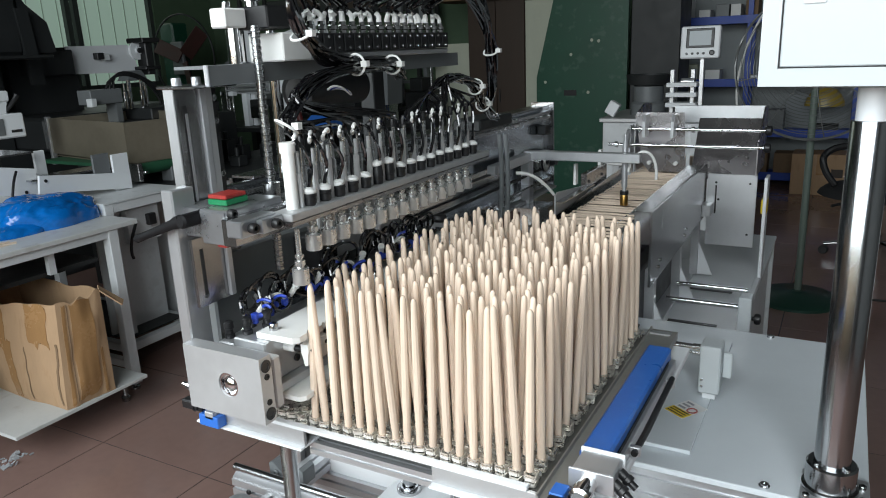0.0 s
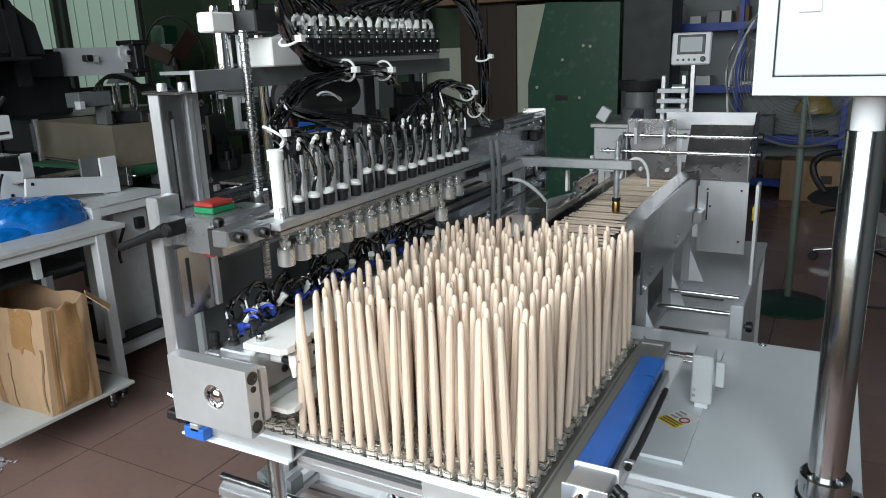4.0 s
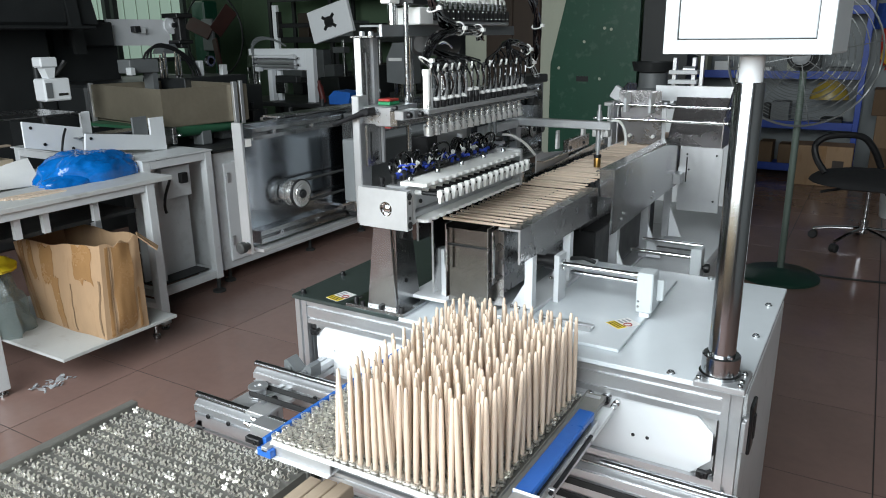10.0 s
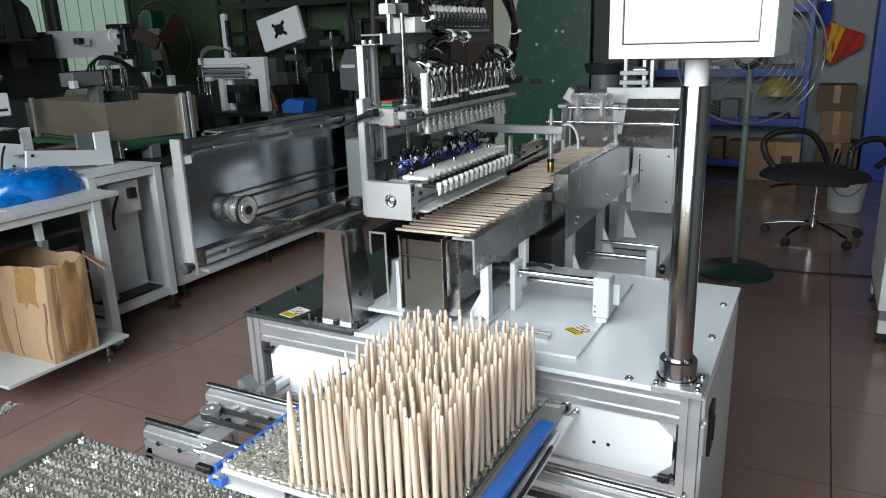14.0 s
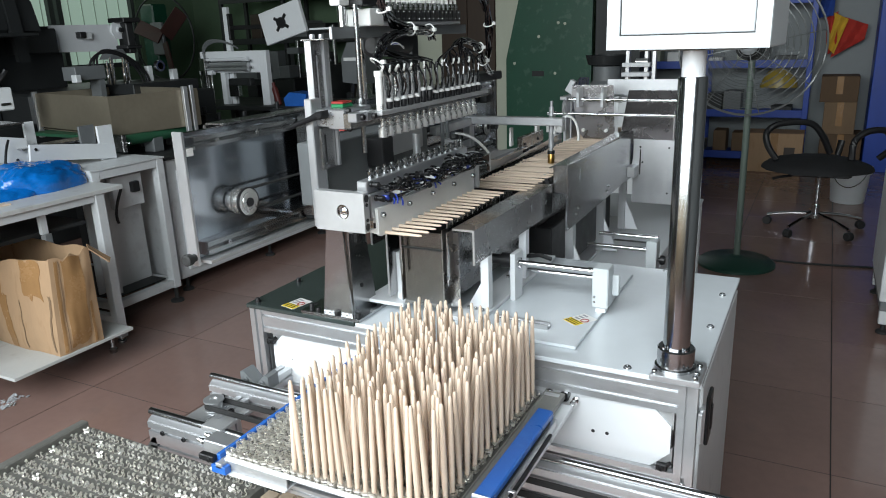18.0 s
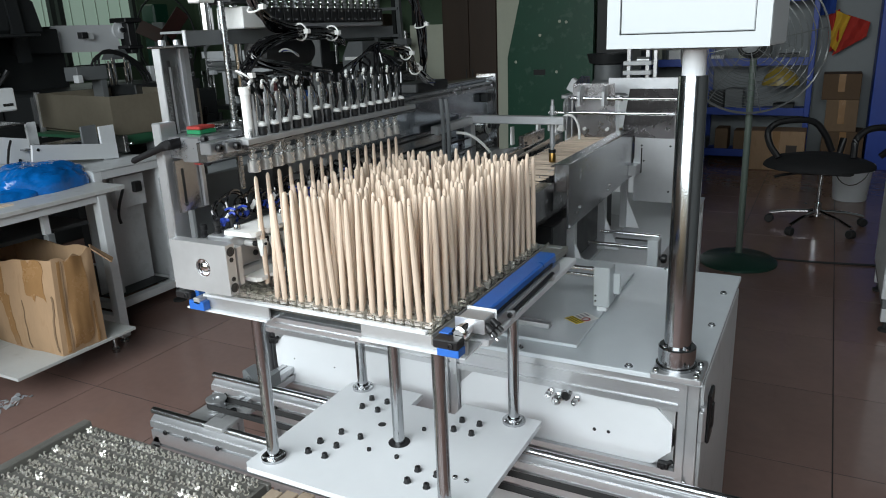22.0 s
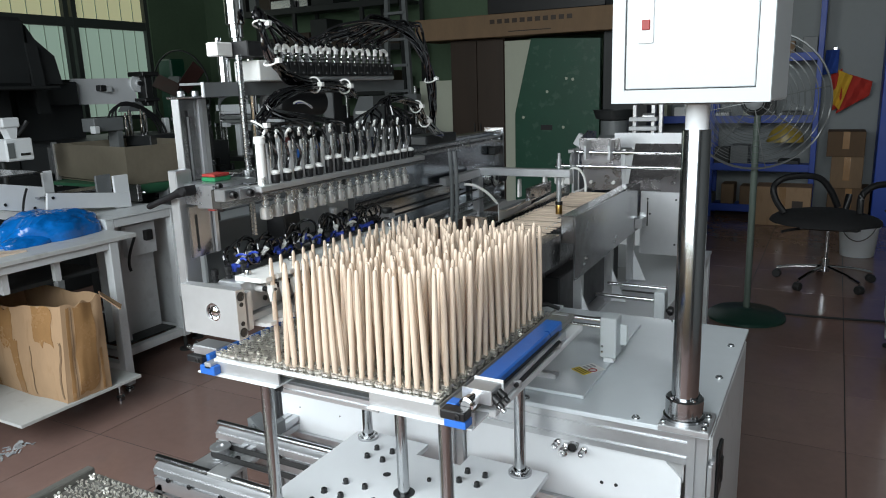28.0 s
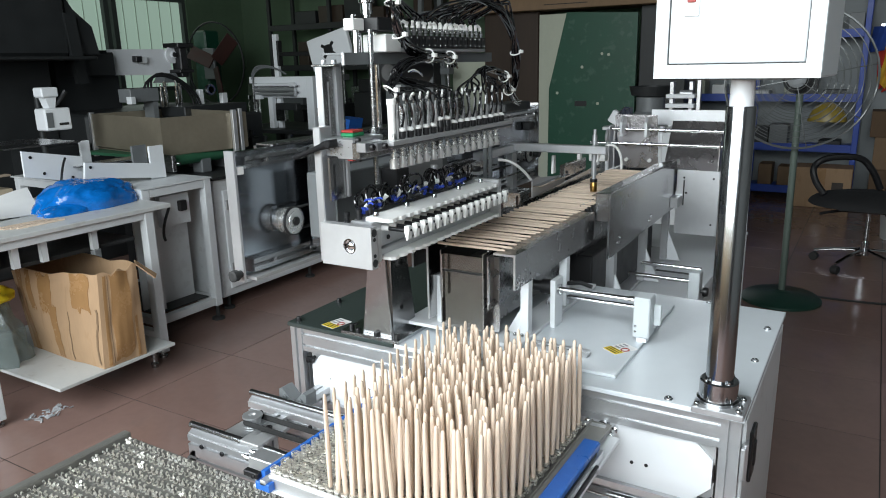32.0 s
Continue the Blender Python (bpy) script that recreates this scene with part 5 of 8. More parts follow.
# loops of tube tied in bunches along the plate
for c, (yc, blues, loops) in enumerate(((-0.478, 4, 4), (-0.400, 3, 5), (-0.315, 3, 5), (-0.235, 1, 5), (-0.160, 1, 6), (-0.085, 0, 6))):
    for q in range(loops):
        r = rt.uniform(0.017, 0.027)
        tx, tz = rt.uniform(-0.25, 0.45), rt.uniform(-0.4, 0.4)
        cx, cyy = 0.450 + rt.uniform(-0.010, 0.012), yc + rt.uniform(-0.022, 0.022)
        cz = 1.194 + r * rt.uniform(0.75, 1.05) + 0.003
        pts = []
        for a in range(19):
            w = 2 * math.pi * a / 16 - 1.2
            pts.append((cx + r * (tx * math.sin(w) + tz * math.cos(w)) + 0.0009 * a - 0.008, cyy + r * 1.15 * math.cos(w), max(1.198, cz + r * math.sin(w))))
        part("air_tube", G().tube(pts, 0.0026, 6), M_BLACK_SHINY, head, "shiny black air tube")
    for q in range(blues):
        p0 = Vector((0.446 + rt.uniform(0, 0.022), yc + rt.uniform(-0.025, 0.02), 1.202 + rt.uniform(0, 0.018)))
        d = Vector((rt.uniform(-0.5, 0.9), rt.uniform(-0.9, 0.9), rt.uniform(-0.1, 0.5))) * 0.020
        part("blue_tube", G().tube(bez([p0, p0 + d * 0.6 + Vector((0, 0, 0.006)), p0 + d * 1.5], 6), 0.0021, 7), M_BLUE_CLIP, head, "short blue air tube")
    for q in range(2):
        p0 = Vector((0.442 + rt.uniform(0, 0.02), yc + rt.uniform(-0.02, 0.02), 1.200))
        part("black_joint", G().lathe(p0, (rt.uniform(-1, 1), rt.uniform(-1, 1), 0.4), [(0, 0.005), (0.012, 0.005), (0.013, 0.0065), (0.022, 0.0065), (0.023, 0.004)], 10), M_BLACK, head)
    if c % 2 == 0:
        part("white_tube", G().tube(bez([(0.450, yc - 0.02, 1.200), (0.464, yc, 1.232), (0.466, yc + 0.022, 1.222), (0.458, yc + 0.03, 1.200)], 8), 0.0026, 7), M_PLASTIC_W, head, "short white air tube")
# bracket at the carriage's far end, and the dark motor among the tubes
fb = part("far_bracket", G().prism([(0.430, 1.100), (0.470, 1.100), (0.470, 1.108), (0.438, 1.108), (0.438, 1.205), (0.470, 1.205), (0.470, 1.213), (0.430, 1.213)], "y", -0.012, 0.012), M_ALU, car, "bent aluminium bracket")
for z in (1.12, 1.16):
    part("stop_pin", G().lathe((0.452, 0.0125, z), (0, 1, 0), [(0, 0.008), (0.008, 0.008), (0.008, 0.0045), (0.03, 0.0045)], 12), M_CHROME, fb)
part("bracket_knob", G().lathe((0.455, 0.0, 1.2135), (0, 0, 1), [(0, 0.012), (0.006, 0.014), (0.012, 0.012), (0.013, 0.006)], 16), M_BLACK, fb)
part("cable_drum", G().lathe((0.415, -0.335, 1.478), (0, 1, 0), [(0, 0.018), (0.004, 0.028), (0.150, 0.028), (0.156, 0.016)], 24), M_BLACK, car, "black motor among the tubes")
for q in range(3):
    part("wire", G().tube(bez([(0.446, -0.30 + 0.006 * q, 1.478), (0.455, -0.29, 1.490 - 0.004 * q), (0.460, -0.275 + 0.006 * q, 1.476), (0.455, -0.255, 1.468)], 8), 0.0018, 6), (M_PLASTIC_W, M_BLUE_CLIP, M_PLASTIC_W)[q], car)
for x0, y0 in ((0.398, -0.20), (0.398, -0.26)):
    part("rear_shaft", G().cyl((x0, y0, 1.271), (x0, y0, 1.40), 0.011, 16), M_STEEL, car)
part("slide_housing", G().box(0.381, 0.430, -0.335, -0.285, 1.19, 1.262, 0.003), M_BLACK, car, "black slide housing")
part("guide_sleeve", G().lathe((0.432, -0.175, 1.19), (0, 0, 1), [(0, 0.012), (0.010, 0.012), (0.010, 0.010), (0.062, 0.010), (0.064, 0.007)], 16), M_ALU, car)
part("rear_plate", G().box(0.381, 0.388, -0.275, -0.06, 1.20, 1.285, 0.002), M_ALU_MATT, car)

# ---------------------------------------------------------------- front stick conveyor, which rises to hand over its sticks
SZ = 1.053            # axis height of the lying sticks
conv = thing("stick_conveyor", (0.52, 0.4, H), "steel conveyor with notched plates carrying lying wooden sticks", "conveyor")
CYF, CYB = 0.085, 0.640
part("right_channel", G().prism([(0.604, 1.050), (0.662, 1.050), (0.662, 0.963), (0.658, 0.963), (0.658, 1.046), (0.604, 1.046)], "y", CYF, CYB), M_STEEL_V, conv, "bent steel channel")
part("left_channel", G().prism([(0.368, 0.985), (0.372, 0.985), (0.372, 1.040), (0.414, 1.040), (0.414, 0.85), (0.418, 0.85), (0.418, 1.044), (0.368, 1.044)], "y", CYF, CYB), M_STEEL_V, conv, "bent steel channel")


def notched(x, dx, y0, y1, z0, ztop, y_first, n):
    pts = [(y0, z0), (y1, z0), (y1, ztop - 0.012)]
    for k in reversed(range(n)):
        yc = y_first + PITCH * k
        if y0 + 0.01 < yc < y1 - 0.01:
            pts += [(yc + 0.013, ztop - 0.012), (yc + 0.010, ztop + 0.002), (yc + 0.005, ztop - 0.004), (yc - 0.004, ztop - 0.005), (yc - 0.009, ztop + 0.002), (yc - 0.012, ztop - 0.012)]
    pts += [(y0, ztop - 0.012)]
    return G().prism(pts, "x", x, x + dx)


YF = COLS[0] + 0.603
part("notched_plate", notched(0.452, 0.003, CYF + 0.0, CYB, 0.845, SZ, YF, 19), M_STEEL_V, conv, "tall notched steel plate")
part("notched_plate", notched(0.572, 0.003, CYF + 0.0, CYB, 0.845, SZ, YF, 19), M_STEEL_V, conv, "tall notched steel plate")
part("front_cover", G().box(0.4555, 0.5715, CYF + 0.008, CYF + 0.011, 0.835, 1.030), M_COVER, conv, "steel cover plate toned dark for the floor's reflection")
part("side_cover", G().box(0.5755, 0.6035, CYF + 0.030, CYF + 0.033, 0.835, 1.030), M_STEEL_V, conv)
part("channel_edge", G().prism([(0.604, 1.050), (0.662, 1.050), (0.662, 0.963), (0.657, 0.963), (0.657, 1.045), (0.604, 1.045)], "y", CYF - 0.003, CYF - 0.0002), M_ALU, conv, "bright cut channel edge")
part("channel_edge", G().prism([(0.368, 0.985), (0.373, 0.985), (0.373, 1.039), (0.413, 1.039), (0.413, 0.85), (0.418, 0.85), (0.418, 1.044), (0.368, 1.044)], "y", CYF - 0.003, CYF - 0.0002), M_ALU, conv, "bright cut channel edge")
part("inner_strip", G().box(0.585, 0.588, CYF, CYB, 0.90, 1.036), M_STEEL_V, conv)
for x in (0.462, 0.592):
    part("edge_strip", G().box(x, x + 0.003, CYF - 0.012, CYF - 0.004, 0.92, 1.03), M_STEEL, conv)
# dark sheet under the sticks, stands in for the shade in their gaps
part("gap_shade_sheet", G().box(0.456, 0.571, CYF + 0.004, CYB - 0.021, 0.985, 0.990), M_DARK, conv)
part("cross_web", G().box(0.456, 0.571, CYB - 0.02, CYB - 0.016, 0.845, 1.02), M_STEEL_V, conv)
for y in (0.12, 0.55):
    part("left_bracket", G().prism([(0.418, H + 0.032), (0.45, H + 0.032), (0.45, H + 0.038), (0.428, H + 0.12), (0.428, 0.96), (0.4185, 0.96)], "y", y, y + 0.03), M_WHITE, conv, "white upright bracket")
part("left_base", G().box(0.33, 0.45, 0.09, 0.60, H + 0.022, H + 0.0315, 0.001), M_WHITE, conv)
part("base_sheet", G().box(0.60, 0.922, 0.055, 0.60, H + 0.0015, H + 0.0095, 0.001), M_WHITE_TOP, conv, "pale sheet lying on the cabinet top")
part("right_base", G().box(0.586, 0.668, 0.09, 0.66, H + 0.0102, H + 0.020, 0.001), M_WHITE, conv, "white base strip")
part("slot_rail", G().prism([(0.118, H + 0.010), (0.142, H + 0.010), (0.142, H + 0.022), (0.137, H + 0.022), (0.137, H + 0.016), (0.123, H + 0.016), (0.123, H + 0.022), (0.118, H + 0.022)], "x", 0.695, 0.833), M_ALU, conv, "short slotted aluminium rail")
for y in (0.16, 0.42):
    up = part("upright", G().box(0.640, 0.662, y, y + 0.026, H + 0.0205, 0.962, 0.001), M_WHITE, conv, "white upright with gusset")
    part("gusset", G().prism([(0.600, H + 0.0205), (0.6395, H + 0.0205), (0.6395, H + 0.09)], "y", y + 0.006, y + 0.02), M_WHITE, up)
    for bx, by in ((0.610, y - 0.008), (0.630, y - 0.010), (0.650, y - 0.012), (0.615, y + 0.034)):
        g = G()
        bolt(g, (bx, by, H + 0.0205), (0, 0, 1), 0.005, 0.007)
        part("base_bolt", g, M_STEEL, up)
    g = G()
    for z in (0.975, 0.992):
        g.lathe((0.655, y + 0.012, z - 0.012), (0, 0, 1), [(0, 0.008), (0.005, 0.008), (0.005, 0.005), (0.018, 0.005)], 10)
    part("adjust_screws", g, M_DARK, up)
part("bearing_upright", G().box(0.676, 0.690, 0.268, 0.322, H + 0.0098, 0.940, 0.001), M_WHITE, conv)
part("screw_housing", G().lathe((0.6755, 0.29, 0.915), (-1, 0, 0), [(0, 0.020), (0.03, 0.020), (0.032, 0.014), (0.07, 0.014)], 16), M_BLACK, conv)
part("spindle", G().lathe((0.690, 0.29, 0.912), (1, 0, 0), [(0, 0.015), (0.006, 0.015), (0.007, 0.0075), (0.030, 0.0075), (0.030, 0.0085), (0.045, 0.0085), (0.045, 0.0075), (0.190, 0.0075), (0.190, 0.009), (0.2065, 0.009)], 18), M_CHROME, conv, "polished adjusting spindle")
part("end_block", G().box(0.897, 0.938, 0.265, 0.318, 0.824, 0.928, 0.003), M_BOX, conv, "white end block of the spindle")
g = G()
for z in (0.868, 0.882):
    bolt(g, (0.904, 0.265, z - 0.028), (0, -1, 0), 0.003, 0.002)
part("block_screw", g, M_STEEL, conv)
part("lower_spindle", G().cyl((0.69, 0.36, 0.87), (0.90, 0.36, 0.87), 0.006, 14), M_CHROME, conv)
part("block_foot", G().box(0.905, 0.930, 0.275, 0.300, H + 0.0098, 0.8238), M_WHITE, conv)
part("back_block", G().box(0.9385, 0.956, 0.300, 0.312, 0.850, 0.905, 0.002), M_BOX, conv)
part("lock_lever", G().tube([(0.66, 0.43, 0.885), (0.70, 0.43, 0.892), (0.735, 0.425, 0.886)], 0.006, 8), M_BLACK, conv)
stk = warning_label("safety_sticker", 0.885, 0.210, 56, H + 0.0096)
STICKER_ON_SHEET = stk

# ---------------------------------------------------------------- rear feeder with its hopper
rear = thing("rear_feeder", (0.6, 1.2, 0), "white rear feeder frame with a steel hopper and side plates", "machine")
RB = 0.70
for px, py in ((0.02, 0.80), (0.88, 0.80), (0.02, 2.1), (0.88, 2.1)):
    part("leg", bar_z(G(), 0.03, RB - 0.012, px, py), M_FRAME_W, rear)
part("table_plate", G().box(0.0, 0.905, 0.78, 2.12, RB - 0.012, RB, 0.002), M_WHITE, rear)
for y in (0.80, 2.10):
    part("frame_bar", bar_x(G(), 0.045, 0.855, y, RB - 0.035), M_FRAME_W, rear)
    part("low_bar", bar_x(G(), 0.045, 0.855, y, 0.15), M_FRAME_W, rear)
for x in (0.02, 0.88):
    part("frame_bar", bar_y(G(), 0.825, 2.075, x, RB - 0.035), M_FRAME_W, rear)
part("side_sheet", G().box(0.880, 0.886, 0.83, 2.07, 0.17, RB - 0.06), M_FRAME_W, rear)
part("tall_upright", G().box(0.893, 0.904, 1.48, 1.56, RB + 0.001, 1.06, 0.002), M_WHITE, rear)
# same dark sheet, painting the shade below the rear sticks
part("gap_shade_sheet", G().box(0.456, 0.599, 0.665, 2.02, 0.985, 0.990), M_DARK, rear)
part("slide_plate", G().box(0.585, 0.685, 0.80, 1.62, RB + 0.001, RB + 0.012, 0.002), M_ALU, rear)
# added black block: paints the shaded void between the uprights
part("void_filler", G().box(0.44, 0.64, 0.70, 1.42, RB + 0.013, 0.895, 0.004), M_BLACK, rear, "black block standing in for the dark void under the sticks")
part("end_plate", G().box(0.888, 0.905, 0.80, 1.46, RB + 0.001, RB + 0.012, 0.002), M_WHITE, rear)
for y in (0.93, 1.25):
    g = G().box(0.70, 0.84, y, y + 0.018, RB + 0.0125, RB + 0.014)
    part("dark_slot", g, M_BLACK, rear)
part("side_plate", G().prism([(0.655, 1.106), (1.485, 1.100), (1.485, 0.915), (1.30, 0.915), (0.73, 0.905), (0.655, 0.905)], "x", 0.700, 0.706), M_STEEL, rear, "long bright steel side plate")
part("front_lip", G().box(0.660, 0.6995, 0.655, 0.661, 1.02, 1.106, 0.001), M_STEEL, rear)
part("left_side_plate", G().prism([(0.64, 1.06), (1.45, 1.09), (1.45, 0.92), (0.64, 0.92)], "x", 0.420, 0.424), M_STEEL, rear)
lg_ = part("left_guide", G().prism([(0.74, 1.045), (0.74, 1.116), (0.76, 1.122), (1.03, 1.094), (1.03, 1.045)], "x", 0.412, 0.416), M_ALU_MATT, rear, "bright bent guide sheet")
part("guide_lip", G().box(0.4165, 0.440, 0.742, 1.028, 1.0955, 1.0985), M_STEEL, lg_)
part("catch_sheet", G().prism([(0.345, 1.030), (0.405, 1.036), (0.409, 1.062), (0.412, 1.062), (0.408, 1.032), (0.345, 1.026)], "y", 0.655, 0.735), M_STEEL, rear)
cp = part("clamp_plate", G().box(0.392, 0.4115, 1.035, 1.26, 1.045, 1.128, 0.002), M_STEEL_V, rear, "dull steel clamp plate")
for y, z in ((1.06, 1.10), (1.10, 1.075), (1.20, 1.10)):
    g = G()
    bolt(g, (0.4115, y, z), (1, 0, 0), 0.005, 0.004)
    part("clamp_bolt", g, M_BLACK, cp)
for y in (0.94, 1.22):
    part("white_post", G().prism([(y - 0.014, 1.1285), (y + 0.014, 1.1285), (y + 0.010, 1.18), (y - 0.010, 1.18)], "x", 0.395, 0.405), M_PLASTIC_W, cp) if y > 1.0 else part("white_post", G().prism([(y - 0.012, 1.112), (y + 0.012, 1.112), (y + 0.009, 1.175), (y - 0.009, 1.175)], "x", 0.404, 0.4115), M_PLASTIC_W, lg_)
part("side_flange", G().prism([(0.645, 1.094), (0.6995, 1.103), (0.6995, 1.106), (0.645, 1.097)], "y", 0.662, 1.45), M_STEEL, rear, "sloping top flange")
part("notched_plate", notched(0.452, 0.003, 0.665, 2.02, 0.90, SZ + 0.004, YF, 64), M_STEEL_V, rear)
part("notched_plate", notched(0.600, 0.003, 0.665, 2.02, 0.90, SZ + 0.004, YF, 64), M_STEEL_V, rear)
for y in (0.74, 1.1, 1.42):
    up = part("upright", G().box(0.672, 0.698, y, y + 0.03, RB + 0.0125, 0.925, 0.001), M_ALU, rear)
    part("gusset", G().prism([(0.6985, RB + 0.0125), (0.75, RB + 0.0125), (0.6985, 0.83)], "y", y + 0.010, y + 0.018), M_WHITE, up)
    g = G()
    bolt(g, (0.706, y + 0.01, 0.935), (1, 0, 0), 0.005, 0.004)
    bolt(g, (0.706, y + 0.03, 0.95), (1, 0, 0), 0.005, 0.004)
    part("plate_bolts", g, M_STEEL, up)
for y, x1 in ((0.90, 0.915), (1.05, 0.905)):
    part("spindle", G().cyl((0.70, y, 0.795), (x1, y, 0.795), 0.0075, 16), M_CHROME, rear, "polished adjusting spindle")
bl = part("end_block", G().box(0.900, 0.935, 0.875, 0.93, RB + 0.0125, 0.830, 0.003), M_BOX, rear, "white end block of the spindle")
part("hand_knob", G().lathe((0.9355, 0.90, 0.765), (1, 0, 0), [(0, 0.006), (0.006, 0.006), (0.007, 0.014), (0.014, 0.016), (0.022, 0.014), (0.024, 0.008)], 18), M_BLACK, bl, "black hand knob")
# hopper
hop = part("hopper_wall", G().box(0.712, 0.872, 1.470, 1.476, 0.815, 1.07, 0.001), M_ALU, rear, "upright steel hopper plate")
for bx, bz in ((0.74, 1.04), (0.85, 1.04), (0.85, 0.86), (0.75, 0.98)):
    g = G()
    bolt(g, (bx, 1.470, bz), (0, -1, 0), 0.004, 0.003)
    part("hopper_screw", g, M_DARK, hop)
part("plate_slot", G().box(0.738, 0.743, 1.4685, 1.4698, 0.93, 1.03), M_BLACK, hop)
part("hinge_bracket", G().box(0.7065, 0.735, 1.40, 1.4690, 0.93, 0.97, 0.001), M_ALU, hop)
part("chute_plate", G().prism([(0.448, 1.277), (0.616, 1.277), (0.628, 1.067), (0.500, 1.062), (0.470, 1.10), (0.455, 1.20)], "y", 1.500, 1.504), M_HOPPER, rear, "satin steel chute plate")
part("hopper_back", G().prism([(1.500, 1.045), (1.504, 1.045), (1.64, 1.245), (1.636, 1.245)], "x", 0.646, 0.865), M_HOPPER, rear, "sloping steel hopper sheet")
part("hopper_band", G().box(0.55, 0.865, 1.660, 1.664, 1.225, 1.288, 0.001), M_ALU, rear, "pale upper band")
part("hopper_cheek", G().prism([(1.44, 1.072), (1.70, 1.072), (1.70, 1.288), (1.60, 1.288), (1.44, 1.18)], "x", 0.866, 0.870), M_HOPPER, rear, "steel hopper cheek")
part("left_cheek", G().prism([(1.505, 1.06), (1.74, 1.06), (1.74, 1.29), (1.62, 1.30), (1.505, 1.27)], "x", 0.444, 0.448), M_HOPPER, rear)
part("level_strip", G().box(0.630, 0.644, 1.486, 1.489, 1.075, 1.235, 0.001), M_ALU, rear)
for x in (0.485, 0.583):
    part("rod_bracket", G().prism([(1.438, 1.195), (1.4995, 1.195), (1.4995, 1.272), (1.455, 1.272), (1.438, 1.25)], "x", x, x + 0.010), M_ALU, rear, "pale rod bracket")
for y, z, x0, x1 in ((1.465, 1.222, 0.446, 0.885), (1.452, 1.166, 0.360, 0.885)):
    rd = part("hopper_rod", G().cyl((x0, y, z), (x1, y, z), 0.0062, 14), M_CHROME, rear, "polished cross rod")
    part("rod_knob", G().lathe((x1 + 0.0002, y, z), (1, 0, 0), [(0, 0.012), (0.004, 0.016), (0.018, 0.016), (0.022, 0.010)], 18), M_BLACK, rd)
    for x in ((0.466, 0.505, 0.600, 0.650) if z > 1.2 else (0.385, 0.505, 0.602)):
        part("rod_collar", G().lathe((x, y, z), (1, 0, 0), [(0, 0.0065), (0, 0.011), (0.009, 0.011), (0.009, 0.0065)], 16), M_CHROME, rd)
part("rod_flange", G().lathe((0.432, 1.452, 1.190), (1, 0, 0), [(0, 0.034), (0.005, 0.036), (0.009, 0.034)], 28), M_ALU, rear, "round rod flange")
part("flange_strip", G().box(0.437, 0.4425, 1.445, 1.4995, 1.06, 1.235, 0.001), M_ALU, rear)
for x in (0.500, 0.594):
    part("pale_bolt", G().cyl((x, 1.4995, 1.097), (x, 1.486, 1.097), 0.007, 12), M_PLASTIC_W, rear)
part("white_block", G().box(0.362, 0.430, 1.43, 1.49, 1.0915, 1.130, 0.003), M_PLASTIC_W, rear)
part("block_post", G().box(0.380, 0.405, 1.44, 1.48, RB + 0.001, 1.091, 0.002), M_ALU, rear)
part("yellow_switch", G().box(0.885, 0.905, 1.50, 1.56, 0.93, 0.98, 0.003), M_YELLOW, rear, "yellow emergency switch box")
# brush arm over the sticks
arm = thing("press_arm", (0.45, 0.95, 1.1), "aluminium arm with a brass-tipped press cylinder", "arm")
part("arm_bar", G().box(0.27, 0.62, 0.86, 0.885, 1.195, 1.222, 0.002), M_ALU, arm)
part("arm_bar", G().box(0.27, 0.295, 0.60, 0.859, 1.19, 1.217, 0.002), M_ALU, arm)
part("arm_post", G().box(0.262, 0.29, 0.855, 0.89, 0.72, 1.189, 0.002), M_ALU, arm)
part("press_rod", G().lathe((0.568, 0.8995, 1.09), (0, 0, 1), [(0, 0.006), (0.03, 0.006), (0.03, 0.0085), (0.104, 0.0085)], 14).lathe((0.568, 0.8995, 1.2225), (0, 0, 1), [(0, 0.008), (0.03, 0.008), (0.03, 0.005), (0.05, 0.005)], 14), M_ALU, arm, "polished press rod")
part("rod_ring", G().lathe((0.568, 0.8995, 1.098), (0, 0, 1), [(0, 0.0125), (0.010, 0.0125)], 16), M_BLACK, arm)
part("rod_holder", G().box(0.553, 0.584, 0.8855, 0.913, 1.198, 1.219, 0.002), M_ALU, arm)
part("brass_tip", G().lathe((0.568, 0.8995, 1.066), (0, 0, 1), [(0, 0.0115), (0.026, 0.0115), (0.031, 0.010)], 16), M_BRASS, arm)
part("air_hose", G().tube(bez([(0.578, 0.90, 1.165), (0.590, 0.90, 1.235), (0.645, 0.92, 1.255), (0.655, 0.93, 1.18), (0.650, 0.935, 1.140)], 14), 0.0042, 8), M_PLASTIC_W, arm)
part("side_hose", G().tube(bez([(0.330, 0.66, 1.190), (0.365, 0.68, 1.192), (0.395, 0.70, 1.165), (0.412, 0.735, 1.120)], 10), 0.0045, 8), M_PLASTIC_W, arm)
for q in range(2):
    part("upright_hose", G().tube(bez([(0.300 + 0.018 * q, 0.62, 1.30), (0.312 + 0.018 * q, 0.615, 1.20), (0.306 + 0.018 * q, 0.62, 1.10), (0.285 + 0.02 * q, 0.625, 0.98)], 10), 0.0065, 8), M_GREY, arm)

# ---------------------------------------------------------------- sticks waiting on the conveyor
rw = random.Random(9)
LIE = []
for k in range(62):
    LIE.append(YF + PITCH * k)


def lying(y, dz=0.0, jx=0.0, jr=0.0, roll=0.0):
    """pose of a stick lying across the conveyor, its tapered end to the right"""
    return pose(0.4445 + jx, y, SZ + dz, 0, 90, 0) @ pose(0, 0, 0, jr, 0, roll)


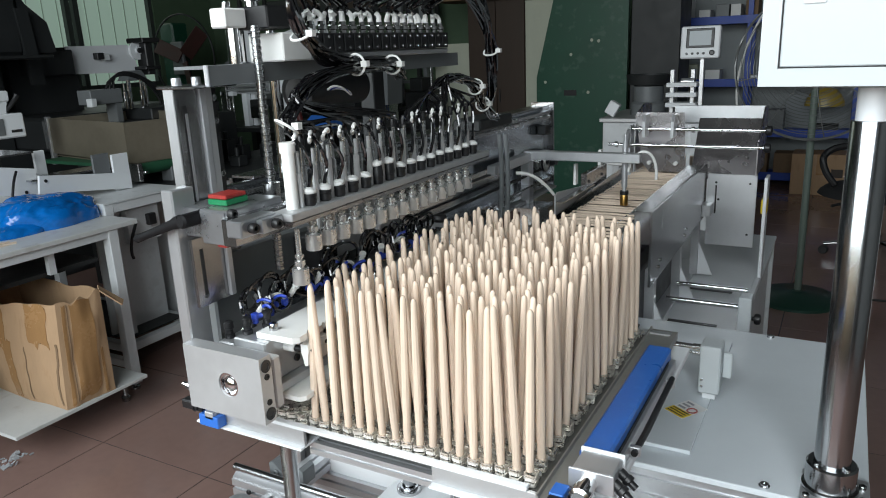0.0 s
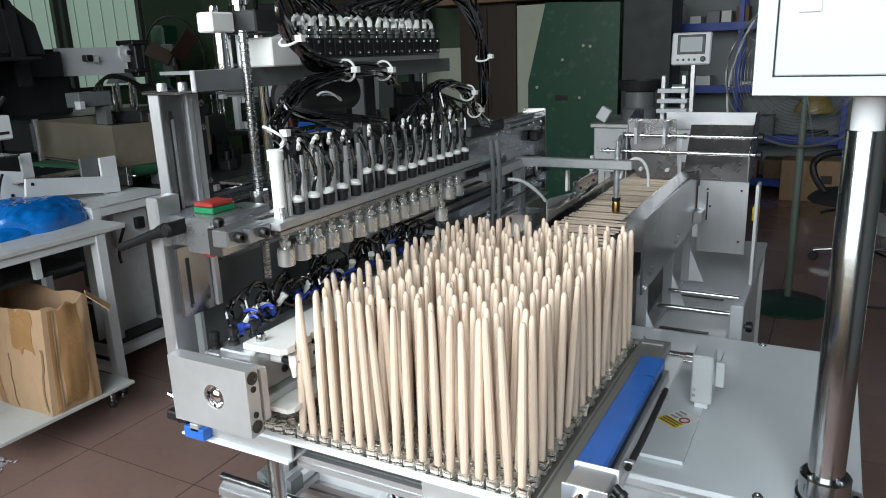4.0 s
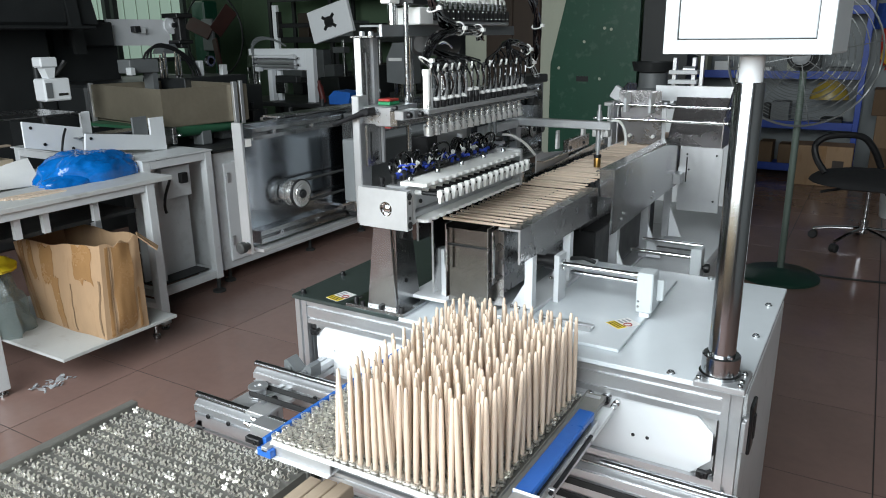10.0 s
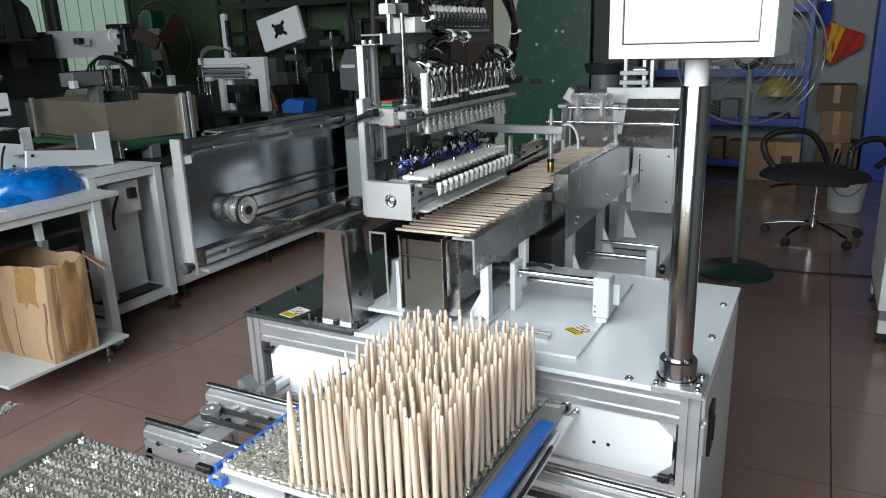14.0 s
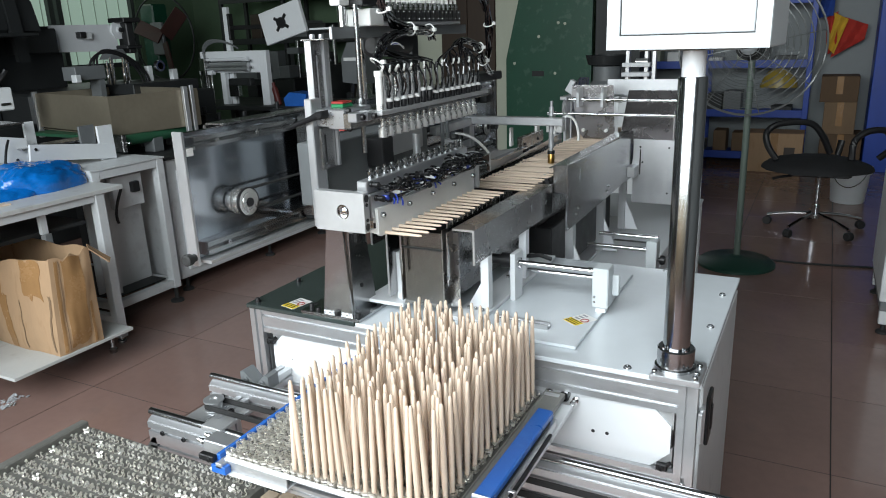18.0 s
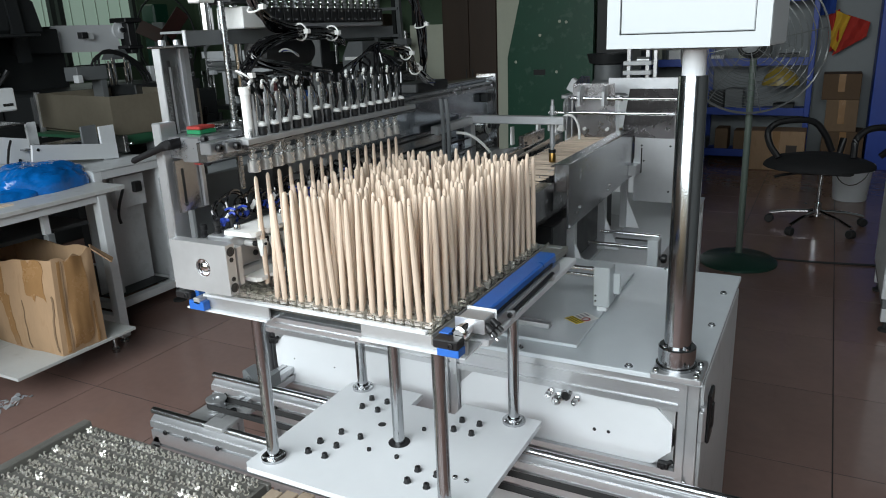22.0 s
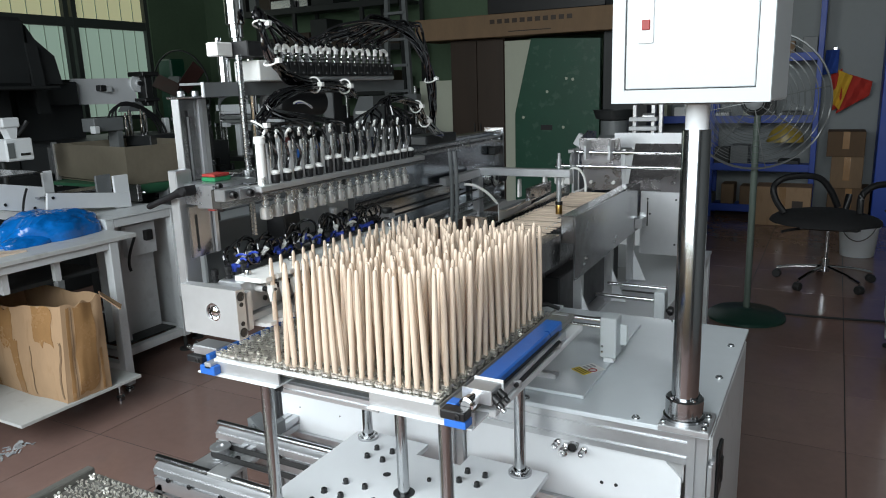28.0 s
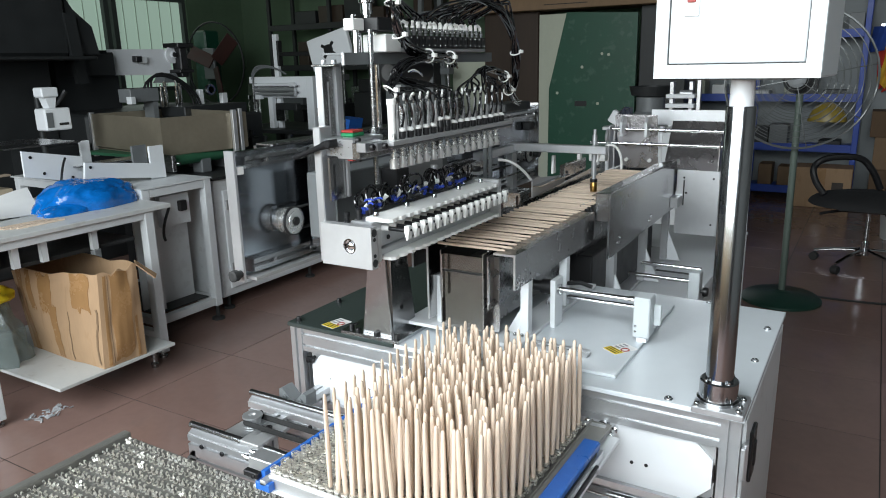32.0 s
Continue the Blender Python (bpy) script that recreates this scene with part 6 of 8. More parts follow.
# ---------------------------------------------------------------- second tray of empty clips on its table
ST = 0.60
stand2 = thing("tray_table", (0.12, -0.7, 0), "low aluminium table carrying a tray of empty clips", "table")
part("table_top", G().box(-0.20, 0.56, -1.02, -0.405, ST - 0.045, ST - 0.030, 0.002), M_GREY, stand2)
for x, y in ((-0.17, -0.44), (0.53, -0.44), (-0.17, -0.99), (0.53, -0.99)):
    part("leg", bar_z(G(), 0.0, ST - 0.0455, x, y), M_ALU, stand2)
tray2 = thing("clip_tray", (0.12, -0.7, ST), "tray with rows of empty shiny spring clips", "tray")
part("tray_board", G().box(-0.165, 0.395, -1.00, -0.425, ST - 0.029, ST - 0.004), M_TRAY, tray2)
part("edge_bar", G().box(-0.192, -0.168, -1.01, -0.415, ST - 0.029, ST + 0.014, 0.003), M_TRAY, tray2, "grey edge bar")
part("far_edge", G().box(-0.1665, 0.40, -0.424, -0.412, ST - 0.029, ST - 0.004, 0.002), M_TRAY, tray2)
rc = random.Random(31)
CLIP_MESHES = []
for k in range(5):
    g = G()
    clip_solid(g, 0, 0, 0, rc.uniform(-12, 12), rc.uniform(-8, 8), rc.uniform(0.70, 0.86))
    CLIP_MESHES.append(mesh_of("spring_clip", g, M_CLIP))
far_clips = G()
for i in range(31):
    for j in range(18):
        x, y, turn = -0.150 + ROW * i + rc.uniform(-0.0015, 0.0015), -0.438 - PITCH * j + rc.uniform(-0.0012, 0.0012), rc.choice((90, 80, 60, 35, 20)) + rc.uniform(-9, 9)
        if 1 <= j <= 9 or (j == 0 and i > 2):
            ob = new("spring_clip", CLIP_MESHES[rc.randrange(5)])
            ob.parent = tray2
            ob.matrix_local = pose(x - 0.12, y + 0.7, 0.0005 - 0.004, rc.uniform(-10, 10), rc.uniform(-10, 10), turn)
        else:
            clip_solid(far_clips, x, y, ST - 0.0035, turn, rc.uniform(-10, 10), rc.uniform(0.70, 0.86))
tagged(part("clip_field", far_clips, M_CLIP, tray2, "further rows of shiny spring clips"), kind="stuff")
M_PLANK = mat("weathered_plank", (0.34, 0.27, 0.20), 0.7, 0.0, 0.2, 14, 0.12, 120, (1, 0.08, 1))
for k in range(3):
    solid("wooden_plank", G().box(0.415 + 0.036 * k, 0.446 + 0.036 * k, -1.0, -0.43 + 0.008 * k, ST - 0.029, ST - 0.002 + 0.002 * k, 0.002), M_PLANK, "grey-brown wooden plank beside the clip tray", "plank", "planks beside the clip tray")

# ---------------------------------------------------------------- window
solid("window_blind", G().box(X0 - 0.16, X0 - 0.15, WY0, WY1, WZ0, 2.50), M_CURTAIN, "bright daylit translucent blind outside the window", "blind", kind="structure")
solid("upper_window_blind", G().box(X0 - 0.16, X0 - 0.15, WY0, WY1, 2.501, WZ1), glow("yellow_daylit_curtain", (0.58, 0.58, 0.34), 0.95), "yellowish daylit blind behind the upper panes", "blind", kind="structure")
win = tagged(thing("window_1", (X0, 4.2, WZ0), "dark metal window frame with pale daylit panes", "window", kind="structure"))
M_WBAR = mat("pale_window_bar", (0.60, 0.72, 0.60), 0.6)
M_WFRAME = mat("dark_window_frame", (0.06, 0.07, 0.065), 0.5)
for z0, z1 in ((WZ0, WZ0 + 0.06), (2.44, 2.56), (WZ1 - 0.06, WZ1)):
    part("window_rail", G().box(X0 - 0.10, X0 - 0.03, WY0, WY1, z0, z1), M_WFRAME, win)
for y in (WY0, 3.6, 4.95, 5.07, WY1 - 0.06):
    part("window_mullion", G().box(X0 - 0.095, X0 - 0.025, y, y + 0.07, WZ0 + 0.001, WZ1 - 0.001), M_WFRAME, win)
for k in range(20):
    y = WY0 + 0.12 + 0.20 * k
    part("window_bar", G().box(X0 - 0.148, X0 - 0.140, y, y + 0.010, WZ0 + 0.06, WZ1 - 0.06), M_WBAR, win)

# ---------------------------------------------------------------- work bench with its load
bench = thing("work_bench", (-2.1, 0.45, 0), "white laminate work bench on a square steel frame", "bench")
BT = 0.82
part("bench_top", G().box(-2.62, -1.755, -0.45, 1.03, BT - 0.022, BT, 0.002), M_LAMINATE, bench, "worn white laminate top")
for x, y in ((-1.79, 0.034), (-1.79, 0.90), (-2.56, 0.034), (-2.56, 0.90)):
    part("leg", G().box(x - 0.025, x + 0.025, y - 0.025, y + 0.025, 0.03, BT - 0.023, 0.003), M_FRAME_W, bench)
    part("foot", G().lathe((x, y, 0), (0, 0, 1), [(0, 0.022), (0.012, 0.022), (0.014, 0.010), (0.03, 0.010)], 12), M_STEEL_V, bench)
for y in (0.034, 0.90):
    part("apron", G().box(-2.535, -1.815, y - 0.02, y + 0.02, BT - 0.065, BT - 0.0235, 0.002), M_FRAME_W, bench)
    part("low_rail", G().box(-2.535, -1.815, y - 0.02, y + 0.02, 0.11, 0.147, 0.002), M_FRAME_W, bench)
part("front_apron", G().box(-1.812, -1.772, 0.06, 0.875, BT - 0.06, BT - 0.0235, 0.002), M_FRAME_W, bench)
for y in (0.24, 0.37, 0.62):
    part("slat_post", G().box(-1.84, -1.815, y - 0.015, y + 0.015, 0.66, BT - 0.0235), M_FRAME_W, bench)
part("mid_shelf", G().box(-2.5, -1.85, 0.07, 0.86, 0.650, 0.668), M_DARK, bench)
part("low_shelf", G().box(-2.50, -1.555, 0.19, 0.80, 0.1475, 0.162, 0.001), M_LAMINATE, bench, "pale board as a low shelf")
part("caster", G().lathe((-1.72, 0.79, 0.0), (0, 0, 1), [(0, 0.018), (0.02, 0.02), (0.03, 0.012), (0.1465, 0.012)], 14), M_STEEL_V, bench)


CARTON = {  # bottom edge, top edge of each wall: near right corner, near left, far left, far right
    "near": ((-2.150, 0.428), (-1.572, 0.418), (-2.200, 0.405), (-1.612, 0.474), 0.588, 0.600),
    "right": ((-1.572, 0.418), (-1.560, 0.638), (-1.612, 0.474), (-1.597, 0.668), 0.600, 0.604),
    "far": ((-1.560, 0.638), (-2.140, 0.680), (-1.597, 0.668), (-2.240, 0.690), 0.604, 0.606),
    "left": ((-2.140, 0.680), (-2.150, 0.428), (-2.240, 0.690), (-2.200, 0.405), 0.606, 0.588),
}


def carton_point(side, u, v, out=0.0):
    """a point of a slack carton wall; u along it, v upwards"""
    a, b, c, d, za, zb = CARTON[side]
    lo, hi = Vector((*a, 0.163)).lerp(Vector((*b, 0.163)), u), Vector((*c, za)).lerp(Vector((*d, zb)), u)
    p = lo.lerp(hi, v)
    n = Vector((b[1] - a[1], a[0] - b[0], 0)).normalized()
    slack = math.sin(math.pi * u) * (0.25 + 0.75 * math.sin(math.pi * v * 0.85))
    crumple = noise.noise(Vector((u * 2.6 + len(side), v * 3.1, 0.3))) * 0.012 + noise.noise(Vector((u * 7.0, v * 5.0 + len(side), 1.7))) * 0.005
    p = p + n * (slack * (0.030 if side == "near" else 0.014) + crumple * min(1, 4 * u, 4 * (1 - u)) + out)
    if v > 0.8:
        p.z += (v - 0.8) * 5 * (noise.noise(Vector((u * 5, 2.2, len(side)))) * 0.020 - 0.010 * math.sin(math.pi * u))
    return p


def carton_sheet(side, u0, u1, v0, v1, out, thick, n=12, m=12, rag=0.0):
    """a patch of a wall with thickness; rag tears its edges"""
    vs, fs = [], []
    for o in (out, out - thick):
        for i in range(n + 1):
            for j in range(m + 1):
                v = v0 + (v1 - v0) * j / m
                wob_ = rag * noise.noise(Vector((v * 9, u0 * 13, 0.5))) if rag else 0.0
                tear = rag * 2.2 * noise.noise(Vector((i * 1.7, u0 * 9, 3.0))) if rag and j in (0, m) else 0.0
                u = u0 + (u1 - u0) * i / n + wob_
                vs.append(carton_point(side, min(1.0, max(0.0, u)), min(1.0, max(0.0, v + tear)), o))
    k = (n + 1) * (m + 1)
    for i in range(n):
        for j in range(m):
            q = i * (m + 1) + j
            fs += [(q, q + m + 1, q + m + 2, q + 1), (k + q, k + q + 1, k + q + m + 2, k + q + m + 1)]
    ring = [i * (m + 1) for i in range(n + 1)] + [n * (m + 1) + j for j in range(1, m + 1)] + [i * (m + 1) + m for i in reversed(range(n))] + [j for j in reversed(range(1, m))]
    fs += [(a, b, b + k, a + k) for a, b in zip(ring, ring[1:] + ring[:1])]
    return G().add(vs, fs, True)


car_box = thing("cardboard_box", (-1.82, 0.58, 0.163), "battered open cardboard box with brown tape on a shelf", "box")
for side in CARTON:
    part("box_wall", carton_sheet(side, 0, 1, 0, 1, 0.0, 0.005, 22, 16), M_CARD, car_box)
part("box_floor", G().prism([(-2.143, 0.433), (-1.578, 0.423), (-1.566, 0.632), (-2.133, 0.674)], "z", 0.1635, 0.168), M_CARD, car_box)
for side, u0, u1, v0, v1, rag in (("near", 0.06, 0.13, 0.0, 0.98, 0.010), ("near", 0.20, 0.27, 0.52, 0.99, 0.020), ("near", 0.36, 0.50, 0.52, 0.99, 0.030), ("near", 0.45, 0.53, 0.02, 0.60, 0.022), ("near", 0.72, 0.90, 0.60, 0.995, 0.030),
                                  ("right", 0.10, 0.17, 0.02, 0.96, 0.012), ("right", 0.26, 0.72, 0.05, 0.985, 0.035), ("right", 0.80, 0.86, 0.02, 0.45, 0.012)):
    part("tape_strip", carton_sheet(side, u0, u1, v0, v1, 0.0022, 0.0014, 8, 14, rag), M_TAPE, car_box, "torn strip of brown tape")
for side, u0, u1, v0, v1 in (("near", 0.955, 0.972, 0.04, 0.62), ("right", 0.205, 0.215, 0.05, 0.97), ("near", 0.66, 0.668, 0.03, 0.55)):
    part("crease", carton_sheet(side, u0, u1, v0, v1, 0.0030, 0.0012, 2, 18, 0.020), M_SHADED_CARD, car_box, "dark torn crease")
vs = [Vector(p) for p in ((-1.597, 0.664, 0.598), (-1.640, 0.690, 0.608), (-1.575, 0.755, 0.530), (-1.545, 0.725, 0.520))]
vs += [p + Vector((0.003, 0.002, 0.004)) for p in vs]
part("box_flap", G().add(vs, [(0, 1, 2, 3), (7, 6, 5, 4), (0, 4, 5, 1), (2, 6, 7, 3), (1, 5, 6, 2), (0, 3, 7, 4)]), M_CARD, car_box, "bent cardboard flap")


def lumpy(cx, cy, z0, rx, ry, h, seed, rings=10, seg=28, rough=0.16):
    r = random.Random(seed)
    off = Vector((seed * 3.1, seed * 1.7, 0))
    rr = []
    for k in range(rings + 1):
        a = (math.pi / 2) * k / rings
        ring = []
        for s in range(seg):
            t = 2 * math.pi * s / seg
            d = Vector((math.cos(t) * math.cos(a), math.sin(t) * math.cos(a), math.sin(a)))
            q = 1 + rough * noise.noise(d * 2.3 + off) + rough * 0.5 * noise.noise(d * 6.1 + off)
            ring.append((cx + rx * d.x * q, cy + ry * d.y * q, z0 + max(0.0, h * d.z * q)))
        rr.append(ring)
    return G().ring(rr)


def film(cx, cy, z0, rx, ry, h, seed, rings=28, seg=100):
    """a slack plastic film heap of flat facets between long sharp creases"""
    off = Vector((seed * 3.1, seed * 1.7, 0))
    rr = []
    for k in range(rings + 1):
        a = (math.pi / 2) * k / rings
        ring = []
        for s_ in range(seg):
            t = 2 * math.pi * (s_ + 0.5 * (k % 2)) / seg
            d = Vector((math.cos(t) * math.cos(a), math.sin(t) * math.cos(a), math.sin(a)))
            w = d + 0.4 * Vector((noise.noise(d * 2.0 + off), noise.noise(d * 2.0 - off), 0))
            crease = 0.22 * abs(noise.noise(Vector((w.x * 3.4 + w.y * 1.2, w.y * 2.2, 0)) + off)) + 0.07 * abs(noise.noise(Vector((w.x * 8 - w.y * 3, w.y * 2.4, w.z * 2)) + off))
            q = 1 + 0.20 * noise.noise(d * 1.6 + off)
            ring.append((cx + rx * d.x * (q - 0.4 * crease), cy + ry * d.y * (q - 0.4 * crease), z0 + max(0.0, h * d.z ** 0.75 * (q - 0.9 * crease))))
        rr.append(ring)
    return G().ring(rr)


bag = thing("plastic_bag", (-2.1, 0.82, BT), "crumpled bright blue plastic bag on the bench", "bag")
part("bag_body", film(-2.10, 0.79, BT + 0.0005, 0.165, 0.275, 0.140, 3), M_BAG, bag)
part("bag_fold", film(-2.03, 0.63, BT + 0.0005, 0.085, 0.14, 0.050, 5, 16, 60), M_BAG, bag)
paper = G()
vs, fs = [], []
for i in range(9):
    for j in range(7):
        u, v = i / 8, j / 6
        vs.append((-2.11 - 0.29 * u - 0.03 * v, 0.22 + 0.36 * v + 0.10 * u, BT + 0.004 + 0.085 * u * u * (0.4 + 0.6 * v) + 0.006 * math.sin(5 * v + 4 * u)))
for o in (0, 63):
    if o:
        vs += [(x, y, z + 0.002) for x, y, z in vs[:63]]
    for i in range(8):
        for j in range(6):
            a = o + i * 7 + j
            fs.append((a, a + 1, a + 8, a + 7))
solid("paper_sheet", G().add(vs, fs, True), M_PAPER, "crumpled white paper sheet on the bench", "paper")
for k in range(5):
    solid("wooden_strip", G().box(-1.96 + 0.02 * k, -1.948 + 0.02 * k, 0.22 + 0.02 * k, 0.46 + 0.015 * k, BT + 0.0005, BT + 0.008 + 0.002 * (k % 2)), M_WOOD, "pale wooden strip on the bench", "strip", "strips on the bench")
M_PALE_CARD = mat("pale_cardboard", (0.46, 0.38, 0.27), 0.75, 0, 0.12, 9, 0.1, 160)
solid("small_box", G().box(-2.615, -2.455, 0.26, 0.62, BT + 0.0005, BT + 0.095, 0.003), M_PALE_CARD, "pale cardboard box on the bench", "box")
for k in range(6):
    solid("wooden_offcut", G().box(-0.02, 0.02, -0.12, 0.12, 0, 0.010, 0.002, pose(-2.535 + 0.018 * (k % 3) - 0.02, 0.38 + 0.03 * k, BT + 0.0965 + 0.011 * k, 0, 0, (20, 70, -15, 50, 100, 5)[k])), M_PLANK, "brown wooden offcut in a pile on a box", "offcut", "offcuts on the box")
solid("glass_bowl", lumpy(-2.30, 1.0, BT + 0.0005, 0.05, 0.05, 0.05, 2, 6, 16, 0.05), M_CREAM, "small cream lump beside the blue bag", "bowl")
solid("clear_bag", lumpy(-2.15, 0.240, 0.163, 0.17, 0.13, 0.31, 8, 14, 40, 0.3), mat("smoky_film", (0.20, 0.24, 0.23), 0.22, 0.0, 0.2, 8, 0.2, 30, alpha=0.55), "clear plastic bag on the low shelf", "bag")
solid("yellow_bag", lumpy(-2.17, 0.255, 0.455, 0.11, 0.12, 0.07, 6, 10, 30, 0.3), M_YELLOW, "yellow plastic packet lying on a clear plastic bag", "bag")
g = G()
for k in range(26):
    x, y = -1.70 + rc.uniform(-0.05, 0.05), 0.21 + rc.uniform(-0.09, 0.09)
    m = pose(x, y, 0.004, rc.uniform(-40, 40), rc.uniform(-40, 40), rc.uniform(0, 180))
    s = rc.uniform(0.006, 0.016)
    g.box(-s, s, -s * 0.6, s * 0.6, 0, 0.003, m=m)
tagged(solid("plastic_scraps", g, M_CLEAR, "scattered clear plastic scraps on the floor", "litter", kind="stuff"))

# ---------------------------------------------------------------- white feeder machine with the steel bin
feed = thing("bin_feeder", (-2.5, 1.4, 0), "white steel-framed feeder carrying an open metal bin", "machine")
FT = 0.87
for x, y in ((-1.995, 1.045), (-1.995, 1.47), (-3.15, 1.045), (-3.15, 1.47)):
    part("leg", G().box(x - 0.025, x + 0.025, y - 0.025, y + 0.025, 0.09, FT, 0.003), M_FRAME_W, feed)
    part("foot", G().lathe((x, y, 0), (0, 0, 1), [(0, 0.04), (0.012, 0.038), (0.022, 0.012), (0.09, 0.012)], 14), M_RUBBER, feed)
for z in (0.12, FT - 0.025):
    part("side_rail", G().box(-2.018, -1.972, 1.0705, 1.4445, z - 0.022, z + 0.022, 0.002), M_FRAME_W, feed)
    for y in (1.045, 1.47):
        part("long_rail", G().box(-3.1245, -2.0205, y - 0.022, y + 0.022, z - 0.022, z + 0.022, 0.002), M_FRAME_W, feed)
part("inner_panel", G().box(-2.16, -2.15, 1.075, 1.44, 0.15, 0.82), M_FRAME_W, feed)
part("mid_post", G().box(-2.09, -2.06, 1.12, 1.16, 0.145, 0.82, 0.002), M_FRAME_W, feed)
part("tray_floor", G().box(-2.9, -2.03, 1.075, 1.44, 0.145, 0.150), M_DARK, feed)
cb = part("connector_box", G().box(-2.10, -2.06, 1.20, 1.40, 0.62, 0.80, 0.003), M_FRAME_W, feed)
part("socket", G().box(-2.06, -2.03, 1.31, 1.36, 0.70, 0.76, 0.004), M_BLACK, cb)
part("cable", G().tube(bez([(-2.04, 1.24, 0.74), (-2.0, 1.20, 0.72), (-2.05, 1.17, 0.62), (-2.04, 1.19, 0.55)], 10), 0.008, 8), M_BLACK, cb)
part("top_plate", G().box(-3.2, -1.965, 1.015, 1.5, FT + 0.0005, FT + 0.008), M_FRAME_W, feed, "white sheet top")
part("fascia", G().prism([(0.862, 0.945), (1.372, FT + 0.0085), (1.372, 0.962), (0.875, 1.028)], "x", -2.215, -2.200), M_WHITE, feed, "white fascia plate")
part("rear_fascia", G().prism([(0.60, 0.985), (0.905, 0.915), (0.918, 1.052), (0.602, 1.115)], "x", -2.300, -2.288), M_WHITE, feed)
part("dark_shelf", G().box(-2.75, -2.30, 0.52, 0.93, 1.126, 1.134), M_STEEL_V, feed)
part("corner_plate", G().box(-2.2300, -2.2155, 1.285, 1.385, FT + 0.0085, 1.068, 0.003), M_WHITE, feed)
part("corner_plate", G().box(-2.40, -2.385, 0.978, 1.038, FT + 0.0085, 1.124, 0.003), M_WHITE, feed)
part("tray_lip", G().box(-2.38, -2.246, 0.86, 1.40, 0.998, 1.006, 0.002), M_STEEL, feed)
for y, z in ((0.90, 1.00), (0.64, 1.08), (0.70, 0.99), (0.85, 0.95)):
    part("fascia_bolt", G().lathe((-2.2875 if y < 0.87 else -2.1995, y, z), (1, 0, 0), [(0, 0.008), (0.004, 0.008)], 10), M_BLACK, feed)
part("clip_plate", G().box(-2.245, -2.2305, 1.185, 1.281, 0.975, 1.080, 0.002), M_GREY, feed)
part("cable", G().tube(bez([(-2.25, 0.80, 1.06), (-2.20, 0.72, 0.98), (-2.16, 0.72, 0.90), (-2.2, 0.66, 0.83)], 10), 0.006, 8), M_BLACK, feed)
M_BIN = mat("dull_bin_steel", (0.33, 0.29, 0.22), 0.42, 0.7, 0.16, 4, 0.04, 60)
bin_ = thing("metal_bin", (-2.30, 1.452, 0.985), "open dull steel bin on a feeder frame", "bin")
part("bin_side", G().box(-3.2, -2.30, 1.452, 1.458, 1.00, 1.215), M_BIN, bin_, "dull steel bin wall")
part("bin_front", G().box(-2.306, -2.300, 1.459, 2.05, 0.99, 1.215), M_BIN, bin_, "dull steel bin wall")
part("bin_back", G().box(-3.2, -2.307, 2.05, 2.056, 0.99, 1.215), M_BIN, bin_)
part("bin_left", G().box(-3.206, -3.2005, 1.452, 2.056, 1.0, 1.215), M_BIN, bin_)
part("bin_floor", G().box(-3.2, -2.307, 1.4585, 2.0495, 0.985, 0.990), M_BIN, bin_)
part("bin_post", G().box(-2.298, -2.27, 1.93, 1.96, 0.93, 1.235, 0.002), M_ALU, bin_)
part("bin_post", G().box(-2.298, -2.28, 1.985, 2.01, 0.93, 1.24, 0.002), M_ALU, bin_)
part("bin_post", G().box(-3.235, -3.207, 1.44, 1.47, 0.93, 1.225, 0.002), M_ALU, bin_)
bin_.rotation_euler = (0, 0, radians(-10))
part("belt_roller", G().cyl((-2.275, 1.46, 0.955), (-2.275, 2.02, 0.955), 0.032, 24), M_BELT_G, feed, "green belt over a roller")
part("belt", G().box(-3.1, -2.275, 1.46, 2.02, 0.965, 0.984), M_BELT_G, feed)
rb = part("roller_bracket", G().box(-2.30, -2.20, 1.425, 1.455, 0.90, 1.00, 0.003), M_STEEL_V, feed)
part("bracket_screw", G().cyl((-2.1995, 1.44, 0.955), (-2.15, 1.44, 0.955), 0.006, 10), M_CHROME, rb)
# white cabinet that goes on behind it
cab2 = thing("white_cabinet", (-2.25, 2.4, 0), "white sheet-metal machine cabinet on levelling feet", "cabinet")
part("body", G().box(-2.7, -2.03, 1.56, 3.15, 0.10, FT - 0.03, 0.004), M_FRAME_W, cab2)
for y0, y1 in ((1.62, 2.15), (2.20, 2.65), (2.70, 3.10)):
    dr = part("door", G().box(-2.029, -2.015, y0, y1, 0.15, FT - 0.10, 0.003), M_WHITE, cab2)
    for z in (0.25, 0.65):
        part("hinge", G().box(-2.0145, -2.005, y0 + 0.01, y0 + 0.035, z, z + 0.06, 0.002), M_ALU, dr)
part("top", G().box(-2.72, -2.01, 1.54, 3.17, FT - 0.0295, FT - 0.012, 0.002), M_DARK, cab2)
for y in (1.65, 2.43, 3.05):
    for x in (-2.09, -2.64):
        part("foot", G().lathe((x, y, 0), (0, 0, 1), [(0, 0.035), (0.012, 0.033), (0.022, 0.012), (0.0995, 0.012)], 14), M_RUBBER, cab2)
# dark clutter on the white cabinet
rk = random.Random(77)
for k in range(10):
    x, y = -2.35 + rk.uniform(-0.2, 0.12), 1.72 + 0.13 * k
    h = rk.uniform(0.05, 0.16)
    g = G().box(x - 0.04, x + 0.05, y - 0.04, y + 0.04, FT - 0.0115, FT + h, 0.006)
    g.cyl((x, y, FT + h), (x, y, FT + h + 0.05), 0.015, 12)
    solid("machine_fitting", g, rk.choice((M_DARK, M_GREY, M_STEEL_V, M_DARK)), "dark metal fitting on the machine cabinet", "fitting", "fittings on the cabinet")

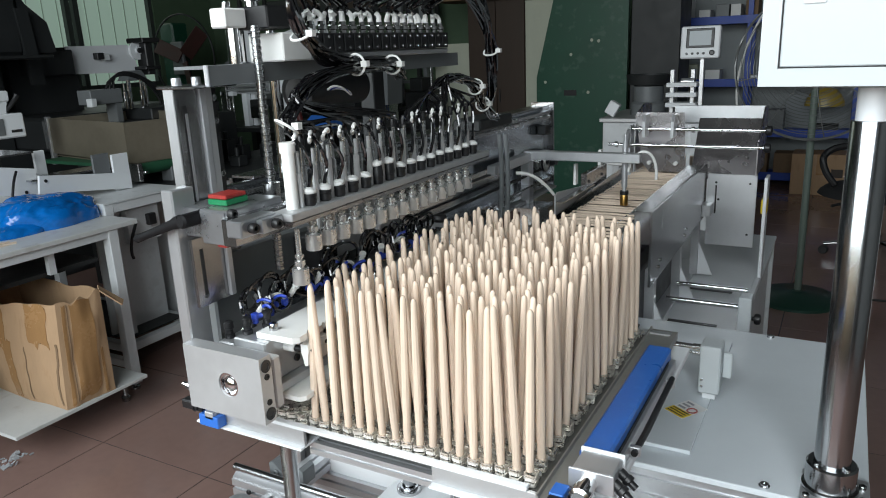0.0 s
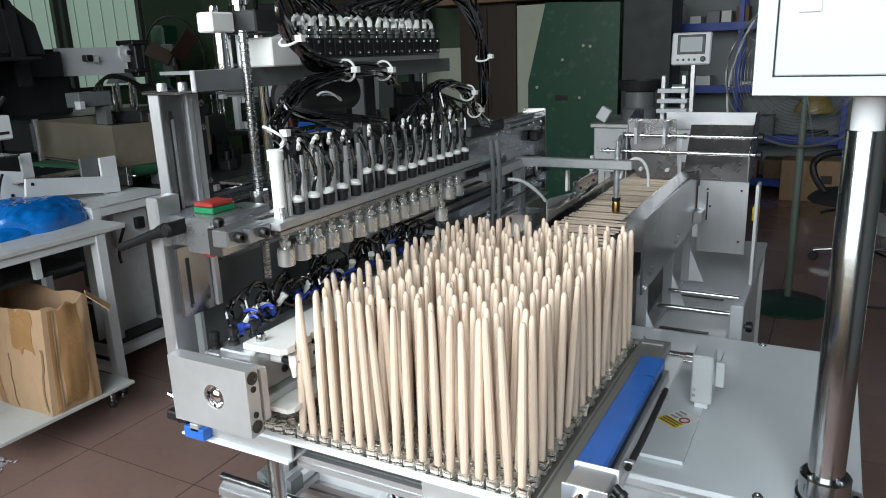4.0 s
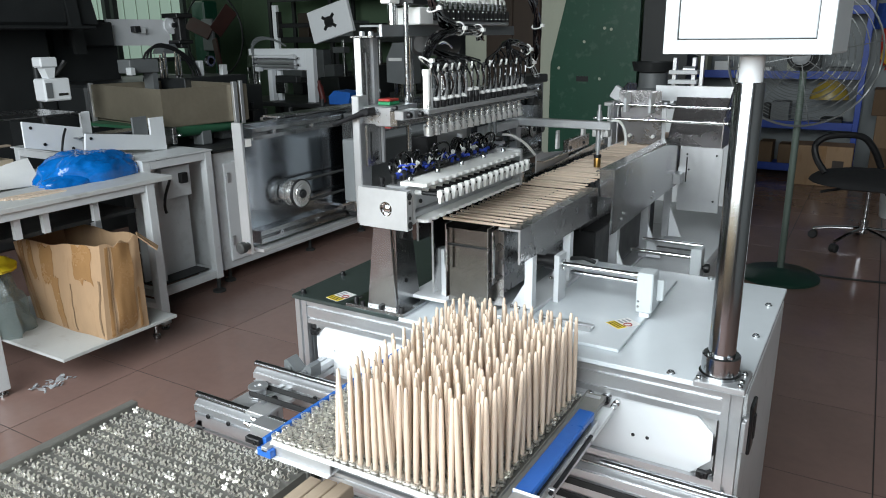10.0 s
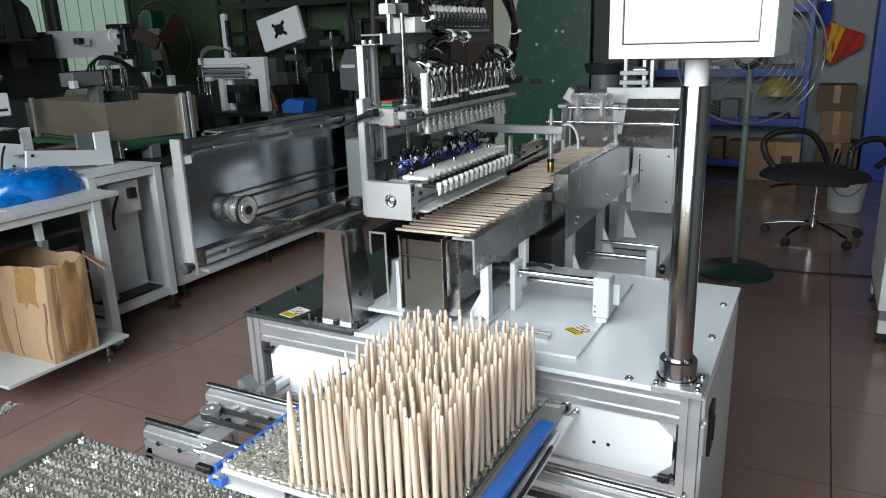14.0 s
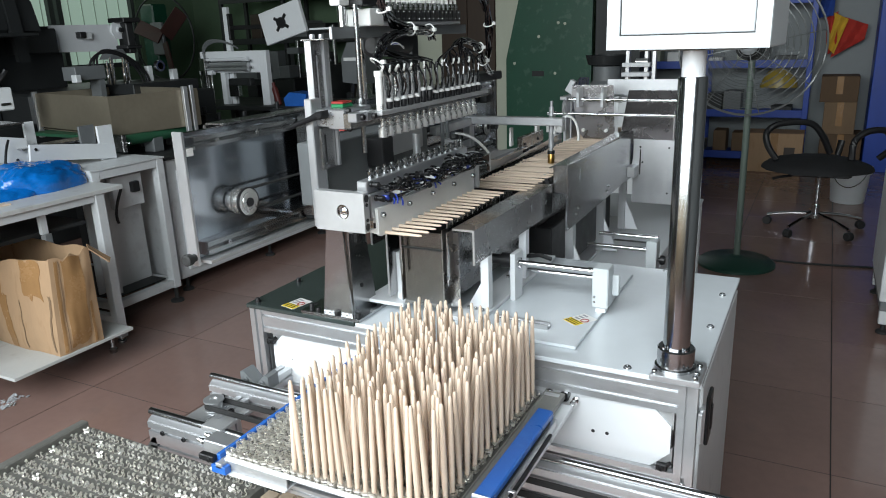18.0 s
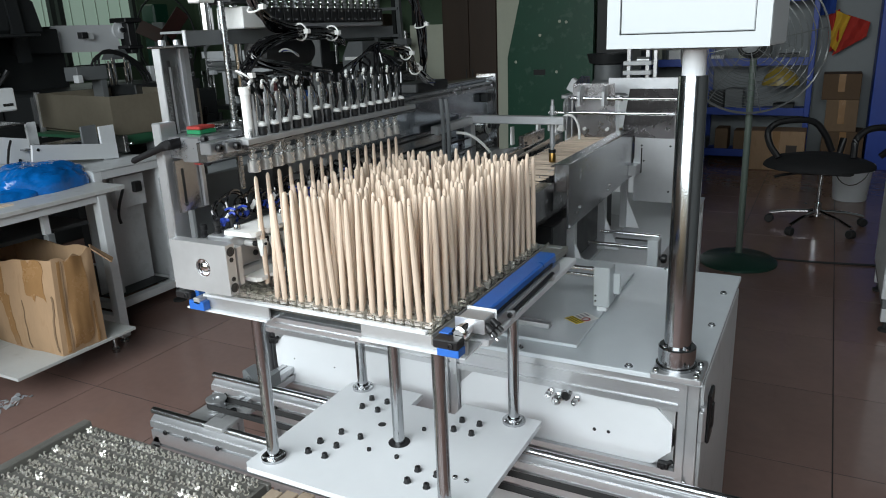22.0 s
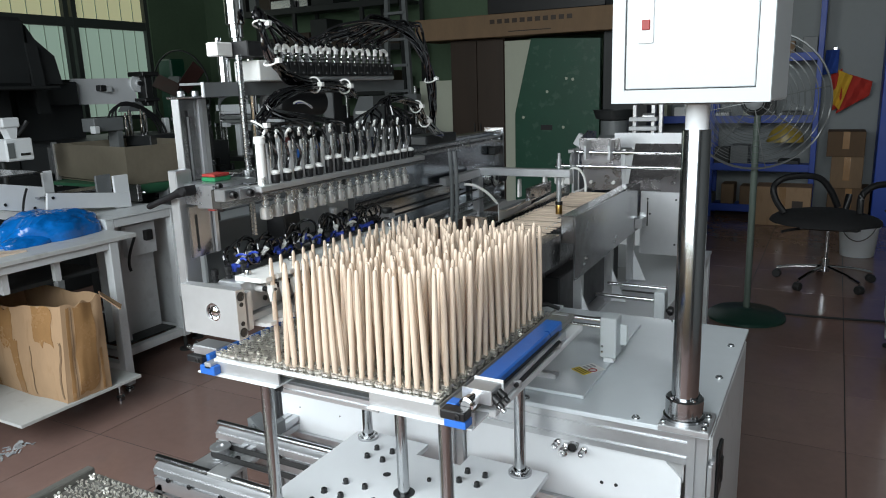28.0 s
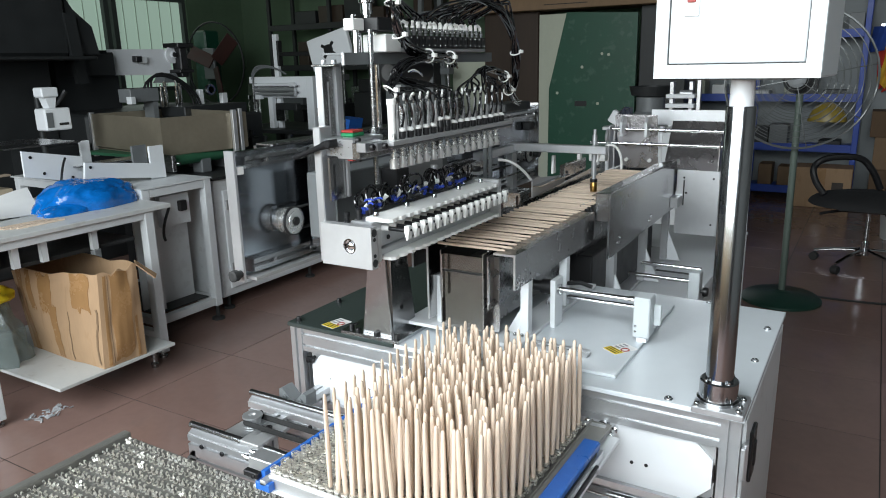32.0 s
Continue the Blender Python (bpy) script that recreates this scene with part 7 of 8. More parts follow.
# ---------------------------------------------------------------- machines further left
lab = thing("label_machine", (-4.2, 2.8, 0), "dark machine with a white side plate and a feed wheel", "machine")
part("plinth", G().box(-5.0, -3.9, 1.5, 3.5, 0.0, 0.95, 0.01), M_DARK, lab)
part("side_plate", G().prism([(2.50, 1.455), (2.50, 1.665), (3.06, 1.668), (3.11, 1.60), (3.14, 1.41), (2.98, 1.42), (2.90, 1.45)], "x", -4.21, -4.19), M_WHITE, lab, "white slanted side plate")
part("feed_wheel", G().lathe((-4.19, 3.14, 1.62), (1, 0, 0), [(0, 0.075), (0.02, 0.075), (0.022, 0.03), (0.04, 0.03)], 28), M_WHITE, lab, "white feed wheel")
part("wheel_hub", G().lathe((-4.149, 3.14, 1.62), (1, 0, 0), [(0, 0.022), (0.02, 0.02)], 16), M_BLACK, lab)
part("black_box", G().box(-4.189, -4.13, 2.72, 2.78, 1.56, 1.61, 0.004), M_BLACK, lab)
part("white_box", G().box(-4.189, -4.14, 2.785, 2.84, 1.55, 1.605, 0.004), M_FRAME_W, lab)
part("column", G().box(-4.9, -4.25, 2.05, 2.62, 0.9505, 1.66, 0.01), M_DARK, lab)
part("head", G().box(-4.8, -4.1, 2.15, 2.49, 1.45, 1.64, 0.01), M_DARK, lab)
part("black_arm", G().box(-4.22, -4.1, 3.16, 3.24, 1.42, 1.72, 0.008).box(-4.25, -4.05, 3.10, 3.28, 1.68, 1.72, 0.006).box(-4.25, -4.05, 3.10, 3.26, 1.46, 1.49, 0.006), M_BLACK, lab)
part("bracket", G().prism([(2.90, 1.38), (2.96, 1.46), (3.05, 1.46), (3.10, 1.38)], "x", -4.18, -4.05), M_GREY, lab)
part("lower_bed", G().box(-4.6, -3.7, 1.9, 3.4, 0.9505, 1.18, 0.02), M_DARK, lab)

unit = thing("cylinder_unit", (-3.0, 2.2, 0), "grey bench unit with upright air cylinders and hoses", "machine")
part("base", G().box(-3.5, -2.75, 1.95, 2.75, 0, 1.16, 0.01).box(-3.3, -2.85, 2.1, 2.7, 1.1605, 1.235, 0.006), M_DARK, unit)
part("grey_housing", G().box(-3.12, -2.99, 1.78, 2.01, 1.28, 1.37, 0.004).box(-3.1, -3.0, 1.96, 2.0, 1.16, 1.28), M_GREY, unit)
part("small_block", G().box(-3.0, -2.95, 1.75, 1.79, 1.27, 1.32, 0.004), M_FRAME_W, unit)
for k in range(6):
    part("air_cylinder", G().lathe((-3.0 + rk.uniform(-0.05, 0.05), 2.03 + 0.038 * k, 1.236), (0, 0, 1), [(0, 0.011), (0.02, 0.014), (0.11 + 0.03 * (k % 3), 0.014), (0.115 + 0.03 * (k % 3), 0.006), (0.16 + 0.02 * (k % 2), 0.006)], 12), M_CHROME, unit, "bright upright cylinder")
for k in range(3):
    part("hose", G().tube(bez([(-3.0, 1.90 + 0.03 * k, 1.37), (-3.0, 1.95, 1.50 + 0.02 * k), (-2.98, 2.15, 1.48), (-2.98, 2.28 + 0.03 * k, 1.36), (-2.98, 2.30 + 0.03 * k, 1.24)], 12), 0.008, 8), M_BLACK, unit)
part("white_upright", G().box(-3.02, -2.98, 2.36, 2.40, 1.236, 1.345, 0.003), M_FRAME_W, unit)
part("white_upright", G().box(-3.02, -2.98, 2.58, 2.63, 1.16, 1.31, 0.003), M_FRAME_W, unit)
part("clamp_ring", G().lathe((-2.98, 2.45, 1.34), (1, 0, 0), [(0, 0.04), (0.03, 0.04), (0.03, 0.025), (0, 0.025)], 18), M_STEEL, unit)

# press parts all near black, their shade put into the paint
dark = thing("dark_press", (-4.2, 1.6, 0), "tall press toned dark for the shadowed side of the workshop", "machine")
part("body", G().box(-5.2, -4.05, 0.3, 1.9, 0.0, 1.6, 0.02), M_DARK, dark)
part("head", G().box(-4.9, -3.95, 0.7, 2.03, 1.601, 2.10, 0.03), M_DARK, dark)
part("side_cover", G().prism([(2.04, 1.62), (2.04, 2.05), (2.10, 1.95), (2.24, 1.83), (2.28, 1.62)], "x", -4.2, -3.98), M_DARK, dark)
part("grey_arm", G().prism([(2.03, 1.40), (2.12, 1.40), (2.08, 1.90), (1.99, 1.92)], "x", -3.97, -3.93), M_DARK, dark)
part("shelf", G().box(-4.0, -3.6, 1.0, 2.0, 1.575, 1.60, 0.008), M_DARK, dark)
gad = thing("white_sensor_head", (-3.0, 1.23, 1.10), "white sensor head with a black arm on a dark pole", "sensor")
part("upper_body", G().box(-3.06, -2.97, 1.155, 1.265, 1.345, 1.405, 0.008), M_WHITE, gad)
part("neck", G().prism([(1.18, 1.344), (1.25, 1.344), (1.235, 1.28), (1.20, 1.28)], "x", -3.05, -2.98), M_WHITE, gad)
part("lower_body", G().box(-3.08, -2.97, 1.155, 1.325, 1.145, 1.279, 0.008), M_WHITE, gad)
part("display", G().box(-2.969, -2.966, 1.165, 1.205, 1.165, 1.255), M_GREY, gad)
part("slot", G().box(-2.969, -2.966, 1.24, 1.30, 1.175, 1.19), M_BLACK, gad)
part("knob_arm", G().tube(bez([(-3.0, 1.25, 1.30), (-2.98, 1.29, 1.34), (-2.97, 1.31, 1.38)], 6), 0.014, 8), M_BLACK, gad)
part("pole", G().cyl((-3.10, 1.20, 0.0), (-3.10, 1.20, 1.40), 0.018, 14), M_DARK, gad)

desk = thing("frame_station", (-3.7, 4.0, 0), "aluminium portal station with a screen bracket on a table", "machine")
part("table", G().box(-4.4, -2.3, 3.85, 4.7, 0.86, 0.90, 0.005), M_DARK, desk)
for x in (-4.3, -2.4):
    part("table_leg", G().box(x - 0.03, x + 0.03, 4.55, 4.61, 0.0, 0.859), M_DARK, desk)
    part("table_leg", G().box(x - 0.03, x + 0.03, 3.9, 3.96, 0.0, 0.859), M_DARK, desk)
part("portal_post", G().box(-3.36, -3.27, 3.97, 4.03, 0.9005, 1.40, 0.004), M_WHITE, desk)
part("portal_post", G().box(-3.86, -3.80, 3.97, 4.03, 0.9005, 1.20, 0.004), M_WHITE, desk)
part("portal_beam", G().box(-4.10, -3.3605, 3.975, 4.025, 1.20, 1.40, 0.004), M_WHITE, desk, "wide white cross plate")
for z in (1.25, 1.31):
    part("cross_rod", G().cyl((-4.02, 3.95, z), (-3.42, 3.95, z), 0.012, 12), M_CHROME, desk)
part("tool_head", G().box(-4.05, -3.98, 3.90, 3.97, 1.05, 1.34, 0.004).cyl((-4.0, 3.93, 0.95), (-4.0, 3.93, 1.05), 0.012, 10), M_STEEL_V, desk)
part("carriage", G().box(-3.72, -3.60, 3.92, 3.97, 0.98, 1.10, 0.004), M_STEEL, desk)
part("beam_motor", G().box(-3.70, -3.43, 3.90, 3.97, 1.085, 1.15, 0.006), M_DARK, desk)
for k in range(4):
    part("tool_rod", G().cyl((-4.06 + 0.045 * k, 3.92, 0.92), (-4.06 + 0.045 * k, 3.92, 1.16 + 0.05 * (k % 2)), 0.009, 10), M_NOZZLE, desk)
for z in (1.235, 1.275, 1.325):
    part("front_cylinder", G().lathe((-3.98, 3.935, z), (1, 0, 0), [(0, 0.012), (0.05, 0.012), (0.05, 0.017), (0.44, 0.017), (0.46, 0.022), (0.52, 0.022)], 12), M_ALU if z < 1.3 else M_WHITE, desk)
for x in (-4.06, -3.96):
    part("clamp_block", G().box(x, x + 0.06, 3.90, 3.96, 1.185, 1.225, 0.004), M_WHITE, desk)
for k in range(3):
    part("hose", G().tube(bez([(-4.02, 3.95, 1.34), (-4.05 - 0.02 * k, 3.95, 1.50 + 0.03 * k), (-3.8, 3.97, 1.54), (-3.62, 4.0, 1.42)], 12), 0.008, 7), M_GREY, desk)
part("mast", G().box(-3.80, -3.745, 4.03, 4.07, 0.9005, 1.80, 0.003), M_WHITE, desk)
part("mast_clamp", G().box(-3.744, -3.72, 4.02, 4.08, 1.50, 1.74, 0.004), M_BLACK, desk)
part("swing_arm", G().box(-3.72, -3.12, 4.02, 4.06, 1.59, 1.63, 0.006), M_BLACK, desk)
ms = pose(-3.06, 4.0, 1.635, 0, -14, 0)
scr = part("screen_back", G().box(-0.24, 0.24, -0.015, 0.03, -0.145, 0.145, 0.006, ms), M_WHITE, desk, "white back of a tilted screen")
g = G()
for a in (40, 140, 220, 320):
    g.box(0, 0.09, -0.028, -0.016, -0.014, 0.014, 0.003, ms @ pose(0, 0, 0, 0, a, 0))
g.lathe(ms @ Vector((0, -0.016, 0)), ms.to_3x3() @ Vector((0, -1, 0)), [(0, 0.05), (0.02, 0.045)], 18)
part("mount_plate", g, M_BLACK, scr, "black cross-shaped mount")
solid("blue_parts_bin", G().prism([(-3.04, 0.9005), (-2.82, 0.9005), (-2.79, 1.01), (-2.98, 1.025), (-3.05, 0.97)], "y", 3.9, 4.1), M_BLUE, "bright blue plastic parts bin on a table", "bin")
M_RUST2 = mat("worn_red_plastic", (0.09, 0.012, 0.010), 0.5)
solid("red_bottle", G().lathe((-3.19, 4.0, 0.9005), (-0.25, 0, 1), [(0, 0.028), (0.15, 0.028), (0.18, 0.015), (0.21, 0.015)], 14), M_RUST2, "small red bottle on the table", "bottle")
gb = thing("grey_terminal", (-2.68, 4.5, 0), "grey terminal box on a slanted stand", "terminal")
part("case", G().prism([(-2.80, 1.07), (-2.58, 1.05), (-2.56, 1.44), (-2.72, 1.44), (-2.80, 1.29)], "y", 4.5, 4.75), M_GREY, gb)
part("key_row", G().box(-2.77, -2.62, 4.494, 4.4995, 1.27, 1.30), M_PAPER, gb)
part("stand", G().prism([(-2.86, 0.0), (-2.80, 0.0), (-2.70, 1.068), (-2.74, 1.068)], "y", 4.55, 4.70).prism([(-2.60, 0.0), (-2.55, 0.0), (-2.60, 1.052), (-2.64, 1.055)], "y", 4.55, 4.70), M_STEEL_V, gb)

# big standing fan by the green wall
M_RUST = mat("dull_red_paint", (0.038, 0.009, 0.007), 0.6, 0, 0.3, 9)
old = thing("green_pedestal_fan", (-6.2, 5.5, 0), "old green fan with dull red blades in a round wire guard", "fan")
part("motor", G().box(-6.62, -6.38, 5.5, 5.75, 1.2, 1.98, 0.02), M_GREEN_PAINT, old)
part("grey_plate", G().box(-6.40, -6.20, 5.45, 5.499, 1.35, 1.75, 0.01), M_GREY, old)
for a in (80, 200, 320):
    part("blade", G().box(0.05, 0.48, -0.01, 0.01, -0.09, 0.09, 0.004, pose(-6.15, 5.42, 1.55, 0, a, 0) @ pose(0, 0, 0, 25, 0, 0)), M_RUST, old, "dull red fan blade")
ring = [(-6.15 + 0.52 * math.cos(2 * math.pi * k / 36), 5.42, 1.55 + 0.52 * math.sin(2 * math.pi * k / 36)) for k in range(36)]
part("guard_ring", G().tube(ring, 0.012, 6, True), M_DARK, old)
part("post", G().cyl((-6.3, 5.6, 0), (-6.3, 5.6, 1.3), 0.04, 14), M_GREEN_PAINT, old)
lad = thing("step_ladder", (-3.2, 6.0, 0), "grey aluminium step ladder leaning open", "ladder")
for x0, x1 in ((-3.42, -3.30), (-2.98, -3.08)):
    part("rail", G().prism([(x0, 0.0), (x0 + 0.05, 0.0), (x1 + 0.05, 2.6), (x1, 2.6)], "y", 5.95, 6.0), M_GREY, lad)
for k in range(8):
    z = 0.3 + 0.29 * k
    part("step", G().box(-3.39 + 0.012 * k, -2.96 - 0.011 * k, 5.93, 6.01, z, z + 0.03), M_GREY, lad)

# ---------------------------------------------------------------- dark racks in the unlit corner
# rack and stock colours carry the corner's lack of light
dr_ = thing("dark_rack", (-4.9, 6.9, 0), "steel rack with boxes, toned dark for the unlit corner", "rack")
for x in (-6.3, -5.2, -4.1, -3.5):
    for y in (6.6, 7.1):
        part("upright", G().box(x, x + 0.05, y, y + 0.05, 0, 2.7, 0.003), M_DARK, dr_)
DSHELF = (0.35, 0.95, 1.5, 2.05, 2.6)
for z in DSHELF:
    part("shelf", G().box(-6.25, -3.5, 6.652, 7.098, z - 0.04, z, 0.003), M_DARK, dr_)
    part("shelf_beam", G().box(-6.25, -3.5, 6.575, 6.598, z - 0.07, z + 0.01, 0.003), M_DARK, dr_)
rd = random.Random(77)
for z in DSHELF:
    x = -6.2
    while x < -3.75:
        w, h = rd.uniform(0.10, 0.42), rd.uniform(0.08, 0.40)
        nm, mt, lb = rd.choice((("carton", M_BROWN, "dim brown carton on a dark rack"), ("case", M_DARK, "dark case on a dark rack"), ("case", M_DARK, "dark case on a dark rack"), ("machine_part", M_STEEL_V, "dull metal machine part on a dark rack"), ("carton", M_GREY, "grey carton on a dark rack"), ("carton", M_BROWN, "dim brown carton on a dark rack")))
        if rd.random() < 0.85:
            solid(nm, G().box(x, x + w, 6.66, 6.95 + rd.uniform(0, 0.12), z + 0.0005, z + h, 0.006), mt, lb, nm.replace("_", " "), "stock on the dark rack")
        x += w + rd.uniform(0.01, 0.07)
# added machine shapes, near black to darken the background
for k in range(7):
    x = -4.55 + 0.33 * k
    mc = thing("dark_machine", (x, 5.35 + 0.2 * (k % 3), 0), "added machine shape toned dark for the unlit background", "machine", "dark machines at the back")
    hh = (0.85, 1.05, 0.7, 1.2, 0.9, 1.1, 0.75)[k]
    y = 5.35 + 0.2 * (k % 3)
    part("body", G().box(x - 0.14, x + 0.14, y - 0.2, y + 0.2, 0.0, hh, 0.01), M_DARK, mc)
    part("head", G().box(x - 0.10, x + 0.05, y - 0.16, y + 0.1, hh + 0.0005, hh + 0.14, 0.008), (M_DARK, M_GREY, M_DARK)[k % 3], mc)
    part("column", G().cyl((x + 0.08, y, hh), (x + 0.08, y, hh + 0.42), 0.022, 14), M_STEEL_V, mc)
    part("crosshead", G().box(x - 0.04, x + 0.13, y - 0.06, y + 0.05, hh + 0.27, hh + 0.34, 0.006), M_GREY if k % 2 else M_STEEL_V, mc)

# ---------------------------------------------------------------- tall boards along the back
bc = thing("brown_cabinet", (-2.17, 6.25, 0), "tall dark brown veneered cabinet with two doors", "cabinet")
part("body", G().box(-2.50, -1.845, 6.041, 6.5, 0.0, 2.0, 0.005), M_BROWN, bc)
for x in (-2.495, -2.17):
    dr = part("door", G().box(x, x + 0.318, 6.02, 6.040, 0.03, 1.985, 0.003), M_BROWN, bc)
    part("door_handle", G().box(x + (0.28 if x < -2.3 else 0.03), x + (0.29 if x < -2.3 else 0.04), 6.005, 6.0195, 0.95, 1.09, 0.002), M_DARK, dr)
solid("cream_panel", G().box(-1.843, -1.45, 6.03, 6.06, 0.0, 1.965, 0.003), M_CREAM, "tall cream board leaning behind a green sheet", "board")
gp = thing("green_steel_sheet", (-1.2, 6.0, 0), "tall green painted steel sheet with a cut corner", "sheet")
part("sheet", G().prism([(-1.70, 0.0), (-0.77, 0.0), (-0.765, 1.935), (-1.508, 1.972), (-1.695, 1.20)], "y", 5.96, 6.005), M_GREEN_PAINT, gp)
part("dark_slot", G().box(-1.40, -1.27, 5.954, 5.9595, 1.02, 1.075), M_BLACK, gp)
for x, z in ((-1.60, 1.155), (-1.33, 1.42), (-1.12, 1.55), (-1.05, 1.54), (-1.15, 1.05)):
    part("paint_chip", G().lathe((x, 5.9595, z), (0, -1, 0), [(0, 0.016), (0.002, 0.014)], 9), M_CREAM, gp)
solid("pale_board", G().box(-2.96, -2.52, 6.1, 6.13, 0.0, 1.575, 0.003), M_CREAM, "pale board leaning by the brown cabinet", "board")
lc = thing("long_carton", (-1.7, 6.1, 1.98), "long brown carton lying on top of tall cabinets", "carton")
# card colour carries the shade high up at the back
part("carton", G().box(-2.85, -0.55, 5.85, 6.4, 2.003, 2.235, 0.006), M_SHADED_CARD, lc)
for k in range(11):
    x = -1.93 + 0.085 * k
    part("print_bar", G().box(x, x + 0.055, 5.8475, 5.8495, 2.135, 2.18), M_BROWN, lc)
part("print_bar", G().box(-1.72, -1.25, 5.8475, 5.8495, 2.045, 2.055), M_BROWN, lc)
solid("dark_cabinet", G().box(-0.76, -0.30, 6.05, 6.55, 0.0, 2.002, 0.005), M_DARK, "tall dark cabinet beside a green sheet", "cabinet")
solid("black_case", G().box(-1.98, -0.70, 5.9, 6.35, 2.2355, 2.62, 0.01), M_BLACK, "black case on a long carton", "case")

# ---------------------------------------------------------------- blue rack with small stock
rack = thing("blue_rack", (0.2, 7.15, 0), "blue steel storage rack with small stock", "rack")
for x in (-0.93, 0.17, 1.17):
    for y in (6.98, 7.32):
        part("upright", G().box(x, x + 0.05, y, y + 0.04, 0, 2.3, 0.002), M_BLUE_RACK, rack)
SHELF = (0.13, 0.575, 1.085, 1.71)
for z in SHELF:
    part("shelf", G().box(-0.88, 1.17, 7.0, 7.33, z - 0.03, z, 0.002), M_BLUE_RACK, rack)
    part("shelf_beam", G().box(-0.88, 1.17, 6.965, 6.9795, z - 0.06, z + 0.02, 0.002), M_BLUE_RACK, rack)
rr = random.Random(15)
for z in SHELF:
    x = -0.84
    while x < 1.05:
        w, h = rr.uniform(0.05, 0.22), rr.uniform(0.05, 0.24)
        nm, mt, lb = rr.choice((("carton", M_SHADED_CARD, "small brown carton on a blue rack"), ("carton", M_PAPER, "small white carton on a blue rack"), ("case", M_DARK, "dark tool case on a blue rack"), ("tin", M_GREY, "grey tin on a blue rack"), ("carton", M_CREAM, "small cream carton on a blue rack")))
        if rr.random() < 0.75:
            solid(nm, G().box(x, x + w, 7.03, 7.25 + rr.uniform(0, 0.05), z + 0.0005, z + h, 0.004), mt, lb, nm, "stock on the rack")
        x += w + rr.uniform(0.01, 0.09)
solid("yellow_helmet", lumpy(0.93, 6.955, 0.83, 0.18, 0.12, 0.19, 4, 8, 22, 0.06), mat("dull_yellow_plastic", (0.35, 0.25, 0.04), 0.4), "dull yellow rounded plastic cover hanging at the rack", "cover")
for k, (z0, z1, x0, x1) in enumerate(((0, 0.36, 1.36, 1.74), (0.361, 0.68, 1.37, 1.66), (0.681, 0.935, 1.32, 1.66))):
    b = thing("stacked_carton", (x0, 7.0, z0), "brown cardboard carton in a stack by the wall", "carton", "cartons in the stack")
    # the stack's dimness is put into its card colours
    part("carton_body", G().box(x0, x1, 6.97, 7.35, z0, z1, 0.004), (M_DIM_CARD, M_SHADED_CARD, M_DIM_CARD)[k], b)
    part("tape", G().box((x0 + x1) / 2 - 0.03, (x0 + x1) / 2 + 0.03, 6.9675, 6.9695, z0 + 0.08, z1 - 0.001), M_TAPE, b)
b = thing("floor_carton", (1.0, 7.0, 0), "brown cardboard carton on the floor under the rack", "carton")
part("carton_body", G().box(0.70, 1.22, 6.62, 6.95, 0.0, 0.40, 0.005), M_CARD, b)
part("tape", G().box(0.92, 0.99, 6.6175, 6.6195, 0.20, 0.399), M_TAPE, b)
part("print_bar", G().box(1.05, 1.15, 6.6175, 6.6195, 0.18, 0.26), M_BROWN, b)
# hanging red and yellow cloth
cl = thing("hanging_cloth", (1.45, 7.3, 1.13), "red and yellow cloth hanging from a wall hook", "cloth")
M_CLOTH_R = mat("red_cloth", (0.42, 0.03, 0.02), 0.85, 0, 0.2, 12, 0.1, 80)
M_CLOTH_Y = mat("yellow_cloth", (0.60, 0.36, 0.03), 0.85, 0, 0.15, 12, 0.1, 80)
M_CLOTH_B = mat("blue_cloth", (0.02, 0.06, 0.28), 0.85, 0, 0.2, 12, 0.1, 80)


def cloth(a, b, c, d, fold, mt, nm):
    """a folded panel between four corners (upper edge a-b, lower edge d-c)"""
    a, b, c, d = (Vector(q) for q in (a, b, c, d))
    vs, fs = [], []
    for t in (0, 0.006):
        for i in range(9):
            for j in range(9):
                u, v = i / 8, j / 8
                p = a.lerp(b, u).lerp(d.lerp(c, u), v)
                vs.append((p.x, p.y + fold * math.sin(9 * u + 3 * v) - t, p.z))
    for o in (0, 81):
        for i in range(8):
            for j in range(8):
                q = o + i * 9 + j
                fs.append((q, q + 1, q + 10, q + 9))
    return part(nm, G().add(vs, fs, True), mt, cl)


cloth((1.30, 7.30, 1.50), (1.40, 7.28, 1.56), (1.42, 7.28, 1.18), (1.33, 7.30, 1.13), 0.02, M_CLOTH_R, "red_panel")
cloth((1.36, 7.27, 1.55), (1.50, 7.27, 1.48), (1.40, 7.27, 1.14), (1.32, 7.27, 1.22), 0.02, M_CLOTH_Y, "yellow_panel")
cloth((1.47, 7.28, 1.50), (1.68, 7.28, 1.42), (1.66, 7.28, 1.28), (1.37, 7.28, 1.10), 0.025, M_CLOTH_R, "red_panel")
cloth((1.24, 7.26, 1.75), (1.36, 7.26, 1.75), (1.36, 7.26, 1.52), (1.22, 7.26, 1.50), 0.02, M_CLOTH_B, "blue_panel")
part("wall_hook", G().box(1.30, 1.34, 7.28, 7.399, 1.74, 1.78, 0.004), M_STEEL, cl)
solid("blue_locker", G().box(1.76, 2.3, 6.9, 7.38, 0.0, 2.1, 0.005).box(2.02, 2.03, 6.896, 6.9, 0.05, 2.05), M_BLUE_RACK, "tall blue steel locker against the wall", "locker")

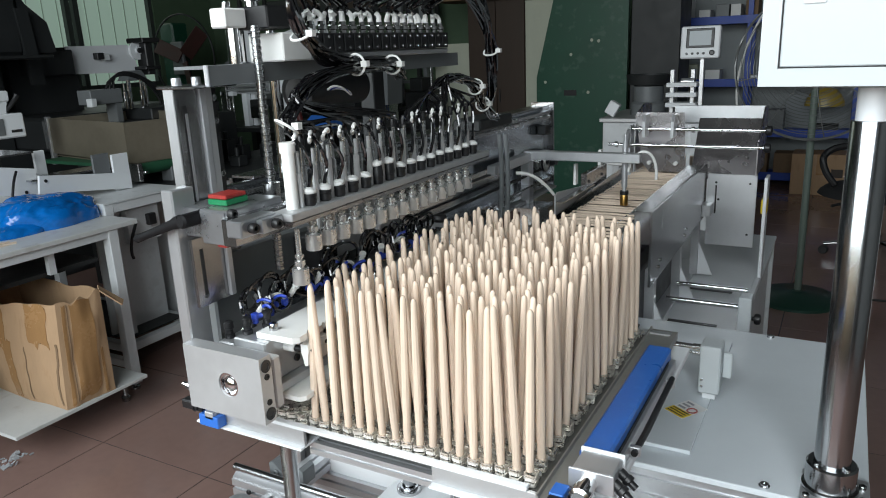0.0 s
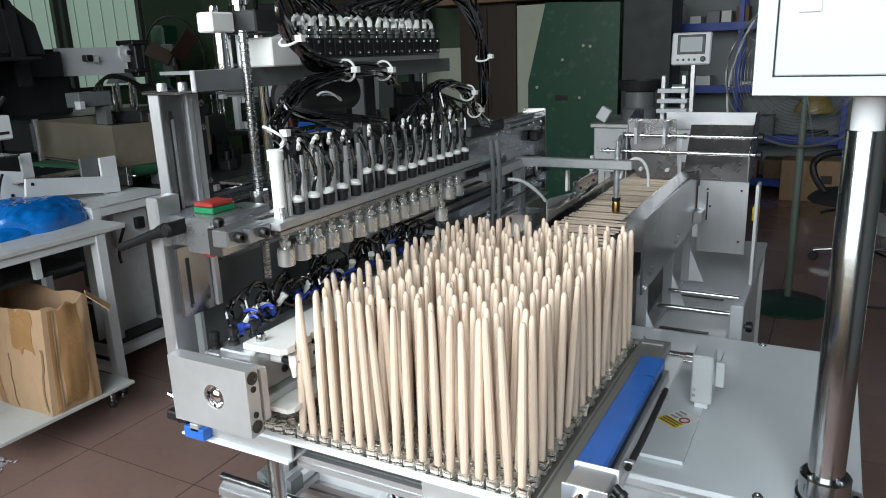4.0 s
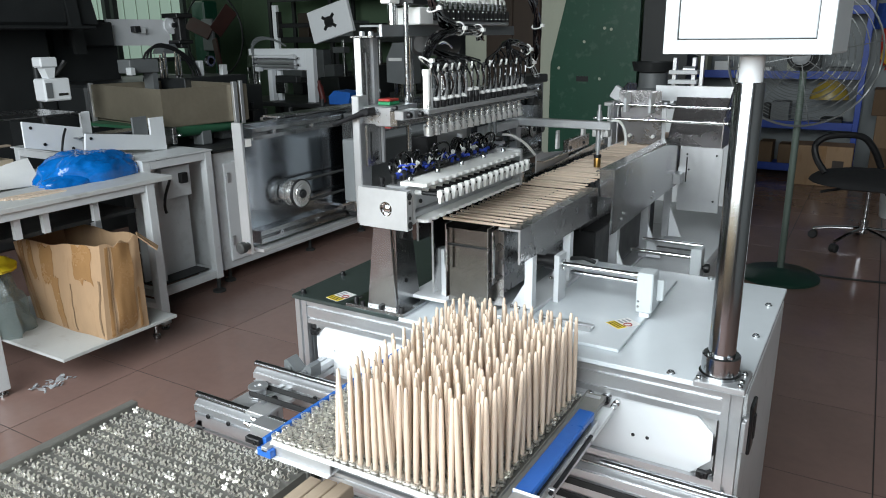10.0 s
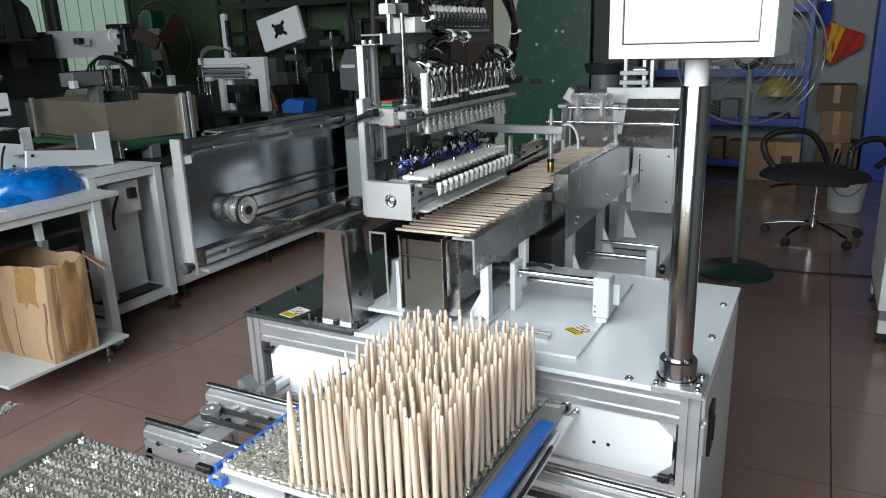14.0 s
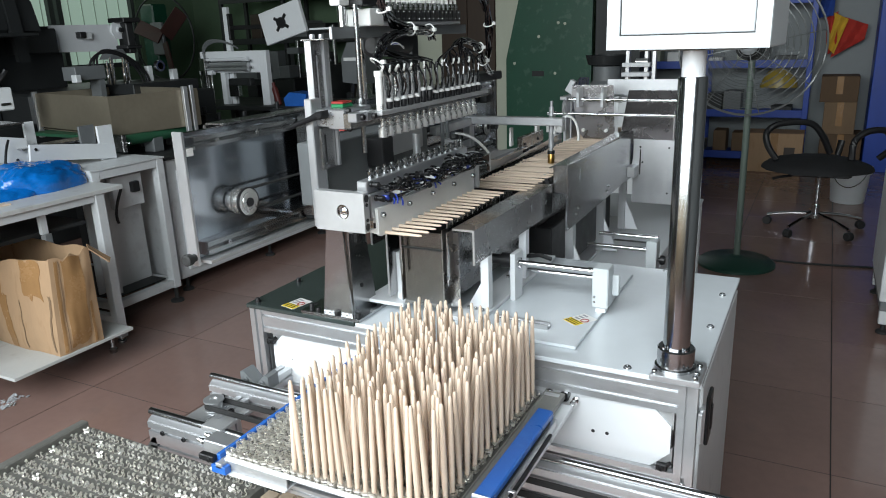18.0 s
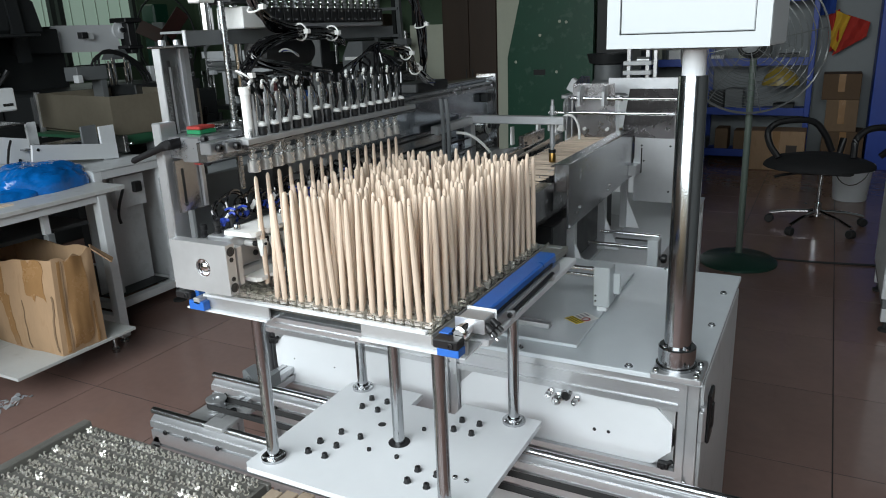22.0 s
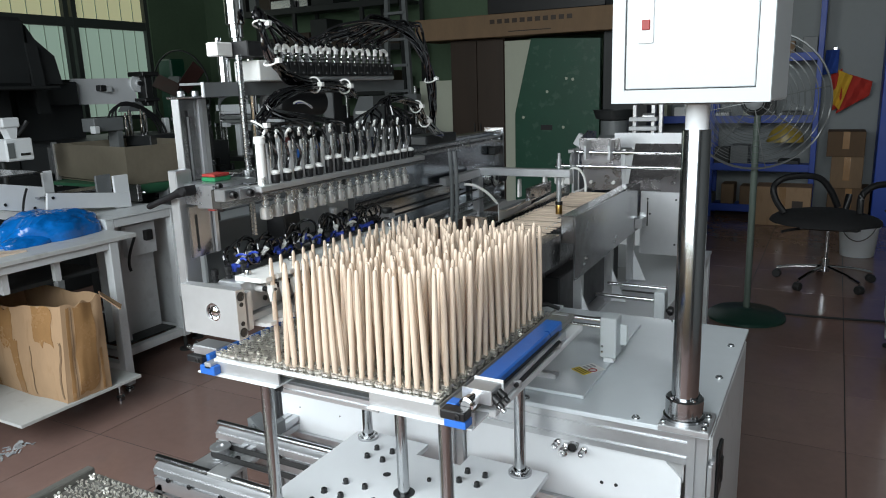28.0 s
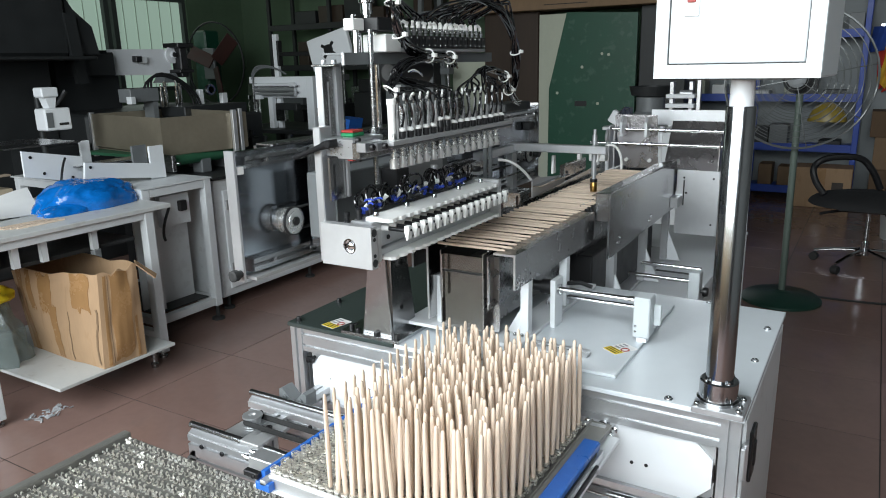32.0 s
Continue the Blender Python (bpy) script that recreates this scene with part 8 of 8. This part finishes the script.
# ---------------------------------------------------------------- small assembly station with its screen
asm = thing("assembly_station", (0.0, 4.3, 0), "white assembly station with a bowl feeder and small slides", "machine")
part("body", G().box(-0.46, 0.48, 4.15, 4.85, 0.0, 0.955, 0.006), M_FRAME_W, asm)
part("table_top", G().box(-0.48, 0.50, 4.12, 4.87, 0.956, 0.985, 0.004), M_ALU_MATT, asm)
part("bowl_base", G().lathe((-0.20, 4.45, 0.9855), (0, 0, 1), [(0, 0.13), (0.08, 0.13), (0.10, 0.11), (0.21, 0.11), (0.215, 0.09)], 24), M_GREY, asm, "grey vibrating drive")
part("bowl", G().lathe((-0.20, 4.45, 1.2), (0, 0, 1), [(0, 0.10), (0.01, 0.15), (0.08, 0.17), (0.08, 0.155), (0.03, 0.14), (0.03, 0.02)], 28), M_DARK, asm, "dark feeder bowl")
for z in (1.06, 1.13, 1.20):
    part("slide", G().box(-0.02 + 0.03 * (z - 1.06), 0.19, 4.18, 4.30, z, z + 0.03, 0.003), M_WHITE, asm)
for x in (0.0, 0.14):
    part("slide_post", G().box(x, x + 0.03, 4.22, 4.27, 0.9855, 1.32, 0.003), M_ALU, asm)
part("tool_cylinder", G().cyl((0.08, 4.22, 1.235), (0.17, 4.22, 1.235), 0.025, 14), M_ALU, asm)
part("tilted_box", G().box(-0.04, 0.04, -0.03, 0.03, -0.05, 0.05, 0.006, pose(-0.40, 4.2, 1.05, 0, 30, 0)), M_WHITE, asm)
hm = thing("touch_screen", (0.2, 4.2, 0.985), "white touch screen panel on a slim post", "screen")
part("post", G().box(0.195, 0.225, 4.23, 4.26, 0.9855, 1.40, 0.003), M_ALU, hm)
mh = pose(0.197, 4.215, 1.497, -6, 0, 0)
hs_ = part("housing", G().box(-0.13, 0.13, -0.02, 0.04, -0.108, 0.108, 0.008, mh), M_WHITE, hm)
part("bezel", G().box(-0.092, 0.092, -0.024, -0.0205, -0.038, 0.092, 0.003, mh), M_BLACK, hs_)
part("display", G().box(-0.072, 0.072, -0.0255, -0.0245, -0.022, 0.075, 0, mh), glow("grey_display", (0.40, 0.44, 0.46), 0.25), hs_)
for k in range(4):
    part("button", G().lathe(mh @ Vector((-0.085 + 0.037 * k, -0.0205, -0.075)), mh.to_3x3() @ Vector((0, -1, 0)), [(0, 0.009), (0.006, 0.008)], 12), M_BLACK if k else M_GREY, hs_)
part("stop_button", G().lathe(mh @ Vector((0.082, -0.0205, -0.072)), mh.to_3x3() @ Vector((0, -1, 0)), [(0, 0.018), (0.010, 0.018), (0.012, 0.012)], 16), M_BLACK, hs_)
solid("white_hose", G().tube(bez([(0.75, 5.0, 2.0), (0.45, 4.9, 1.7), (0.33, 4.6, 1.3), (0.42, 4.5, 1.0), (0.45, 4.45, 0.987)], 16), 0.008, 8), M_PLASTIC_W, "thin white hose hanging from above", "hose")

# ---------------------------------------------------------------- pedestal fan
fan = thing("pedestal_fan", (0.95, 3.36, 0), "large pedestal fan with a wire guard and green base", "fan")
FZ = 1.36
part("base", G().lathe((0.963, 3.38, 0), (0, 0, 1), [(0, 0.235), (0.015, 0.235), (0.035, 0.21), (0.05, 0.06), (0.06, 0.03)], 40), mat("dark_green_enamel", (0.012, 0.045, 0.032), 0.4, 0, 0.1, 6), fan, "round dark green foot")
part("post", G().cyl((0.963, 3.40, 0.05), (0.955, 3.42, FZ), 0.020, 18), mat("grey_green_paint", (0.10, 0.13, 0.11), 0.4), fan)
part("motor", G().lathe((0.945, 3.54, FZ), (0, -1, 0), [(0, 0.05), (0.01, 0.085), (0.14, 0.09), (0.16, 0.05)], 20), M_DARK, fan)
part("hub_cap", G().lathe((0.945, 3.272, FZ), (0, -1, 0), [(0, 0.050), (0.012, 0.050), (0.015, 0.03)], 20), M_GREY, fan)
FR = 0.405
for k in range(3):
    part("blade", G().box(0.05, 0.34, -0.006, 0.006, -0.085, 0.085, 0.003, pose(0.945, 3.36, FZ, 0, 25 + 120 * k, 0) @ pose(0, 0, 0, 28, 0, 0)), mat("smoky_blade", (0.16, 0.17, 0.17), 0.4, alpha=0.10), fan, "grey fan blade")
M_WIRE = mat("grey_wire", (0.20, 0.21, 0.21), 0.4, 0.6)
for k in range(11):
    r = 0.06 + (FR - 0.06) * k / 10
    dep = 0.085 * math.sqrt(max(0.0, 1 - (r / FR) ** 2))
    ring = [(0.945 + r * math.cos(2 * math.pi * q / 48), 3.345 - dep, FZ + r * math.sin(2 * math.pi * q / 48)) for q in range(48)]
    part("guard_ring", G().tube(ring, 0.0065 if k == 10 else 0.0022, 5, True), M_WIRE, fan)
    if k > 2:
        ring = [(x, 3.39 + dep * 0.9, z) for x, y, z in ring]
        part("rear_guard_ring", G().tube(ring, 0.0022, 5, True), M_WIRE, fan)
for q in range(8):
    a = 2 * math.pi * q / 8 + 0.2
    pts = [(0.945 + r * math.cos(a), 3.345 - 0.088 * math.sqrt(max(0, 1 - (r / FR) ** 2)), FZ + r * math.sin(a)) for r in [0.04 + (FR - 0.04) * j / 8 for j in range(9)]]
    part("guard_spoke", G().tube(pts, 0.003, 5), M_WIRE, fan)
solid("floor_cable", G().tube(bez([(1.15, 3.52, 0.006), (1.35, 3.50, 0.006), (1.55, 3.52, 0.006), (1.9, 3.66, 0.006), (2.6, 3.60, 0.006)], 18), 0.007, 8), M_RUBBER, "black power cable lying on the floor", "cable")

# ---------------------------------------------------------------- office chair and bucket
ch = thing("office_chair", (1.39, 4.42, 0), "black swivel office chair on a chromed five-star base", "chair")
HX, HY = 1.39, 4.42
part("seat", lumpy(HX - 0.03, HY, 0.4555, 0.37, 0.29, 0.10, 9, 12, 36, 0.05), mat("black_mesh_fabric", (0.012, 0.012, 0.013), 0.85, 0, 0.2, 40, 0.2, 300), ch)
part("seat_pan", G().box(HX - 0.2, HX + 0.2, HY - 0.2, HY + 0.2, 0.425, 0.4545, 0.02), M_BLACK, ch)
part("gas_lift", G().lathe((HX, HY, 0.09), (0, 0, 1), [(0, 0.03), (0.10, 0.028), (0.10, 0.014), (0.335, 0.014)], 16), M_CHROME, ch)
for k in range(5):
    a = radians(168 + 72 * k)
    ex, ey = HX + 0.33 * math.cos(a), HY + 0.33 * math.sin(a)
    lg = part("base_arm", G().tube([(HX + 0.03 * math.cos(a), HY + 0.03 * math.sin(a), 0.125), (HX + 0.2 * math.cos(a), HY + 0.2 * math.sin(a), 0.105), (ex, ey, 0.075)], 0.013, 10), M_CHROME, ch, "chromed base arm")
    part("caster", G().lathe((ex - 0.012 * math.sin(a) * 2, ey + 0.012 * math.cos(a) * 2, 0.031), (math.sin(a), -math.cos(a), 0), [(0, 0.026), (0.006, 0.031), (0.04, 0.031), (0.046, 0.026)], 18), M_RUBBER, lg, "black twin caster")
ARM_L = ((1.10, 0.53), (1.035, 0.62), (1.015, 0.71), (1.075, 0.768), (1.20, 0.788), (1.31, 0.77), (1.385, 0.68), (1.44, 0.56))
ARM_R = ((1.575, 0.54), (1.580, 0.66), (1.635, 0.722), (1.71, 0.742), (1.78, 0.725), (1.82, 0.62), (1.75, 0.53))
for arm_line, y0, y1 in ((ARM_L, 4.30, 4.50), (ARM_R, 4.34, 4.52)):
    n_ = len(arm_line) - 1
    pts = spline([(x, y0 + (y1 - y0) * k / n_, z) for k, (x, z) in enumerate(arm_line)], 5)
    part("armrest", G().tube(pts, 0.023, 10), M_BLACK, ch, "black looped armrest")
part("back_mount", G().tube([(HX + 0.06, HY + 0.10, 0.44), (HX + 0.10, HY + 0.26, 0.47), (HX + 0.12, HY + 0.31, 0.62)], 0.025, 10), M_BLACK, ch)
part("tilt_lever", G().tube([(HX - 0.14, HY - 0.10, 0.425), (HX - 0.26, HY - 0.16, 0.41), (HX - 0.30, HY - 0.18, 0.40)], 0.010, 8), M_BLACK, ch)
bk = thing("white_bucket", (1.62, 5.47, 0), "white plastic bucket with a lid behind a chair", "bucket")
part("body", G().lathe((1.62, 5.47, 0.0), (0, 0, 1), [(0, 0.125), (0.01, 0.13), (0.25, 0.15), (0.25, 0.165), (0.30, 0.168), (0.31, 0.15)], 28), M_WHITE, bk)
part("handle", G().tube(bez([(1.49, 5.37, 0.26), (1.53, 5.29, 0.12), (1.67, 5.27, 0.11), (1.74, 5.36, 0.26)], 10), 0.004, 6), M_STEEL, bk)

sc = thing("side_cabinet", (1.72, 2.47, 0), "white machine cabinet on levelling feet by the side wall", "cabinet")
part("body", G().box(1.700, 2.45, 2.46, 3.15, 0.172, 0.86, 0.004), M_FRAME_W, sc)
part("base_frame", G().box(1.708, 2.44, 2.47, 3.14, 0.120, 0.171, 0.003), M_GREY, sc)
for x in (1.735, 2.41):
    for y in (2.495, 3.11):
        part("leg", G().box(x - 0.025, x + 0.025, y - 0.025, y + 0.025, 0.052, 0.1195, 0.003), M_FRAME_W, sc)
        part("foot", G().lathe((x, y, 0), (0, 0, 1), [(0, 0.030), (0.012, 0.029), (0.020, 0.011), (0.0515, 0.010)], 16), M_RUBBER, sc)

# ---------------------------------------------------------------- floor tiles
TS = 0.6
tile = mesh_of("floor_tile", G().box(0.0024, TS - 0.0024, 0.0024, TS - 0.0024, -0.0055, -0.0005), M_TILE)
rest = G()
for i in range(-11, 11):
    for j in range(-9, 12):
        x, y = -1.485 + TS * i, 0.489 + TS * j
        if x + TS <= X0 or x >= X1 or y + TS <= Y0 or y >= Y1:
            continue
        if -5 <= i <= 6 and -4 <= j <= 10:
            ob = new("floor_tile", tile)
            ob.parent = floor
            ob.location = (x, y, 0)
        else:
            rest.box(max(x, X0) + 0.0015, min(x + TS, X1) - 0.0015, max(y, Y0) + 0.0015, min(y + TS, Y1) - 0.0015, -0.0055, -0.0005)
tagged(part("far_floor_tiles", rest, M_TILE, floor), kind="stuff")


# ---------------------------------------------------------------- what moves
def ramp(rows, t):
    """value between rows of (seconds, value), eased a little at the corners"""
    if t <= rows[0][0]:
        return rows[0][1]
    for (a, u), (b, v) in zip(rows, rows[1:]):
        if t <= b:
            return u + (v - u) * (t - a) / (b - a)
    return rows[-1][1]


CAR_Y = [(0, 0), (8.55, 0), (8.65, 0.012), (9, 0.122), (9.5, 0.247), (10, 0.378), (10.5, 0.500), (10.9, 0.597), (11.0, 0.603), (17.18, 0.603), (17.3, 0.585), (17.5, 0.533), (18, 0.405), (18.5, 0.285), (19, 0.156), (19.5, 0.024), (19.62, 0.0), (30.85, 0), (31.0, 0.027), (31.5, 0.155), (32.0, 0.277)]
LIFT_Z = [(0, 0), (5.30, 0), (5.42, -0.010), (7.6, -0.328), (7.72, -0.340), (20.35, -0.340), (20.45, -0.326), (21.8, -0.014), (21.92, 0), (27.70, 0), (27.82, -0.010), (29.95, -0.328), (30.08, -0.340), (32, -0.340)]
TRAY_X = [(0, -ROW), (8.05, -ROW), (8.4, 0), (30.05, 0), (30.4, ROW), (32, ROW)]
HEAD_R = [(0, 0), (16.15, 0), (16.9, 90), (19.62, 90), (20.4, 0), (32, 0)]
CONV_Z = [(0, 0), (14.9, 0), (15.7, 0.031), (17.25, 0.031), (17.85, 0), (32, 0)]


def times_of(*tables):
    out = {0.0, 32.0}
    for tb in tables:
        for (a, u), (b, v) in zip(tb, tb[1:]):
            out |= {a, b}
            if u != v:
                n = max(1, int((b - a) / 0.12))
                out |= {round(a + (b - a) * k / n, 3) for k in range(n)}
    return sorted(t for t in out if 0 <= t <= 32)


def motions():
    o = Vector(ORIGIN[car])
    walk(car, [(t, pose(o.x, o.y + ramp(CAR_Y, t), o.z)) for t in times_of(CAR_Y)])
    walk(head, [(t, pose(0, 0, 0, 0, ramp(HEAD_R, t), 0)) for t in times_of(HEAD_R)])
    o2 = Vector(ORIGIN[tray])
    walk(tray, [(t, pose(o2.x + ramp(TRAY_X, t), o2.y, o2.z + ramp(LIFT_Z, t))) for t in times_of(TRAY_X, LIFT_Z)])
    o3 = Vector(ORIGIN[lift])
    walk(lift, [(t, pose(o3.x + ramp(TRAY_X, t), o3.y, o3.z)) for t in times_of(TRAY_X)])
    o4 = Vector(ORIGIN[conv])
    walk(conv, [(t, pose(o4.x, o4.y, o4.z + ramp(CONV_Z, t))) for t in times_of(CONV_Z)])
    o5 = Vector(ORIGIN[STICKER_ON_SHEET])
    walk(STICKER_ON_SHEET, [(t, pose(o5.x, o5.y, o5.z + ramp(CONV_Z, t))) for t in times_of(CONV_Z)])
    move_sticks()
    press()


def gripped(i, t):
    """pose of stick i in the jaws at t"""
    c = pose(AX, CY + ramp(CAR_Y, t), AZ, 0, ramp(HEAD_R, t), 0)
    return c @ pose(0.543 - AX, COLS[i] - CY, 1.0985 - AZ)


def move_sticks():
    rs = random.Random(21)
    base = times_of(CAR_Y, LIFT_Z, TRAY_X, HEAD_R, CONV_Z, [(16.9, 0), (17.0, 1)], [(21.95, 0), (22.05, 0)])
    for i in range(16):
        grid = sorted(set(base) | {t for t, v in SEAT[i]})
        ob = tagged(new("wooden_stick", FLAT_MESH), "pale tapered wooden stick held by the gripper row", "stick", "sticks on the conveyor")
        jx, jr, jb = rs.uniform(-0.004, 0.004), rs.uniform(-1.5, 1.5), rs.uniform(-1.0, 1.0)
        rows = []
        for t in grid:
            if t <= 16.95:
                m = lying(LIE[i], ramp(CONV_Z, t), jx, jr)
            elif t < 22.0:
                m = gripped(i, t) @ pose(0, 0, jx * 0.5)
            else:
                u = ramp([(22.0, 0), (22.6, 1)], t)
                m = pose(0.543 + ramp(TRAY_X, t), COLS[i], 1.0985 + (ZT + 0.018 - 1.0985) * ramp(SEAT[i], t) + ramp(LIFT_Z, t), jb * u, jr * 0.5 * u, 0)
            rows.append((t, m))
        walk(ob, rows)
    for k in range(16, 62):
        ob = tagged(new("wooden_stick", FLAT_MESH), "pale tapered wooden stick lying across the conveyor", "stick", "sticks on the conveyor")
        jx, jr = rs.uniform(-0.004, 0.004), rs.uniform(-1.2, 1.2)
        ro = rs.uniform(-8, 8)
        dz = 0.004 + rs.uniform(-0.0015, 0.0015)
        walk(ob, [(t, pose(0, -PITCH * v, 0) @ lying(LIE[k], dz, jx, jr, ro)) for t, v in FEED])


FEED = [(0, 0)]
for k in range(4):
    FEED += [(17.55 + 0.25 * k, k), (17.75 + 0.25 * k, k + 1)]
for k in range(12):
    FEED += [(22.0 + 0.42 * k, k + 4), (22.28 + 0.42 * k, k + 5)]
FEED += [(32, 16)]


SEAT = [[(22.62 + 0.3 * i - 0.06, 0), (22.62 + 0.3 * i, 1)] for i in range(16)]


JAW = [(0, 0), (8.2, 0), (8.6, 1), (16.75, 1), (16.95, 0), (30.45, 0), (30.8, 1), (32, 1)]


def press():
    """each nozzle pushes its stick home in turn, in both cycles"""
    for i, nz in enumerate(NOZZLES):
        o = nz.location.copy()
        rows = []
        for t0 in (0.0, 22.62):
            c = t0 + 0.30 * i
            rows += [(c - 0.14, 0.0), (c - 0.03, -0.036), (c + 0.08, -0.036), (c + 0.20, 0.0)]
        tb = [(t, v) for t, v in rows if t >= 0]
        if i == 0:
            tb = [(0.0, -0.036)] + tb[1:] if tb[0][0] > 0 else tb
        tb = ([(0.0, tb[0][1])] if tb[0][0] > 0 else []) + tb + [(32.0, 0.0)]
        walk(nz, [(t, pose(o.x, o.y, o.z + v)) for t, v in tb])
    for ob in FINGERS:
        o = ob.location.copy()
        walk(ob, [(t, pose(o.x - 0.011 + 0.028 * v, o.y, o.z)) for t, v in JAW])
    for i, ob in enumerate(FIRST_ROW):
        m = ob.matrix_local.copy()
        c = 0.30 * i
        up = Matrix.Translation((0, 0, 0.021))
        if i:
            walk(ob, [(0.0, up @ m), (max(0.02, c - 0.06), up @ m), (c + 0.0, m), (32.0, m)])


motions()
